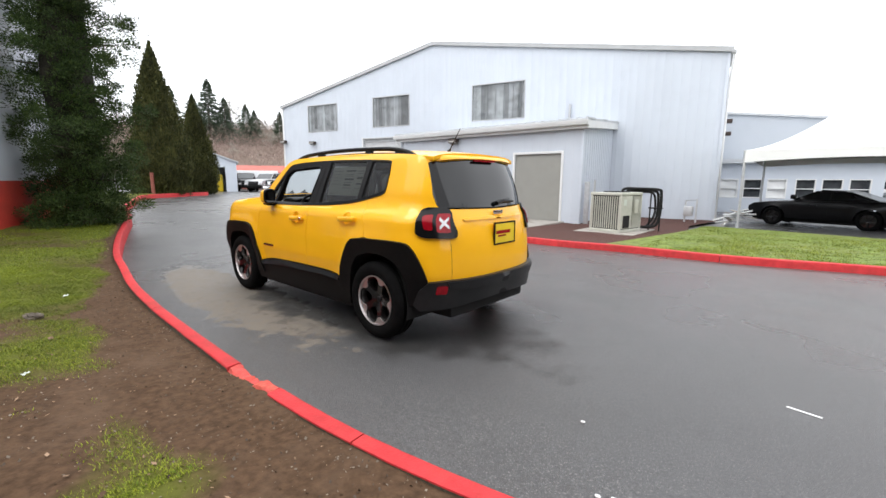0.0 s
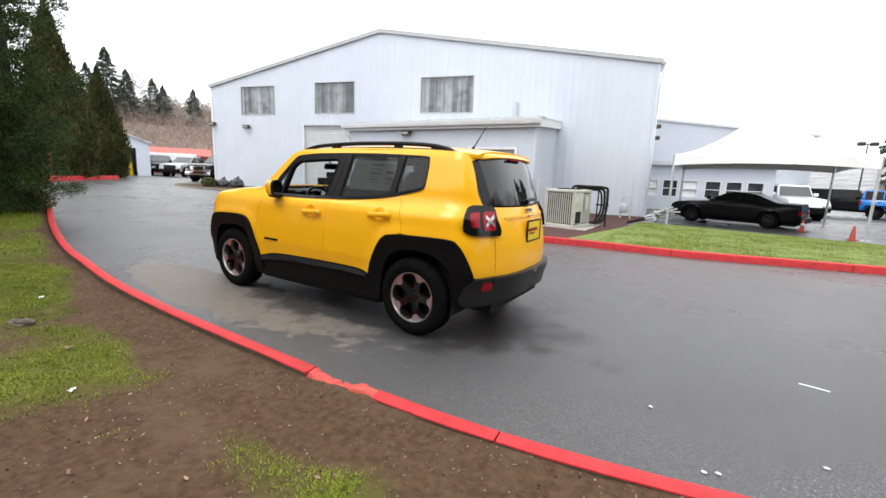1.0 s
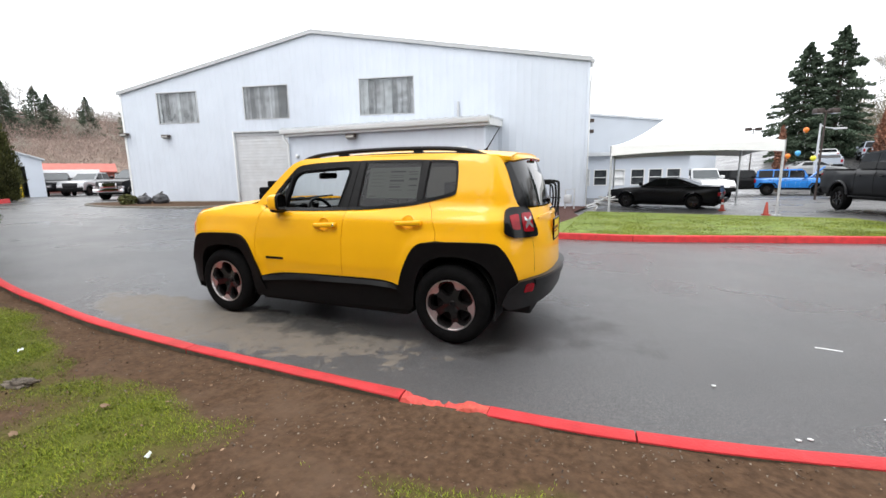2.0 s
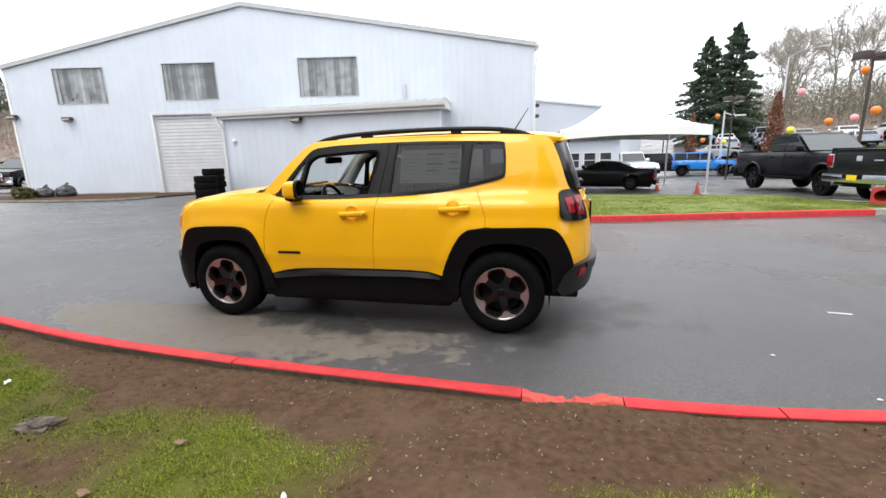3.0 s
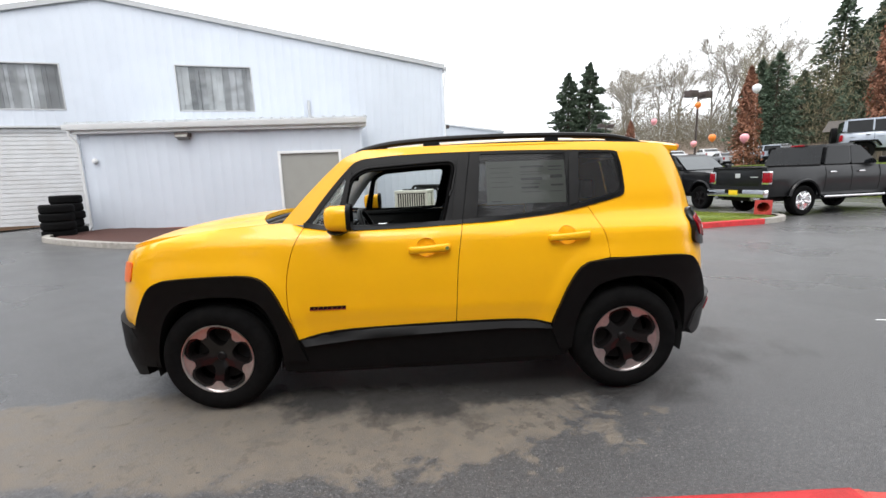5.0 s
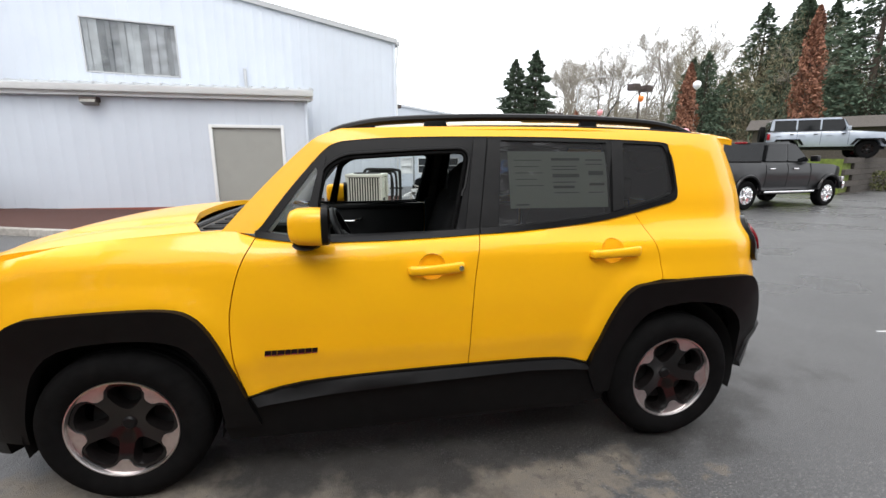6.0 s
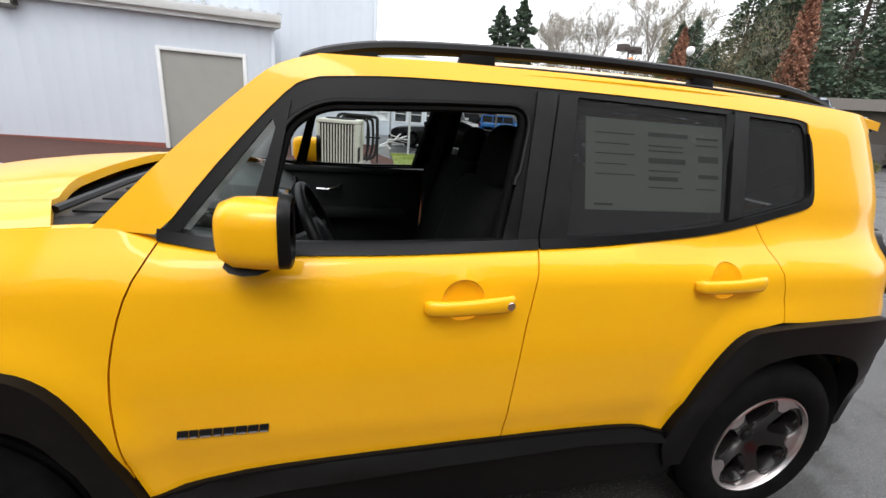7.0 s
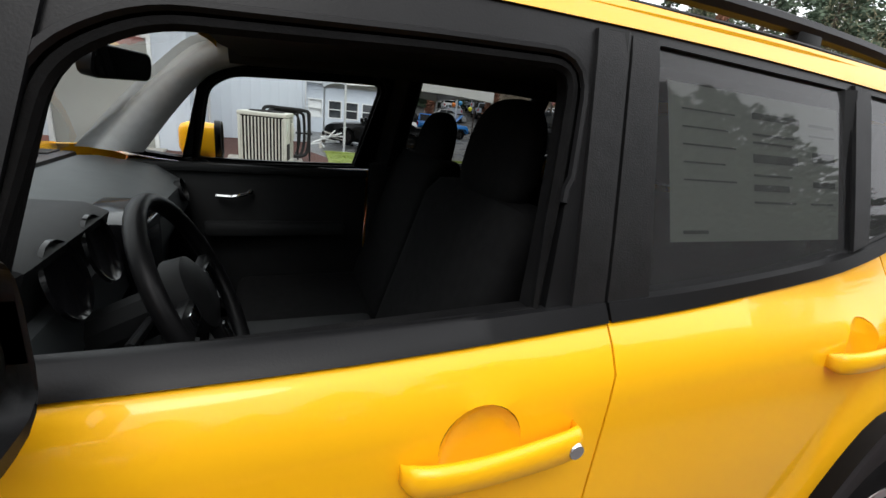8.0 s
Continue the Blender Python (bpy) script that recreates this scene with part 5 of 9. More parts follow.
    part("sill_ridge", sheet_of(lip + [(0.8, 0.45), (0.5, 0.462), (0.0, 0.452), (-0.45, 0.432), (-0.74, 0.402)], lambda a, b, o, g=sgn: skin(a, b, 0.012 + 0.03 * clamp((0.5 - b - 0.05 * clamp((-a - 0.3) / 0.4, 0, 1)) / 0.045, 0, 1) + o, g), 0.02, 0.03), M_SATIN, suv, "satin grey ridge of the sill", 40)
    fi = spline([(-0.885, 0.3), (-0.905, 0.5), (-0.965, 0.655), (-1.06, 0.725), (-1.25, 0.745), (-1.45, 0.72), (-1.545, 0.62), (-1.6, 0.45), (-1.62, 0.3)], 3)
    fo = [(-0.74, 0.3), (-0.77, 0.4)] + F_ARCH[1:]
    part("front_arch_flare", sheet_of(fo + [(-1.78, 0.55), (-1.8, 0.3)] + fi[::-1], on_skin(0.03, sgn), 0.06, 0.05), M_PLASTIC, suv, "grained black wheel arch flare", 40)
    ri = spline([(0.935, 0.3), (0.96, 0.5), (1.03, 0.655), (1.13, 0.735), (1.32, 0.765), (1.5, 0.735), (1.59, 0.64), (1.625, 0.48), (1.635, 0.37)], 3)
    ro = [(0.86, 0.3), (0.8, 0.44)] + R_ARCH[1:]
    part("rear_arch_flare", sheet_of(ro + [(1.78, 0.56), (1.8, 0.37)] + ri[::-1], on_skin(0.03, sgn), 0.06, 0.05), M_PLASTIC, suv, "grained black wheel arch flare", 40)
    # wheel housings
    for cx in (-1.285, 1.285):
        bm = bmesh.new()
        rings = []
        for y in (0.83, 0.5):
            rings.append([bm.verts.new((cx + 0.385 * math.cos(a), sgn * y, 0.345 + 0.42 * math.sin(a))) for a in [math.pi * (k / 20 * 1.16 - 0.08) for k in range(21)]])
        for k in range(20):
            bm.faces.new((rings[0][k], rings[0][k + 1], rings[1][k + 1], rings[1][k]))
        bm.faces.new(rings[1])
        part("wheel_housing", bm, M_GAP, suv)

    # handles with their scooped cups
    for hx0, hx1, hz in ((-0.08, 0.174, 0.983), (0.78, 1.036, 1.025)):
        cx = 0.03 if hx0 < 0 else 0.9
        ring = scoop_ring(cx + 0.0, hz)
        bm = sheet_of(ring, lambda a, b, o, s=sgn, c=cx, h=hz + 0.006: skin(a, b, -0.017 * (1 - clamp(((a - c) ** 2 + (b - h) ** 2) / 0.0035, 0, 1)) ** 0.55, s), 0, 0.012)
        part("handle_cup", bm, M_YELLOWCUP, suv, "", 60)
        bm = bmesh.new()
        prof = spline([(hx0, 0.01), (hx0 + 0.012, 0.026), (hx0 + 0.05, 0.036), (cx, 0.04), (hx1 - 0.05, 0.038), (hx1 - 0.008, 0.031), (hx1, 0.012)], 4)
        rings = []
        for i, (a, o) in enumerate(prof):
            zc = hz + 0.006 * (a - cx) / 0.13
            hh = 0.021 + 0.003 * clamp((a - cx) / 0.1, 0, 1)
            e = min(1.0, 0.62 + 4.5 * min(a - hx0, hx1 - a) / 0.13)
            hh *= e
            p0 = skin(a, zc, 0, sgn)
            wy = HALF(zc)
            ring = [(-0.6, o - 0.018), (-1, o - 0.012), (-1.0, o - 0.004), (-0.6, o + 0.003), (0.6, o + 0.003), (1.0, o - 0.004), (1.0, o - 0.012), (0.6, o - 0.018)]
            rings.append([bm.verts.new((a, sgn * (wy + max(d, 0.0)), zc + k * hh)) for k, d in ring])
        for r0, r1 in zip(rings, rings[1:]):
            for j in range(8):
                bm.faces.new((r0[j], r1[j], r1[(j + 1) % 8], r0[(j + 1) % 8]))
        bm.faces.new(rings[0])
        bm.faces.new(rings[-1][::-1])
        bmesh.ops.recalc_face_normals(bm, faces=bm.faces)
        hd = part("door_handle", bm, M_YELLOW, suv, "", 60)
        if hx0 < 0:
            bm = bmesh.new()
            lathe(bm, [(0.0, 0.004), (0.011, 0.004), (0.013, 0.0), (0.013, -0.01)], 14, "y", (0, 0, 0))
            part("key_lock", bm, M_CHROME, hd, "", 40, Matrix.Translation((hx1 - 0.02, sgn * (HALF(hz) + 0.037), hz + 0.004)) @ Matrix.Rotation(math.pi if sgn < 0 else 0, 4, "Z"))

    # roof rail
    yr = sgn * 0.545
    rail = spline([(-0.4, yr, 1.572), (-0.31, yr, 1.604), (-0.12, yr, 1.634), (0.3, yr, 1.655), (0.8, yr, 1.657), (1.2, yr, 1.642), (1.4, yr, 1.61), (1.5, yr, 1.57)], 5)
    rr = part("roof_rail", tube(bmesh.new(), rail, [0.014] + [0.019] * (len(rail) - 2) + [0.014], 8), M_SATIN, suv, "black roof rail")
    for x0, x1 in ((-0.33, -0.2), (0.04, 0.14), (0.84, 0.92), (1.25, 1.4)):
        bm = bmesh.new()
        prism(bm, [(x0 - 0.02, 1.56), (x1 + 0.02, 1.56), (x1, ROOF_X(x1) - 0.012), (x0, ROOF_X(x0) - 0.012)], yr - 0.015, yr + 0.015, "y", 0.006)
        part("rail_foot", bm, M_SATIN, rr)
    groove = [(-0.34 + 1.86 * i / 30) for i in range(31)]
    bm = tube(bmesh.new(), [(x, sgn * 0.57, ROOF_X(x) - ROOF_Y(0.57) + 0.002) for x in groove], 0.006, 6)
    part("roof_moulding", bm, M_SATIN, suv)

    # tail lamp: black surround, red lens, pale cross
    lp = [(s_side(1.705, 1.14), 1.14), (s_side(1.72, 0.955), 0.955), (s_side(1.78, 0.925), 0.925), (s_back(0.53, 0.915), 0.915), (s_back(0.515, 0.96), 0.96), (s_back(0.52, 1.12), 1.12), (s_back(0.545, 1.16), 1.16), (s_side(1.74, 1.162), 1.162)]
    lamp = part("tail_lamp", sheet_of(rounded(lp, 0.025, 3), on_skin(0.022, sgn), 0.04, 0.03), M_GLOSSBLACK, suv, "square tail lamp with black surround and red lens", 40)
    b0, b1 = s_side(1.745, 1.04), s_back(0.555, 1.04)
    bm0, bm1 = b0 + (b1 - b0) * 0.4, b0 + (b1 - b0) * 0.52
    for nm, q in (("red_lens", [(b0 + 0.008, 1.1), (b0 + 0.02, 0.992), (bm0, 0.984), (bm0, 1.11)]), ("red_lens", [(bm1, 1.114), (bm1, 0.968), (b1 - 0.01, 0.962), (b1 - 0.008, 1.114)])):
        part(nm, sheet_of(rounded(q, 0.014, 3), on_skin(0.028, sgn), 0.01, 0.02), M_REDLENS, lamp, "", 40)
    mx, mz, hw = (bm1 + b1) / 2, 1.04, (b1 - bm1) * 0.3
    for d in (-1, 1):
        arm = [(mx - hw, mz - d * 0.036 - 0.014), (mx - hw, mz - d * 0.036 + 0.012), (mx, mz + 0.016), (mx + hw, mz + d * 0.036 + 0.012), (mx + hw, mz + d * 0.036 - 0.014), (mx, mz - 0.016)]
        part("cross_bar", sheet_of(arm, on_skin(0.031, sgn), 0.006, 0.02), M_LENS, lamp, "", 40)

    # badge on the door: a row of dark letter-like bars is drawn as plain blocks
    if sgn == -1:
        a = -0.7
        for wide in (0.026, 0.021, 0.03, 0.022, 0.027, 0.028, 0.026, 0.023):
            part("badge_block", sheet_of([(a, 0.628), (a + wide, 0.628), (a + wide + 0.003, 0.651), (a + 0.003, 0.651)], on_skin(0.004, sgn), 0.006, 0.03), M_GLOSSBLACK, suv)
            part("badge_edge", sheet_of([(a + 0.003, 0.6285), (a + wide - 0.002, 0.6285), (a + wide - 0.002, 0.6325), (a + 0.003, 0.6325)], on_skin(0.0052, sgn), 0.002, 0.03), M_CHROME, suv)
            a += wide + 0.0022
    # front side lamp
    part("side_lamp", sheet_of(rounded([(-1.9, 0.95), (-1.77, 0.958), (-1.78, 0.835), (-1.9, 0.825)], 0.02, 2), on_skin(0.006, sgn), 0.01, 0.03), M_AMBER, suv, "amber side lamp")

# tailgate, rear glass, bumper
TG = [(S_END, 0.57)] + [(back_edge(z) + 0.002, z) for z in (0.575, 0.65, 0.75, 0.85, 0.95, 1.05, 1.1)] + [(back_edge(1.145) + 0.002, 1.145), (S_END, 1.13)]
part("tailgate", mirrored(sheet_of(TG, on_skin(0.0), 0.0, 0.06)), M_YELLOW, suv, "", 50)
RG = [(S_END, 1.142), (back_edge(1.155) + 0.004, 1.158)] + [(back_edge(z) + 0.004, z) for z in (1.2, 1.28, 1.36, 1.44, 1.5, 1.545)] + [(S_END, 1.56)]
part("rear_screen", mirrored(sheet_of(RG, on_skin(-0.004), 0.0, 0.06)), M_GLOSSGLASS, suv, "dark tinted tailgate glass", 60)
RGF = [(back_edge(1.165) + 0.006, 1.165), (back_edge(1.165) + 0.07, 1.16), (back_edge(1.52) + 0.055, 1.53), (back_edge(1.52) + 0.006, 1.52)]
for sgn in (-1, 1):
    part("glass_border", sheet_of(RGF, on_skin(0.0, sgn), 0.004, 0.05), M_GLOSSBLACK, suv, "", 40)
GROOVE = [(S_END, 1.048), (s_back(0.42, 1.05), 1.05), (s_back(0.44, 1.06), 1.06), (s_back(0.42, 1.072), 1.072), (S_END, 1.074)]
part("tailgate_grip", mirrored(sheet_of(GROOVE, on_skin(0.012), 0.02, 0.05)), M_YELLOW, suv, "", 40)
BUMP = [(S_END, 0.39), (1.98, 0.375), (1.84, 0.345), (1.7, 0.33), (1.66, 0.38), (1.69, 0.5), (1.745, 0.575), (1.85, 0.585), (s_back(0.55, 0.585), 0.585), (S_END, 0.585)]
bmp = part("rear_bumper", mirrored(sheet_of(BUMP, on_skin(0.045), 0.07, 0.05)), M_BUMPER, suv, "grained black rear bumper", 45)
STEP = [(S_END, 0.5), (s_back(0.5, 0.5), 0.5), (s_back(0.6, 0.53), 0.53), (s_back(0.62, 0.575), 0.575), (S_END, 0.58)]
part("bumper_step", mirrored(sheet_of(STEP, on_skin(0.056), 0.02, 0.05)), M_BUMPER, bmp, "", 45)
for sgn in (-1, 1):
    rf = [(s_back(0.685, 0.53), 0.545), (s_back(0.615, 0.53), 0.545), (s_back(0.615, 0.46), 0.475), (s_back(0.685, 0.46), 0.475)]
    part("reflector", sheet_of(rounded(rf, 0.01, 2), on_skin(0.052, sgn), 0.02, 0.03), M_REDLENS, bmp, "small red reflector")
FBUMP = [(S_NOSE, 0.22), (-1.85, 0.2), (-1.72, 0.24), (-1.7, 0.4), (-1.74, 0.56), (-1.9, 0.58), (S_NOSE, 0.6)]
part("front_bumper", mirrored(sheet_of(FBUMP, on_skin(0.03), 0.06, 0.06)), M_PLASTIC, suv, "black front bumper", 45)
GR = [(S_NOSE, 0.7), (-2.02, 0.7), (-1.98, 0.92), (S_NOSE, 0.93)]
part("front_grille", mirrored(sheet_of(GR, on_skin(0.004), 0.0, 0.06)), M_GLOSSBLACK, suv, "dark front grille", 45)

# plate, tailgate mark, wiper, aerial
plate = part("plate", B(1.955, 1.965, -0.11, 0.2, 0.83, 1.01, 0.004), M_PLATEYELLOW, suv, "yellow dealer plate in a black frame", m=Matrix.Translation((0.046, 0, 0)))
for q in ((-0.118, 0.208, 1.005, 1.018), (-0.118, 0.208, 0.822, 0.835), (-0.118, -0.105, 0.835, 1.005), (0.195, 0.208, 0.835, 1.005)):
    part("plate_frame", B(1.953, 1.97, q[0], q[1], q[2], q[3], 0.003), M_GLOSSBLACK, plate)
for q in ((-0.09, 0.13, 0.915, 0.945), (-0.06, 0.06, 0.89, 0.905)):
    part("plate_bar", B(1.964, 1.967, q[0], q[1], q[2], q[3]), M_REDLENS, plate)
part("tailgate_mark", B(1.955, 1.967, -0.07, 0.07, 1.085, 1.118, 0.006), M_CHROME, suv, "small chrome mark")
bm = tube(bmesh.new(), [(1.93, 0.02, 1.175), (1.925, 0.12, 1.195), (1.91, 0.32, 1.185)], [0.022, 0.018, 0.008], 6)
part("rear_wiper", bm, M_SATIN, suv, "black rear wiper")
bm = tube(bmesh.new(), [(1.3, 0.1, 1.65), (1.32, 0.1, 1.675), (1.44, 0.1, 1.86)], [0.02, 0.007, 0.003], 6)
part("aerial", bm, M_SATIN, suv, "thin black roof aerial")

# underside and floor
part("underbody", B(-0.86, 0.86, -0.78, 0.78, 0.18, 0.4, 0.04), M_GAP, suv)
part("underbody", B(0.86, 1.9, -0.55, 0.55, 0.24, 0.5, 0.03), M_GAP, suv)
part("underbody", B(-1.95, -0.86, -0.55, 0.55, 0.2, 0.9, 0.03), M_GAP, suv)
for cx in (-1.285, 1.285):
    part("axle", tube(bmesh.new(), [(cx, -0.66, 0.3), (cx, 0, 0.27), (cx, 0.66, 0.3)], 0.09, 10), M_GAP, suv)
part("load_floor", B(0.95, 1.7, -0.62, 0.62, 0.7, 0.74), M_CLOTH, suv)
part("load_wall", B(1.0, 1.6, -0.7, -0.66, 0.76, 1.13), M_CLOTH, suv)
part("load_wall", B(1.0, 1.6, 0.66, 0.7, 0.76, 1.13), M_CLOTH, suv)
part("silencer", tube(bmesh.new(), [(1.4, 0.35, 0.32), (1.8, 0.35, 0.32)], 0.07, 12), M_GAP, suv)


# ---- wheels ----
def wheel(parent, x, y, z=0.343, r=0.343, rim=0.216, width=0.215, outward=-1, turn=0.0, pockets=5, dark=None, cut_mat=None, pocket=True):
    """A tyre with grooved tread and a five-pocket alloy: dark face, bright machined lands between the pockets."""
    m = Matrix.Translation((x, y, z)) @ Matrix.Rotation(0 if outward < 0 else math.pi, 4, "Z") @ Matrix.Rotation(turn, 4, "Y")
    hw = width / 2
    bm = bmesh.new()
    prof = [(rim - 0.005, hw - 0.02), (rim + 0.004, -hw + 0.012), (rim + 0.02, -hw + 0.002), (rim + 0.055, -hw - 0.006), (r - 0.045, -hw - 0.003), (r - 0.02, -hw + 0.012), (r - 0.006, -hw + 0.03)]
    for g in (-0.05, 0.0, 0.05):
        prof += [(r, g - 0.012), (r - 0.009, g - 0.008), (r - 0.009, g + 0.008), (r, g + 0.012)]
    prof += [(r - 0.006, hw - 0.03), (r - 0.03, hw - 0.004), (rim + 0.03, hw), (rim - 0.005, hw - 0.02)]
    lathe(bm, prof, 48)
    part("tyre", bm, M_RUBBER, parent, "black tyre with damp grey dust", 40, m)
    # rim: lip, barrel, face with pockets
    bm = bmesh.new()
    lathe(bm, [(rim + 0.006, -hw + 0.016), (rim + 0.003, -hw + 0.006), (rim - 0.002, -hw + 0.005), (rim - 0.006, -hw + 0.014), (rim - 0.007, -hw + 0.022)], 48)
    rm = part("rim", bm, M_RIMCUT if pocket else (dark or M_RIMDARK), parent, "dark alloy rim with bright machined lands", 40, m)

    bm = bmesh.new()
    lathe(bm, [(rim - 0.007, -hw + 0.021), (rim - 0.014, -hw + 0.034), (rim - 0.03, hw - 0.03)], 48)
    part("barrel", bm, M_RIMDARK, rm)

    def face(rr, a):
        return (rr * math.cos(a), rr * math.sin(a))
    holes = []
    for k in range(pockets):
        a0 = math.pi / 2 + 2 * math.pi * k / pockets
        hole = []
        for rr, da in ((0.09, -0.26), (0.078, 0.0), (0.09, 0.26), (0.128, 0.4), (0.168, 0.43), (0.194, 0.36), (0.206, 0.2), (0.21, 0.0), (0.206, -0.2), (0.194, -0.36), (0.168, -0.43), (0.128, -0.4)):
            hole.append(face(rr * rim / 0.232, a0 + da))
        holes.append(hole)
    circle = [face(rim - 0.008, 2 * math.pi * k / 60) for k in range(60)]

    def disc(a, b, o):
        rr = math.hypot(a, b)
        return Vector((a, -hw + 0.026 + 0.05 * (1 - clamp(rr / (rim * 0.8), 0, 1)) ** 1.5 - o, b))
    part("rim_face", sheet_of(circle, disc, 0.03, 0.03, holes=holes), dark or M_RIMDARK, rm, "", 35)
    for k in range(pockets if pocket else 0):
        a0 = math.pi / 2 + 2 * math.pi * (k + 0.5) / pockets
        land = [face((rim - 0.006), a0 + 0.4 - 0.8 * i / 10) for i in range(11)] + [face(q * rim / 0.232, a0 + w) for q, w in ((0.214, -0.3), (0.196, -0.2), (0.176, -0.15), (0.165, -0.09), (0.163, 0.0), (0.165, 0.09), (0.176, 0.15), (0.196, 0.2), (0.214, 0.3))]
        part("land", sheet_of(land, lambda a, b, o: disc(a, b, o) + Vector((0, -0.005, 0)), 0.006, 0.03), cut_mat or M_RIMCUT, rm, "", 30)
    for hole in holes if pocket else ():
        # the sloping inner wall of each pocket
        cx, cz = sum(q[0] for q in hole) / len(hole), sum(q[1] for q in hole) / len(hole)
        bm = bmesh.new()
        rings = []
        for k, dy in ((1.0, 0.002), (0.93, 0.012), (0.78, 0.05)):
            rings.append([bm.verts.new(disc(cx + (a - cx) * k, cz + (b - cz) * k, 0) + Vector((0, dy, 0))) for a, b in rounded(hole, 0.02, 2)])
        for r0, r1 in zip(rings, rings[1:]):
            for i in range(len(r0)):
                bm.faces.new((r0[i], r0[(i + 1) % len(r0)], r1[(i + 1) % len(r0)], r1[i]))
        part("pocket_wall", bm, dark or M_RIMDARK, rm, "", 50)
    bm = bmesh.new()
    lathe(bm, [(0.0, 0.0), (rim * 0.75, 0.0), (rim * 0.78, 0.04), (rim - 0.03, 0.06)], 32)
    part("brake_disc", bm, M_GAP, rm)
    bm = bmesh.new()
    lathe(bm, [(0.0, -hw + 0.055), (0.022, -hw + 0.056), (0.03, -hw + 0.064), (0.032, -hw + 0.08)], 20)
    part("hub_cap", bm, M_SATIN, rm)
    for k in range(5):
        a0 = -math.pi / 2 + 2 * math.pi * k / 5
        bm = bmesh.new()
        lathe(bm, [(0.0, -0.012), (0.008, -0.01), (0.01, 0.0), (0.01, 0.02)], 6, "y", (0.052 * math.cos(a0), -hw + 0.07, 0.052 * math.sin(a0)))
        part("wheel_nut", bm, M_CHROME, rm)


for i, (x, y, o) in enumerate(((-1.285, -0.755, -1), (1.285, -0.755, -1), (-1.285, 0.755, 1), (1.285, 0.755, 1))):
    wheel(suv, x, y, outward=o, turn=0.12 + 0.9 * i)


# ---- door mirrors ----
def mirror(sgn):
    def place(bm):
        return bm if sgn < 0 else flipped(bm)
    bm = bmesh.new()
    # a rounded housing, deeper at its lower edge
    secs = []
    for x, y0, y1, z0, z1, r in ((-0.543, -0.85, -0.905, 1.175, 1.265, 0.03), (-0.534, -0.835, -0.925, 1.155, 1.284, 0.04), (-0.505, -0.825, -0.944, 1.142, 1.295, 0.045), (-0.455, -0.82, -0.952, 1.14, 1.296, 0.045), (-0.41, -0.82, -0.952, 1.138, 1.294, 0.045)):
        ring = rounded([(y0, z0), (y1, z0 + 0.005), (y1, z1 - 0.01), (y0, z1)], r, 4)
        secs.append([bm.verts.new((x, a, b)) for a, b in ring])
    n = len(secs[0])
    for r0, r1 in zip(secs, secs[1:]):
        for j in range(n):
            bm.faces.new((r0[j], r0[(j + 1) % n], r1[(j + 1) % n], r1[j]))
    bm.faces.new(secs[0])
    bmesh.ops.recalc_face_normals(bm, faces=bm.faces)
    for v in bm.verts:
        v.co.z -= 0.008
    cap = part("door_mirror", place(bm), M_YELLOW, suv, "yellow door mirror on a black foot", 50)
    cap.location = (-0.016, 0, -0.02)
    bm = bmesh.new()
    ring0 = rounded([(-0.83, 1.132), (-0.955, 1.136), (-0.955, 1.29), (-0.83, 1.297)], 0.05, 4)
    ring1 = rounded([(-0.834, 1.137), (-0.951, 1.14), (-0.951, 1.286), (-0.834, 1.293)], 0.05, 4)
    ring2 = rounded([(-0.83, 1.147), (-0.943, 1.15), (-0.943, 1.276), (-0.83, 1.283)], 0.04, 4)
    rr = [[bm.verts.new((x, a, b)) for a, b in rg] for x, rg in ((-0.41, ring0), (-0.39, ring0), (-0.384, ring1), (-0.386, ring2), (-0.398, ring2))]
    for r0, r1 in zip(rr, rr[1:]):
        for j in range(len(r0)):
            bm.faces.new((r0[j], r0[(j + 1) % len(r0)], r1[(j + 1) % len(r0)], r1[j]))
    bmesh.ops.recalc_face_normals(bm, faces=bm.faces)
    part("mirror_surround", place(bm), M_SATIN, cap, "", 50)
    bm = bmesh.new()
    bm.faces.new([bm.verts.new((-0.397, a, b)) for a, b in ring2])
    part("mirror_glass", place(bm), M_MIRROR, cap, "", 50)
    bm = bmesh.new()
    tube(bm, [(-0.48, -0.75, 1.132), (-0.48, -0.82, 1.13), (-0.48, -0.86, 1.136), (-0.48, -0.9, 1.15)], [0.045, 0.042, 0.045, 0.04], 10)
    for v in bm.verts:
        v.co.z = 1.122 + (v.co.z - 1.122) * 0.55
        v.co.x = -0.48 + (v.co.x + 0.48) * 1.3
    part("mirror_foot", place(bm), M_SATIN, cap, "", 50)


mirror(-1)
mirror(1)


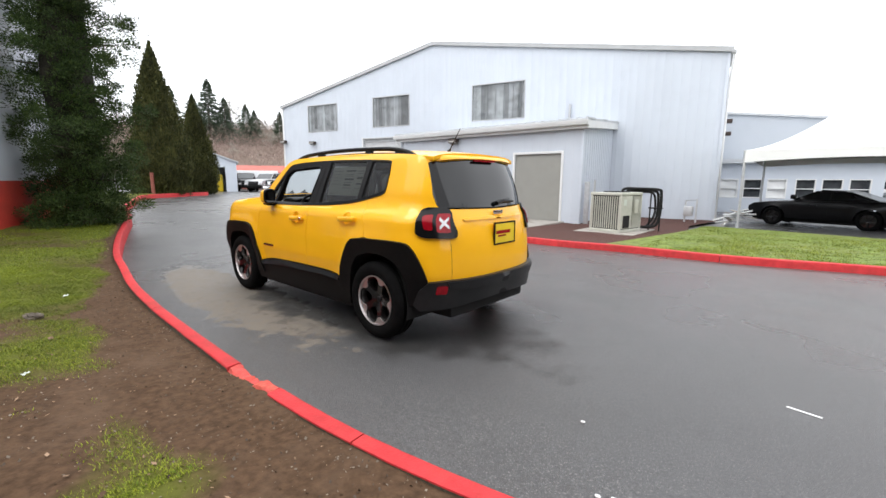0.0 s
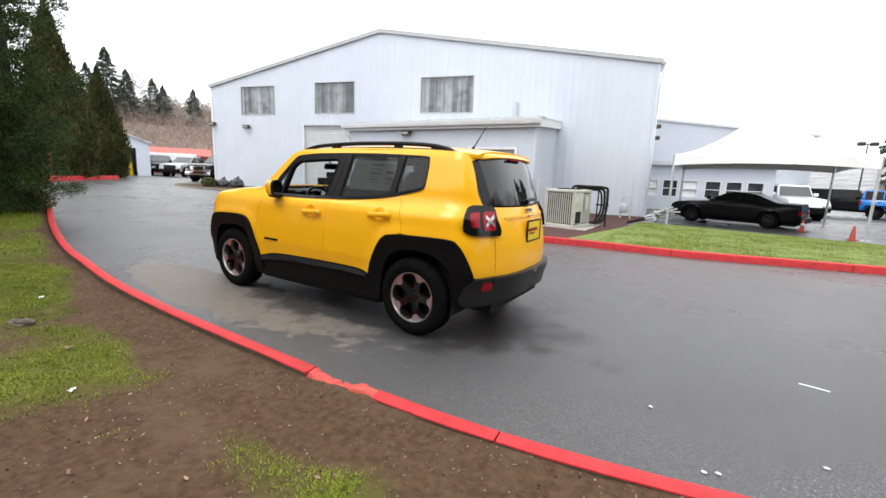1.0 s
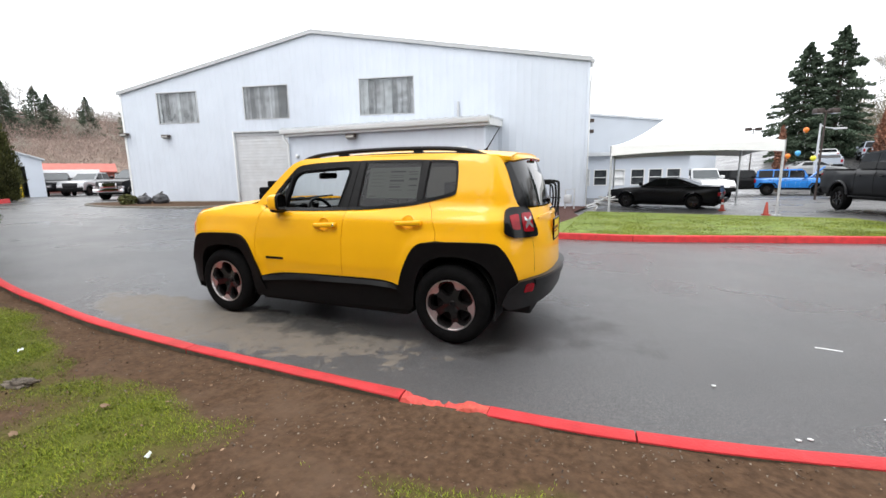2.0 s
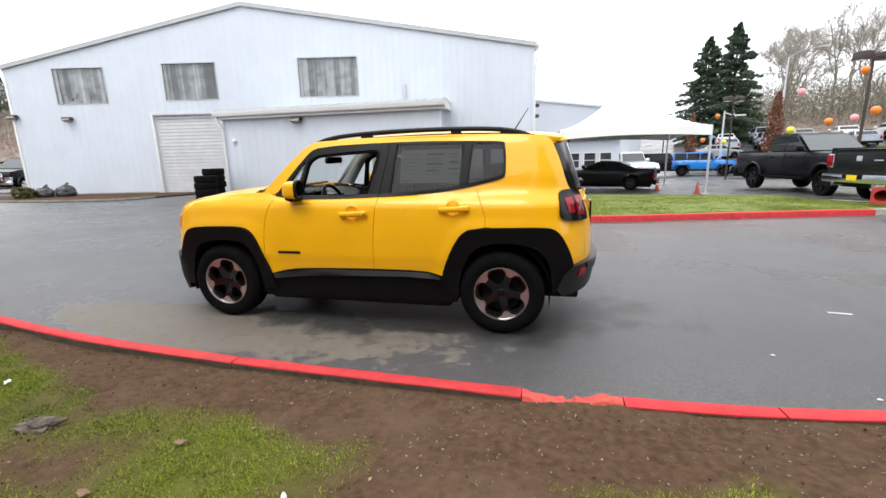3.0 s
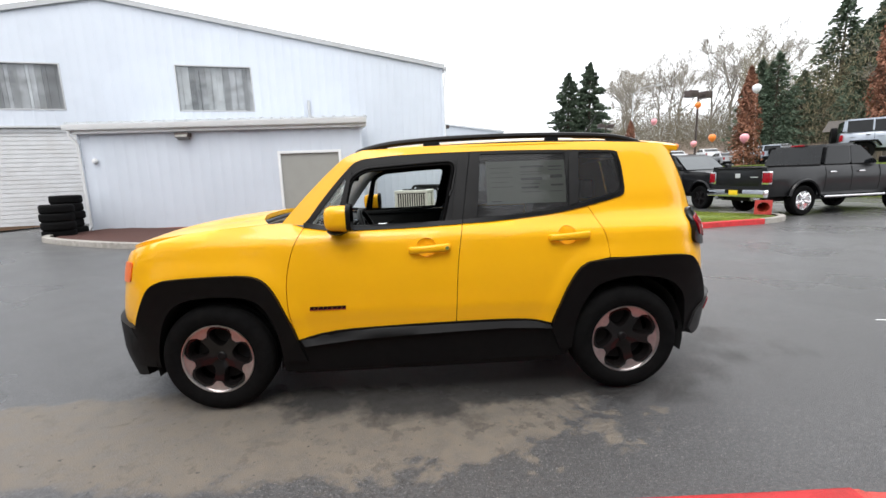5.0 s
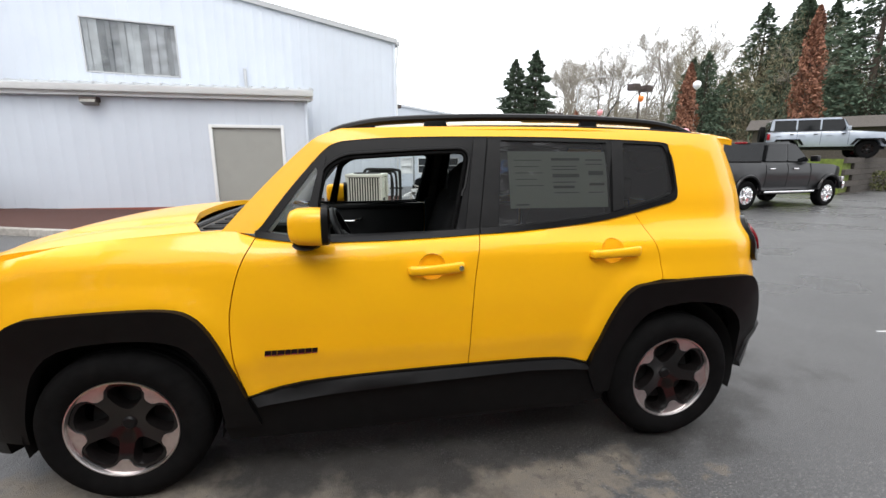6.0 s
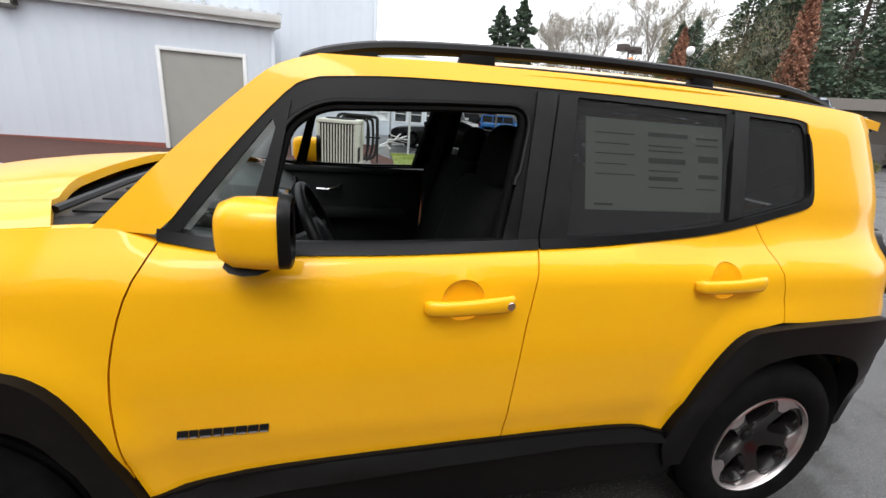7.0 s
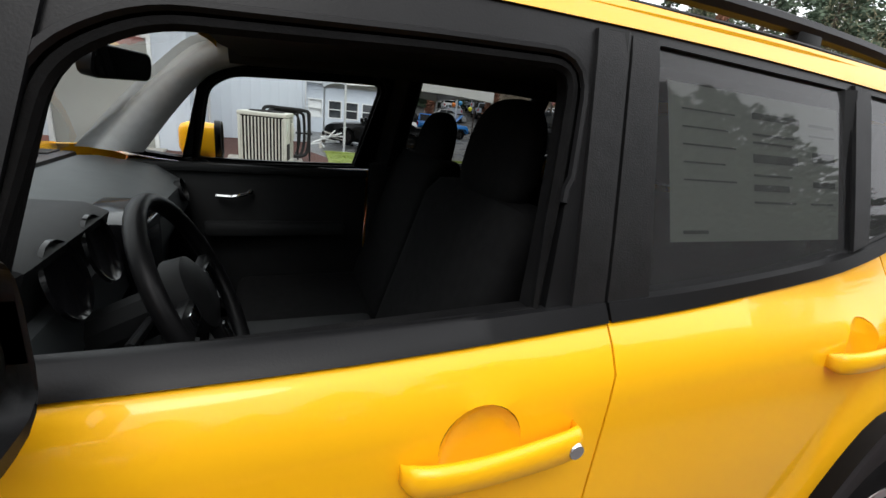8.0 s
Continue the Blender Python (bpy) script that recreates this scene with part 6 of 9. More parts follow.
# ---- cabin ----
def seat(y, x, head):
    ob = part("front_seat", B(x - 0.42, x + 0.12, y - 0.25, y + 0.25, 0.5, 0.68, 0.06, 3), M_CLOTH, suv, "black cloth front seat")
    bm = bmesh.new()
    prism(bm, [(0.05, 0.6), (0.2, 0.6), (0.37, 1.2), (0.35, 1.24), (0.28, 1.24), (0.24, 1.2)], y - 0.24, y + 0.24, "y", 0.05, 3)
    part("backrest", bm, M_CLOTH, ob, "", 40, Matrix.Translation((x - 0.02, 0, 0)))
    bm = bmesh.new()
    bmesh.ops.create_icosphere(bm, subdivisions=4, radius=1.0)
    for v in bm.verts:
        a, b, c = (math.copysign(abs(q) ** 0.72, q) for q in v.co)
        v.co = (0.335 + 0.05 * a + 0.02 * c, y + (0.135 - 0.02 * c) * b, head + 0.12 * c)
    part("headrest", bm, M_CLOTH, ob, "", 40, Matrix.Translation((x - 0.02, 0, 0)))
    for d in (-0.06, 0.06):
        part("headrest_post", tube(bmesh.new(), [(x + 0.29, y + d, 1.2), (x + 0.31, y + d, 1.3)], 0.007), M_CHROME, ob)


seat(-0.37, -0.05, 1.325)
seat(0.37, 0.07, 1.285)
bench = part("rear_seat", B(0.6, 1.0, -0.62, 0.62, 0.55, 0.72, 0.06, 3), M_CLOTH, suv, "black cloth rear bench")
bm = bmesh.new()
prism(bm, [(0.92, 0.62), (1.05, 0.62), (1.18, 1.2), (1.08, 1.22)], -0.62, 0.62, "y", 0.05, 3)
part("backrest", bm, M_CLOTH, bench)
for y in (-0.4, 0.4):
    part("headrest", B(1.1, 1.19, y - 0.12, y + 0.12, 1.23, 1.36, 0.03, 3), M_CLOTH, bench)
part("cabin_floor", B(-1.0, 1.0, -0.72, 0.72, 0.4, 0.43), M_CLOTH, suv)
# headliner, trim of pillars
hl = [(-0.36, 0.0), (-0.35, 0.3), (-0.3, 0.5), (0.0, 0.53), (0.8, 0.53), (1.4, 0.5), (1.6, 0.0)]
hl_all = hl + [(x, -y) for x, y in hl[::-1][1:-1]]
part("headliner", sheet_of(hl_all, lambda a, b, o: roof_top(a, b, o - 0.075), 0.0, 0.1), M_DARKLINER, suv, "dark fabric headliner", 60)
for sgn in (-1, 1):
    # a moulded trim that lines the whole windscreen pillar, rounded towards the cabin
    outer = [p for p in SCREEN] + [(-0.2, 1.6)]
    inner = [(-0.66, 1.142), (-0.54, 1.3), (-0.455, 1.4), (-0.395, 1.455), (-0.3, 1.49), (-0.16, 1.505)]
    bm = bmesh.new()
    rows = []
    for i in range(17):
        t = i / 16
        p0 = spline(outer, 8)
        p1 = spline(inner, 8)
        a, b = Vector(p0[int(t * (len(p0) - 1))]), Vector(p1[int(t * (len(p1) - 1))])
        rows.append([bm.verts.new(skin(*a.lerp(b, v / 6), -0.035 - 0.05 * math.sin(math.pi * clamp(v / 6, 0.12, 1)) ** 0.6 - (0.03 if v == 0 else 0.0), sgn)) for v in range(7)])
    for r0, r1 in zip(rows, rows[1:]):
        for k in range(6):
            bm.faces.new((r0[k], r0[k + 1], r1[k + 1], r1[k]))
    part("pillar_trim", bm, M_GREYTRIM, suv, "pale grey windscreen pillar trim", 70)
    part("roof_side_trim", tube(bmesh.new(), [(-0.34, sgn * 0.56, 1.525), (0.2, sgn * 0.555, 1.545), (0.8, sgn * 0.555, 1.545), (1.3, sgn * 0.55, 1.53)], 0.035, 8), M_DARKLINER, suv)
    part("centre_pillar_trim", B(0.2, 0.36, sgn * 0.66, sgn * 0.72, 0.5, 1.16, 0.02), M_DASH, suv)
    bm = tube(bmesh.new(), [(0.27, sgn * 0.71, 1.13), (0.3, sgn * 0.63, 1.4), (0.32, sgn * 0.585, 1.54)], 0.045, 8)
    part("centre_pillar_trim", bm, M_DASH, suv)
    bm = tube(bmesh.new(), [(0.96, sgn * 0.7, 1.18), (0.97, sgn * 0.6, 1.53)], 0.035, 8)
    part("rear_pillar_trim", bm, M_DASH, suv)
    # inner door cards
    for x0, x1, nm in ((-0.72, 0.2, "front_door_card"), (0.28, 1.0, "rear_door_card")):
        dc = part(nm, B(x0, x1, sgn * 0.735, sgn * 0.775, 0.46, 1.08, 0.015), M_DASH, suv, "dark moulded inner door panel")
        part("armrest", B(x0 + 0.25, x1 - 0.1, sgn * 0.67, sgn * 0.734, 0.82, 0.88, 0.02), M_DASH, dc)
        part("sill_cap", B(x0, x1, sgn * 0.715, sgn * 0.755, 1.08, 1.115, 0.012), M_DASH, dc)
        if x0 < 0:
            part("inner_handle", tube(bmesh.new(), [(-0.42, sgn * 0.715, 0.985), (-0.36, sgn * 0.7, 0.985), (-0.3, sgn * 0.712, 0.995), (-0.285, sgn * 0.72, 1.01)], 0.009, 8), M_CHROME, dc, "small chrome pull handle")

# dashboard with its hooded dials, centre stack and vents
bm = bmesh.new()
prism(bm, [(-1.02, 1.08), (-0.98, 1.115), (-0.8, 1.125), (-0.62, 1.1), (-0.53, 1.04), (-0.52, 0.95), (-0.6, 0.8), (-0.62, 0.6), (-1.0, 0.6)], -0.735, 0.735, "y", 0.02, 2)
dash = part("dashboard", bm, M_DASHLIT, suv, "dark moulded dashboard")
bm = bmesh.new()
prism(bm, [(-0.78, 1.12), (-0.7, 1.165), (-0.56, 1.16), (-0.52, 1.14), (-0.55, 1.03), (-0.7, 1.02)], -0.56, -0.18, "y", 0.03, 3)
part("dial_hood", bm, M_DASH, dash)
for y in (-0.45, -0.29):
    bm = bmesh.new()
    lathe(bm, [(0.0, 0.0), (0.055, 0.0), (0.065, 0.006), (0.068, 0.0)], 20, "z")
    part("dial", bm, M_GLOSSBLACK, dash, "", 40, pose(-0.515, y, 1.09, 0, 75, 0))
part("dash_centre", B(-0.66, -0.5, -0.14, 0.14, 0.66, 1.1, 0.03), M_GLOSSBLACK, dash)
part("screen_panel", B(-0.502, -0.494, -0.09, 0.09, 0.97, 1.07, 0.004), M_PANE, dash)
for y in (-0.62, 0.62):
    bm = bmesh.new()
    lathe(bm, [(0.0, -0.01), (0.03, -0.01), (0.042, 0.0), (0.045, 0.02)], 16, "z")
    part("air_vent", bm, M_SATIN, dash, "", 40, pose(-0.535, y, 1.02, 0, 75, 0))
part("console", B(-0.55, 0.1, -0.11, 0.11, 0.45, 0.72, 0.03), M_DASH, suv, "dark centre console")
part("gear_lever", tube(bmesh.new(), [(-0.4, 0, 0.7), (-0.38, 0, 0.82), (-0.37, 0, 0.86)], [0.012, 0.012, 0.028], 10), M_SATIN, suv)

# steering wheel
SW = pose(-0.35, -0.36, 1.02, 0, 66, 0)
bm = tube(bmesh.new(), [(0.19 * math.cos(2 * math.pi * k / 36), 0.19 * math.sin(2 * math.pi * k / 36), 0) for k in range(36)], 0.017, 10, True)
sw = part("steering_wheel", bm, M_SATIN, suv, "black three-spoke steering wheel", 60, SW)
bm = bmesh.new()
lathe(bm, [(0.0, 0.02), (0.05, 0.018), (0.075, 0.005), (0.08, -0.03)], 24, "z")
part("airbag_boss", bm, M_DASH, sw)
for a in (0, 180, 270):
    bm = B(0.06, 0.18, -0.022, 0.022, -0.016, 0.006, 0.006)
    sp = part("spoke", bm, M_SATIN, sw, "", 40, Matrix.Rotation(radians(a + 90), 4, "Z"))
    part("spoke_trim", B(0.08, 0.13, -0.012, 0.012, 0.006, 0.012, 0.002), M_CHROME, sw, "", 40, Matrix.Rotation(radians(a + 90), 4, "Z"))
part("column", tube(bmesh.new(), [(-0.37, -0.36, 1.01), (-0.62, -0.37, 0.9)], 0.045, 10), M_DASH, suv)
part("column_stalk", tube(bmesh.new(), [(-0.42, -0.4, 0.99), (-0.42, -0.54, 1.01)], 0.009, 8), M_SATIN, suv)

# inside mirror
bm = bmesh.new()
ring = rounded([(-0.12, -0.035), (0.12, -0.03), (0.115, 0.035), (-0.115, 0.035)], 0.03, 4)
prism(bm, ring, -0.012, 0.018, "x", 0.005)
im = part("inside_mirror", bm, M_SATIN, suv, "black inside mirror on a thin arm", 40, pose(-0.53, 0.0, 1.43, 0, 8, -14))
bm = bmesh.new()
bm.faces.new([bm.verts.new((0.0192, a * 0.93, b * 0.88)) for a, b in ring])
part("mirror_glass", bm, M_MIRROR, im, "", 40)
part("mirror_arm", tube(bmesh.new(), [(-0.54, 0.0, 1.44), (-0.6, 0.0, 1.49)], 0.009), M_SATIN, suv)
# sticker inside the rear door glass
stk = [(0.425, 1.226), (0.93, 1.226), (0.945, 1.494), (0.43, 1.494)]
st = part("window_sheet", sheet_of(stk, on_skin(-0.02, -1), 0.0, 0.06), M_PAPER, suv, "large printed price sheet behind the glass", 60)
for x0, x1, z, h in ((0.65, 0.8, 1.45, 0.012), (0.65, 0.79, 1.37, 0.016), (0.65, 0.76, 1.318, 0.012), (0.65, 0.78, 1.42, 0.004), (0.65, 0.78, 1.405, 0.004), (0.65, 0.77, 1.345, 0.004), (0.65, 0.78, 1.295, 0.004), (0.83, 0.92, 1.45, 0.006), (0.83, 0.92, 1.43, 0.004), (0.84, 0.92, 1.38, 0.02), (0.84, 0.92, 1.33, 0.012), (0.83, 0.91, 1.295, 0.004), (0.455, 0.52, 1.24, 0.006), (0.46, 0.6, 1.45, 0.003), (0.46, 0.58, 1.42, 0.003), (0.46, 0.6, 1.39, 0.003), (0.46, 0.57, 1.36, 0.003), (0.46, 0.6, 1.33, 0.003)):
    part("print_bar", sheet_of([(x0, z), (x1, z), (x1, z + h), (x0, z + h)], on_skin(-0.018, -1), 0.0, 0.08), M_PRINT, st, "", 60)


# ---- things round the workshop ----
M_BEIGE = material("beige_sheet_metal", (0.5, 0.5, 0.44), 0.5, var=0.06, scale=5, dirt=(0.3, 0.29, 0.24), dirt_scale=3, dirt_amount=0.4)
M_ORANGE = material("orange_cone_plastic", (0.36, 0.05, 0.026), 0.5, var=0.1, scale=8)
M_RED = material("red_plastic", (0.5, 0.06, 0.055), 0.5, var=0.15, scale=8)


def gz(x, y):
    return ground_z(x, y)


def air_conditioner():
    x0, x1, y0, y1, z0 = -0.68, 0.24, 8.45, 9.5, gz(0, 9) + 0.1
    cxy = Vector(((x0 + x1) / 2, (y0 + y1) / 2, 0))
    turn = Matrix.Translation(cxy) @ Matrix.Rotation(radians(-11), 4, "Z") @ Matrix.Translation(-cxy)
    ob = thing("air_conditioner", "beige outdoor air conditioning unit with louvred sides", "air conditioner", m=turn)
    part("casing", B(x0 + 0.03, x1 - 0.03, y0 + 0.03, y1 - 0.03, z0 + 0.02, z0 + 1.0, 0.01), M_GAP, ob)
    part("base", B(x0, x1, y0, y1, z0, z0 + 0.08, 0.01), M_BEIGE, ob)
    part("top", B(x0 - 0.01, x1 + 0.01, y0 - 0.01, y1 + 0.01, z0 + 0.98, z0 + 1.06, 0.02), M_BEIGE, ob)
    for cx in (x0, x1 - 0.05):
        for cy in (y0, y1 - 0.05):
            part("post", B(cx, cx + 0.05, cy, cy + 0.05, z0 + 0.08, z0 + 0.98, 0.006), M_BEIGE, ob)
    k = 13
    for i in range(k):
        x = x0 + 0.07 + (x1 - x0 - 0.14) * i / (k - 1)
        part("louvre", B(x - 0.013, x + 0.013, y0 + 0.005, y0 + 0.028, z0 + 0.1, z0 + 0.96), M_BEIGE, ob, "", None)
    part("service_panel", B(x1 - 0.028, x1, y0 + 0.05, y0 + 0.55, z0 + 0.1, z0 + 0.97, 0.006), M_BEIGE, ob)
    part("valve_box", B(x1, x1 + 0.02, y0 + 0.12, y0 + 0.42, z0 + 0.12, z0 + 0.45, 0.01), M_GAP, ob)
    part("control_box", B(x1, x1 + 0.05, y0 + 0.6, y0 + 0.78, z0 + 0.5, z0 + 0.86, 0.01), M_BEIGE, ob)
    part("label_plate", B(x1, x1 + 0.006, y0 + 0.12, y0 + 0.26, z0 + 0.72, z0 + 0.88), M_PAPER, ob)
    fan = bmesh.new()
    lathe(fan, [(0.0, z0 + 1.065), (0.3, z0 + 1.065), (0.34, z0 + 1.085), (0.36, z0 + 1.06)], 28, "z", (cxy.x, cxy.y, 0))
    part("fan_guard", fan, M_GAP, ob)
    for i in range(8):
        y = y0 + 0.6 + 0.05 * i
        part("louvre", B(x1 - 0.028, x1 - 0.004, y, y + 0.026, z0 + 0.1, z0 + 0.96), M_BEIGE, ob, "", None)
    pad = B(-1.05, 0.55, 8.15, 10.0, z0 - 0.35, z0, 0.01)
    tagged(part("equipment_pad", pad, M_CONCRETE, None), "pale concrete slab under the air conditioner", "slab", "", "structure")
    pipes = thing("refrigerant_pipes", "black insulated pipes bending from the unit to the wall", "pipe")
    z = z0
    for off, rad in ((0.0, 0.04), (0.1, 0.035), (0.2, 0.03)):
        part("pipe", tube(bmesh.new(), spline([(-0.3 + off, 9.55, z + 0.95), (-0.25 + off, 9.65, z + 1.14 - off * 0.5), (0.1, 9.75 + off, z + 1.15 - off * 0.5), (0.62 - off, 9.8 + off, z + 1.13 - off * 0.5), (0.7 - off, 9.82 + off, z + 1.0 - off), (0.7 - off, 9.8 + off, z + 0.4), (0.6 - off, 9.7, z + 0.12), (0.3, 9.45, z + 0.1)], 4), rad, 8), M_GAP, pipes)
    for x in (0.45, 0.72):
        part("stand", tube(bmesh.new(), [(x, 9.75, z - 0.05), (x, 9.78, z + 1.1)], 0.022, 6), M_GAP, pipes)
    part("stand", tube(bmesh.new(), [(0.4, 9.77, z + 0.62), (0.78, 9.77, z + 0.62)], 0.022, 6), M_GAP, pipes)
    box2 = thing("meter_box", "grey electrical conduit and box on the annex corner", "electrical box")
    c = Vector((-1.76, 10.5, 0))
    part("box", B(c.x, c.x + 0.14, c.y - 0.14, c.y - 0.02, -0.1, 1.35, 0.01), M_METALPOST, box2)
    part("conduit", tube(bmesh.new(), [(c.x + 0.3, c.y - 0.05, -0.1), (c.x + 0.3, c.y - 0.05, 1.4)], 0.035), M_METALPOST, box2)
    gm = thing("gas_meter", "grey gas meter with pipework beside the white wall", "gas meter")
    part("body", B(0.35, 0.65, 14.0, 14.2, 0.15, 0.5, 0.05), M_METALPOST, gm)
    part("pipe", tube(bmesh.new(), [(0.4, 14.1, -0.15), (0.4, 14.1, 0.7), (0.75, 14.1, 0.75), (0.75, 14.1, -0.15)], 0.03), M_METALPOST, gm)


air_conditioner()


def spare_tyre_stack(x, y, n, seed):
    rng = random.Random(seed)
    z = gz(x, y)
    for i in range(n):
        bm = bmesh.new()
        lathe(bm, [(0.2, 0.02), (0.24, 0.0), (0.33, 0.0), (0.36, 0.03), (0.37, 0.05), (0.365, 0.08), (0.37, 0.1), (0.365, 0.13), (0.37, 0.16), (0.36, 0.2), (0.33, 0.225), (0.24, 0.225), (0.2, 0.205), (0.2, 0.02)], 28, "z")
        ob = part("spare_tyre", bm, M_RUBBER, None, "", 40, Matrix.Translation((x + rng.uniform(-0.03, 0.03), y + rng.uniform(-0.03, 0.03), z + i * 0.224)))
        tagged(ob, "worn black tyre in a stack beside the annex", "tyre", "stacked tyres")


spare_tyre_stack(-9.75, 8.45, 4, 1)
spare_tyre_stack(-10.1, 9.25, 5, 2)


def marquee():
    ob = thing("marquee", "white peaked canvas marquee on steel legs", "tent")
    x0, x1, y0, y1 = 2.1, 7.3, 13.3, 19.0
    ze, zp = 2.33, 4.15
    cx, cy = (x0 + x1) / 2, (y0 + y1) / 2
    for x in (x0, x1):
        for y in (y0, y1):
            g = gz(x, y)
            leg = part("leg", tube(bmesh.new(), [(x, y, g), (x, y, ze)], 0.04, 10), M_METALPOST, ob)
            part("foot_plate", B(x - 0.12, x + 0.12, y - 0.12, y + 0.12, g - 0.02, g + 0.02), M_METALPOST, leg)
    for a, b in (((x0, y0), (x1, y0)), ((x1, y0), (x1, y1)), ((x1, y1), (x0, y1)), ((x0, y1), (x0, y0))):
        part("rail", tube(bmesh.new(), [(*a, ze - 0.05), (*b, ze - 0.05)], 0.03, 8), M_METALPOST, ob)
    bm = bmesh.new()
    n = 24
    grid = []
    for i in range(n + 1):
        row = []
        for j in range(n + 1):
            u, v = -1 + 2 * i / n, -1 + 2 * j / n
            d = max(abs(u), abs(v))
            z = ze + (zp - ze) * (1 - d) ** 1.55
            row.append(bm.verts.new((cx + u * (x1 - x0 + 0.1) / 2, cy + v * (y1 - y0 + 0.1) / 2, z)))
        grid.append(row)
    for i in range(n):
        for j in range(n):
            bm.faces.new((grid[i][j], grid[i + 1][j], grid[i + 1][j + 1], grid[i][j + 1]))
    part("canopy", bm, M_TENT, ob, "", 30)
    for a, b in (((x0, y0), (x1, y0)), ((x1, y0), (x1, y1)), ((x1, y1), (x0, y1)), ((x0, y1), (x0, y0))):
        bm = bmesh.new()
        k = 20
        lo, hi = [], []
        for i in range(k + 1):
            t = i / k
            x, y = a[0] + (b[0] - a[0]) * t, a[1] + (b[1] - a[1]) * t
            ox, oy = (0.05 if x > cx else -0.05) * (abs(b[0] - a[0]) < 0.1), (0.05 if y > cy else -0.05) * (abs(b[1] - a[1]) < 0.1)
            sag = 0.1 * (2 * t - 1) ** 2
            lo.append(bm.verts.new((x + ox, y + oy, ze - 0.26 - sag)))
            hi.append(bm.verts.new((x + ox, y + oy, ze + 0.002)))
        for i in range(k):
            bm.faces.new((lo[i], lo[i + 1], hi[i + 1], hi[i]))
        part("valance", bm, M_TENT, ob, "", 60)


marquee()


def cone(x, y, lying=False, striped=True):
    g = gz(x, y)
    m = Matrix.Translation((x, y, g)) if not lying else Matrix.Translation((x, y, g + 0.34)) @ Matrix.Rotation(radians(-33), 4, "Z") @ Matrix.Rotation(radians(-84), 4, "X")
    ob = thing("traffic_cone", "toppled red-orange traffic cone lying on the kerb" if lying else "orange traffic cone standing on the asphalt", "traffic cone", "", "", m)
    s = 1.0 if lying else 0.55
    bm = bmesh.new()
    rim = [(math.copysign(min(1, abs(math.cos(a)) * 1.42), math.cos(a)) * 0.19 * s, math.copysign(min(1, abs(math.sin(a)) * 1.42), math.sin(a)) * 0.19 * s, 0.14 * s * math.cos(a), 0.14 * s * math.sin(a)) for a in [2 * math.pi * i / 24 for i in range(24)]]
    rings = [[bm.verts.new((q[0], q[1], z)) for q in rim] for z in (0, 0.035)] + [[bm.verts.new((q[2], q[3], z)) for q in rim] for z in (0.035, 0)]
    for r0, r1 in zip(rings, rings[1:] + rings[:1]):
        for i in range(24):
            bm.faces.new((r0[i], r0[(i + 1) % 24], r1[(i + 1) % 24], r1[i]))
    bmesh.ops.recalc_face_normals(bm, faces=bm.faces)
    part("base", bm, M_RED if lying else M_ORANGE, ob)
    bm = bmesh.new()
    lathe(bm, [(0.15 * s, 0.035), (0.14 * s, 0.05), (0.03, 0.68 if lying else 0.42), (0.02, 0.7 if lying else 0.44)], 20, "z")
    part("body", bm, M_ORANGE, ob)
    if not striped:
        return
    bm = bmesh.new()
    lathe(bm, [(0.107 * s, 0.28), (0.08 * s, 0.42)] if lying else [(0.1 * s, 0.24), (0.08 * s, 0.32)], 20, "z")
    part("band", bm, M_TRIM, ob)


cone(7.0, 13.25, striped=False)
cone(6.1, 15.2)
cone(9.05, 7.6, True)


# ---- other vehicles ----
M_CARBLACK = material("black_car_paint", (0.005, 0.005, 0.006), 0.28, coat=0.12, var=0.1, scale=5, spec=0.2)
M_CARSLATE = material("dark_slate_car_paint", (0.008, 0.0085, 0.0095), 0.3, coat=0.2, var=0.1, scale=5, spec=0.25)
M_CARGREY = material("pale_grey_car_paint", (0.33, 0.37, 0.43), 0.3, coat=0.5, var=0.05, scale=5)
M_CARBLUE = material("bright_blue_car_paint", (0.01, 0.2, 0.62), 0.3, coat=0.5, var=0.05, scale=5)
M_CARRED = material("dark_red_car_paint", (0.35, 0.02, 0.02), 0.3, coat=0.5, var=0.05, scale=5)
M_CARWHITE = material("white_car_paint", (0.72, 0.73, 0.74), 0.3, coat=0.5, var=0.04, scale=5)
M_CARSILVER = material("silver_car_paint", (0.4, 0.41, 0.42), 0.3, metal=0.4, coat=0.5, var=0.05, scale=5)
M_DARKGLASS = material("dark_car_glass", (0.008, 0.009, 0.01), 0.05, spec=0.25, var=0.2, scale=4)
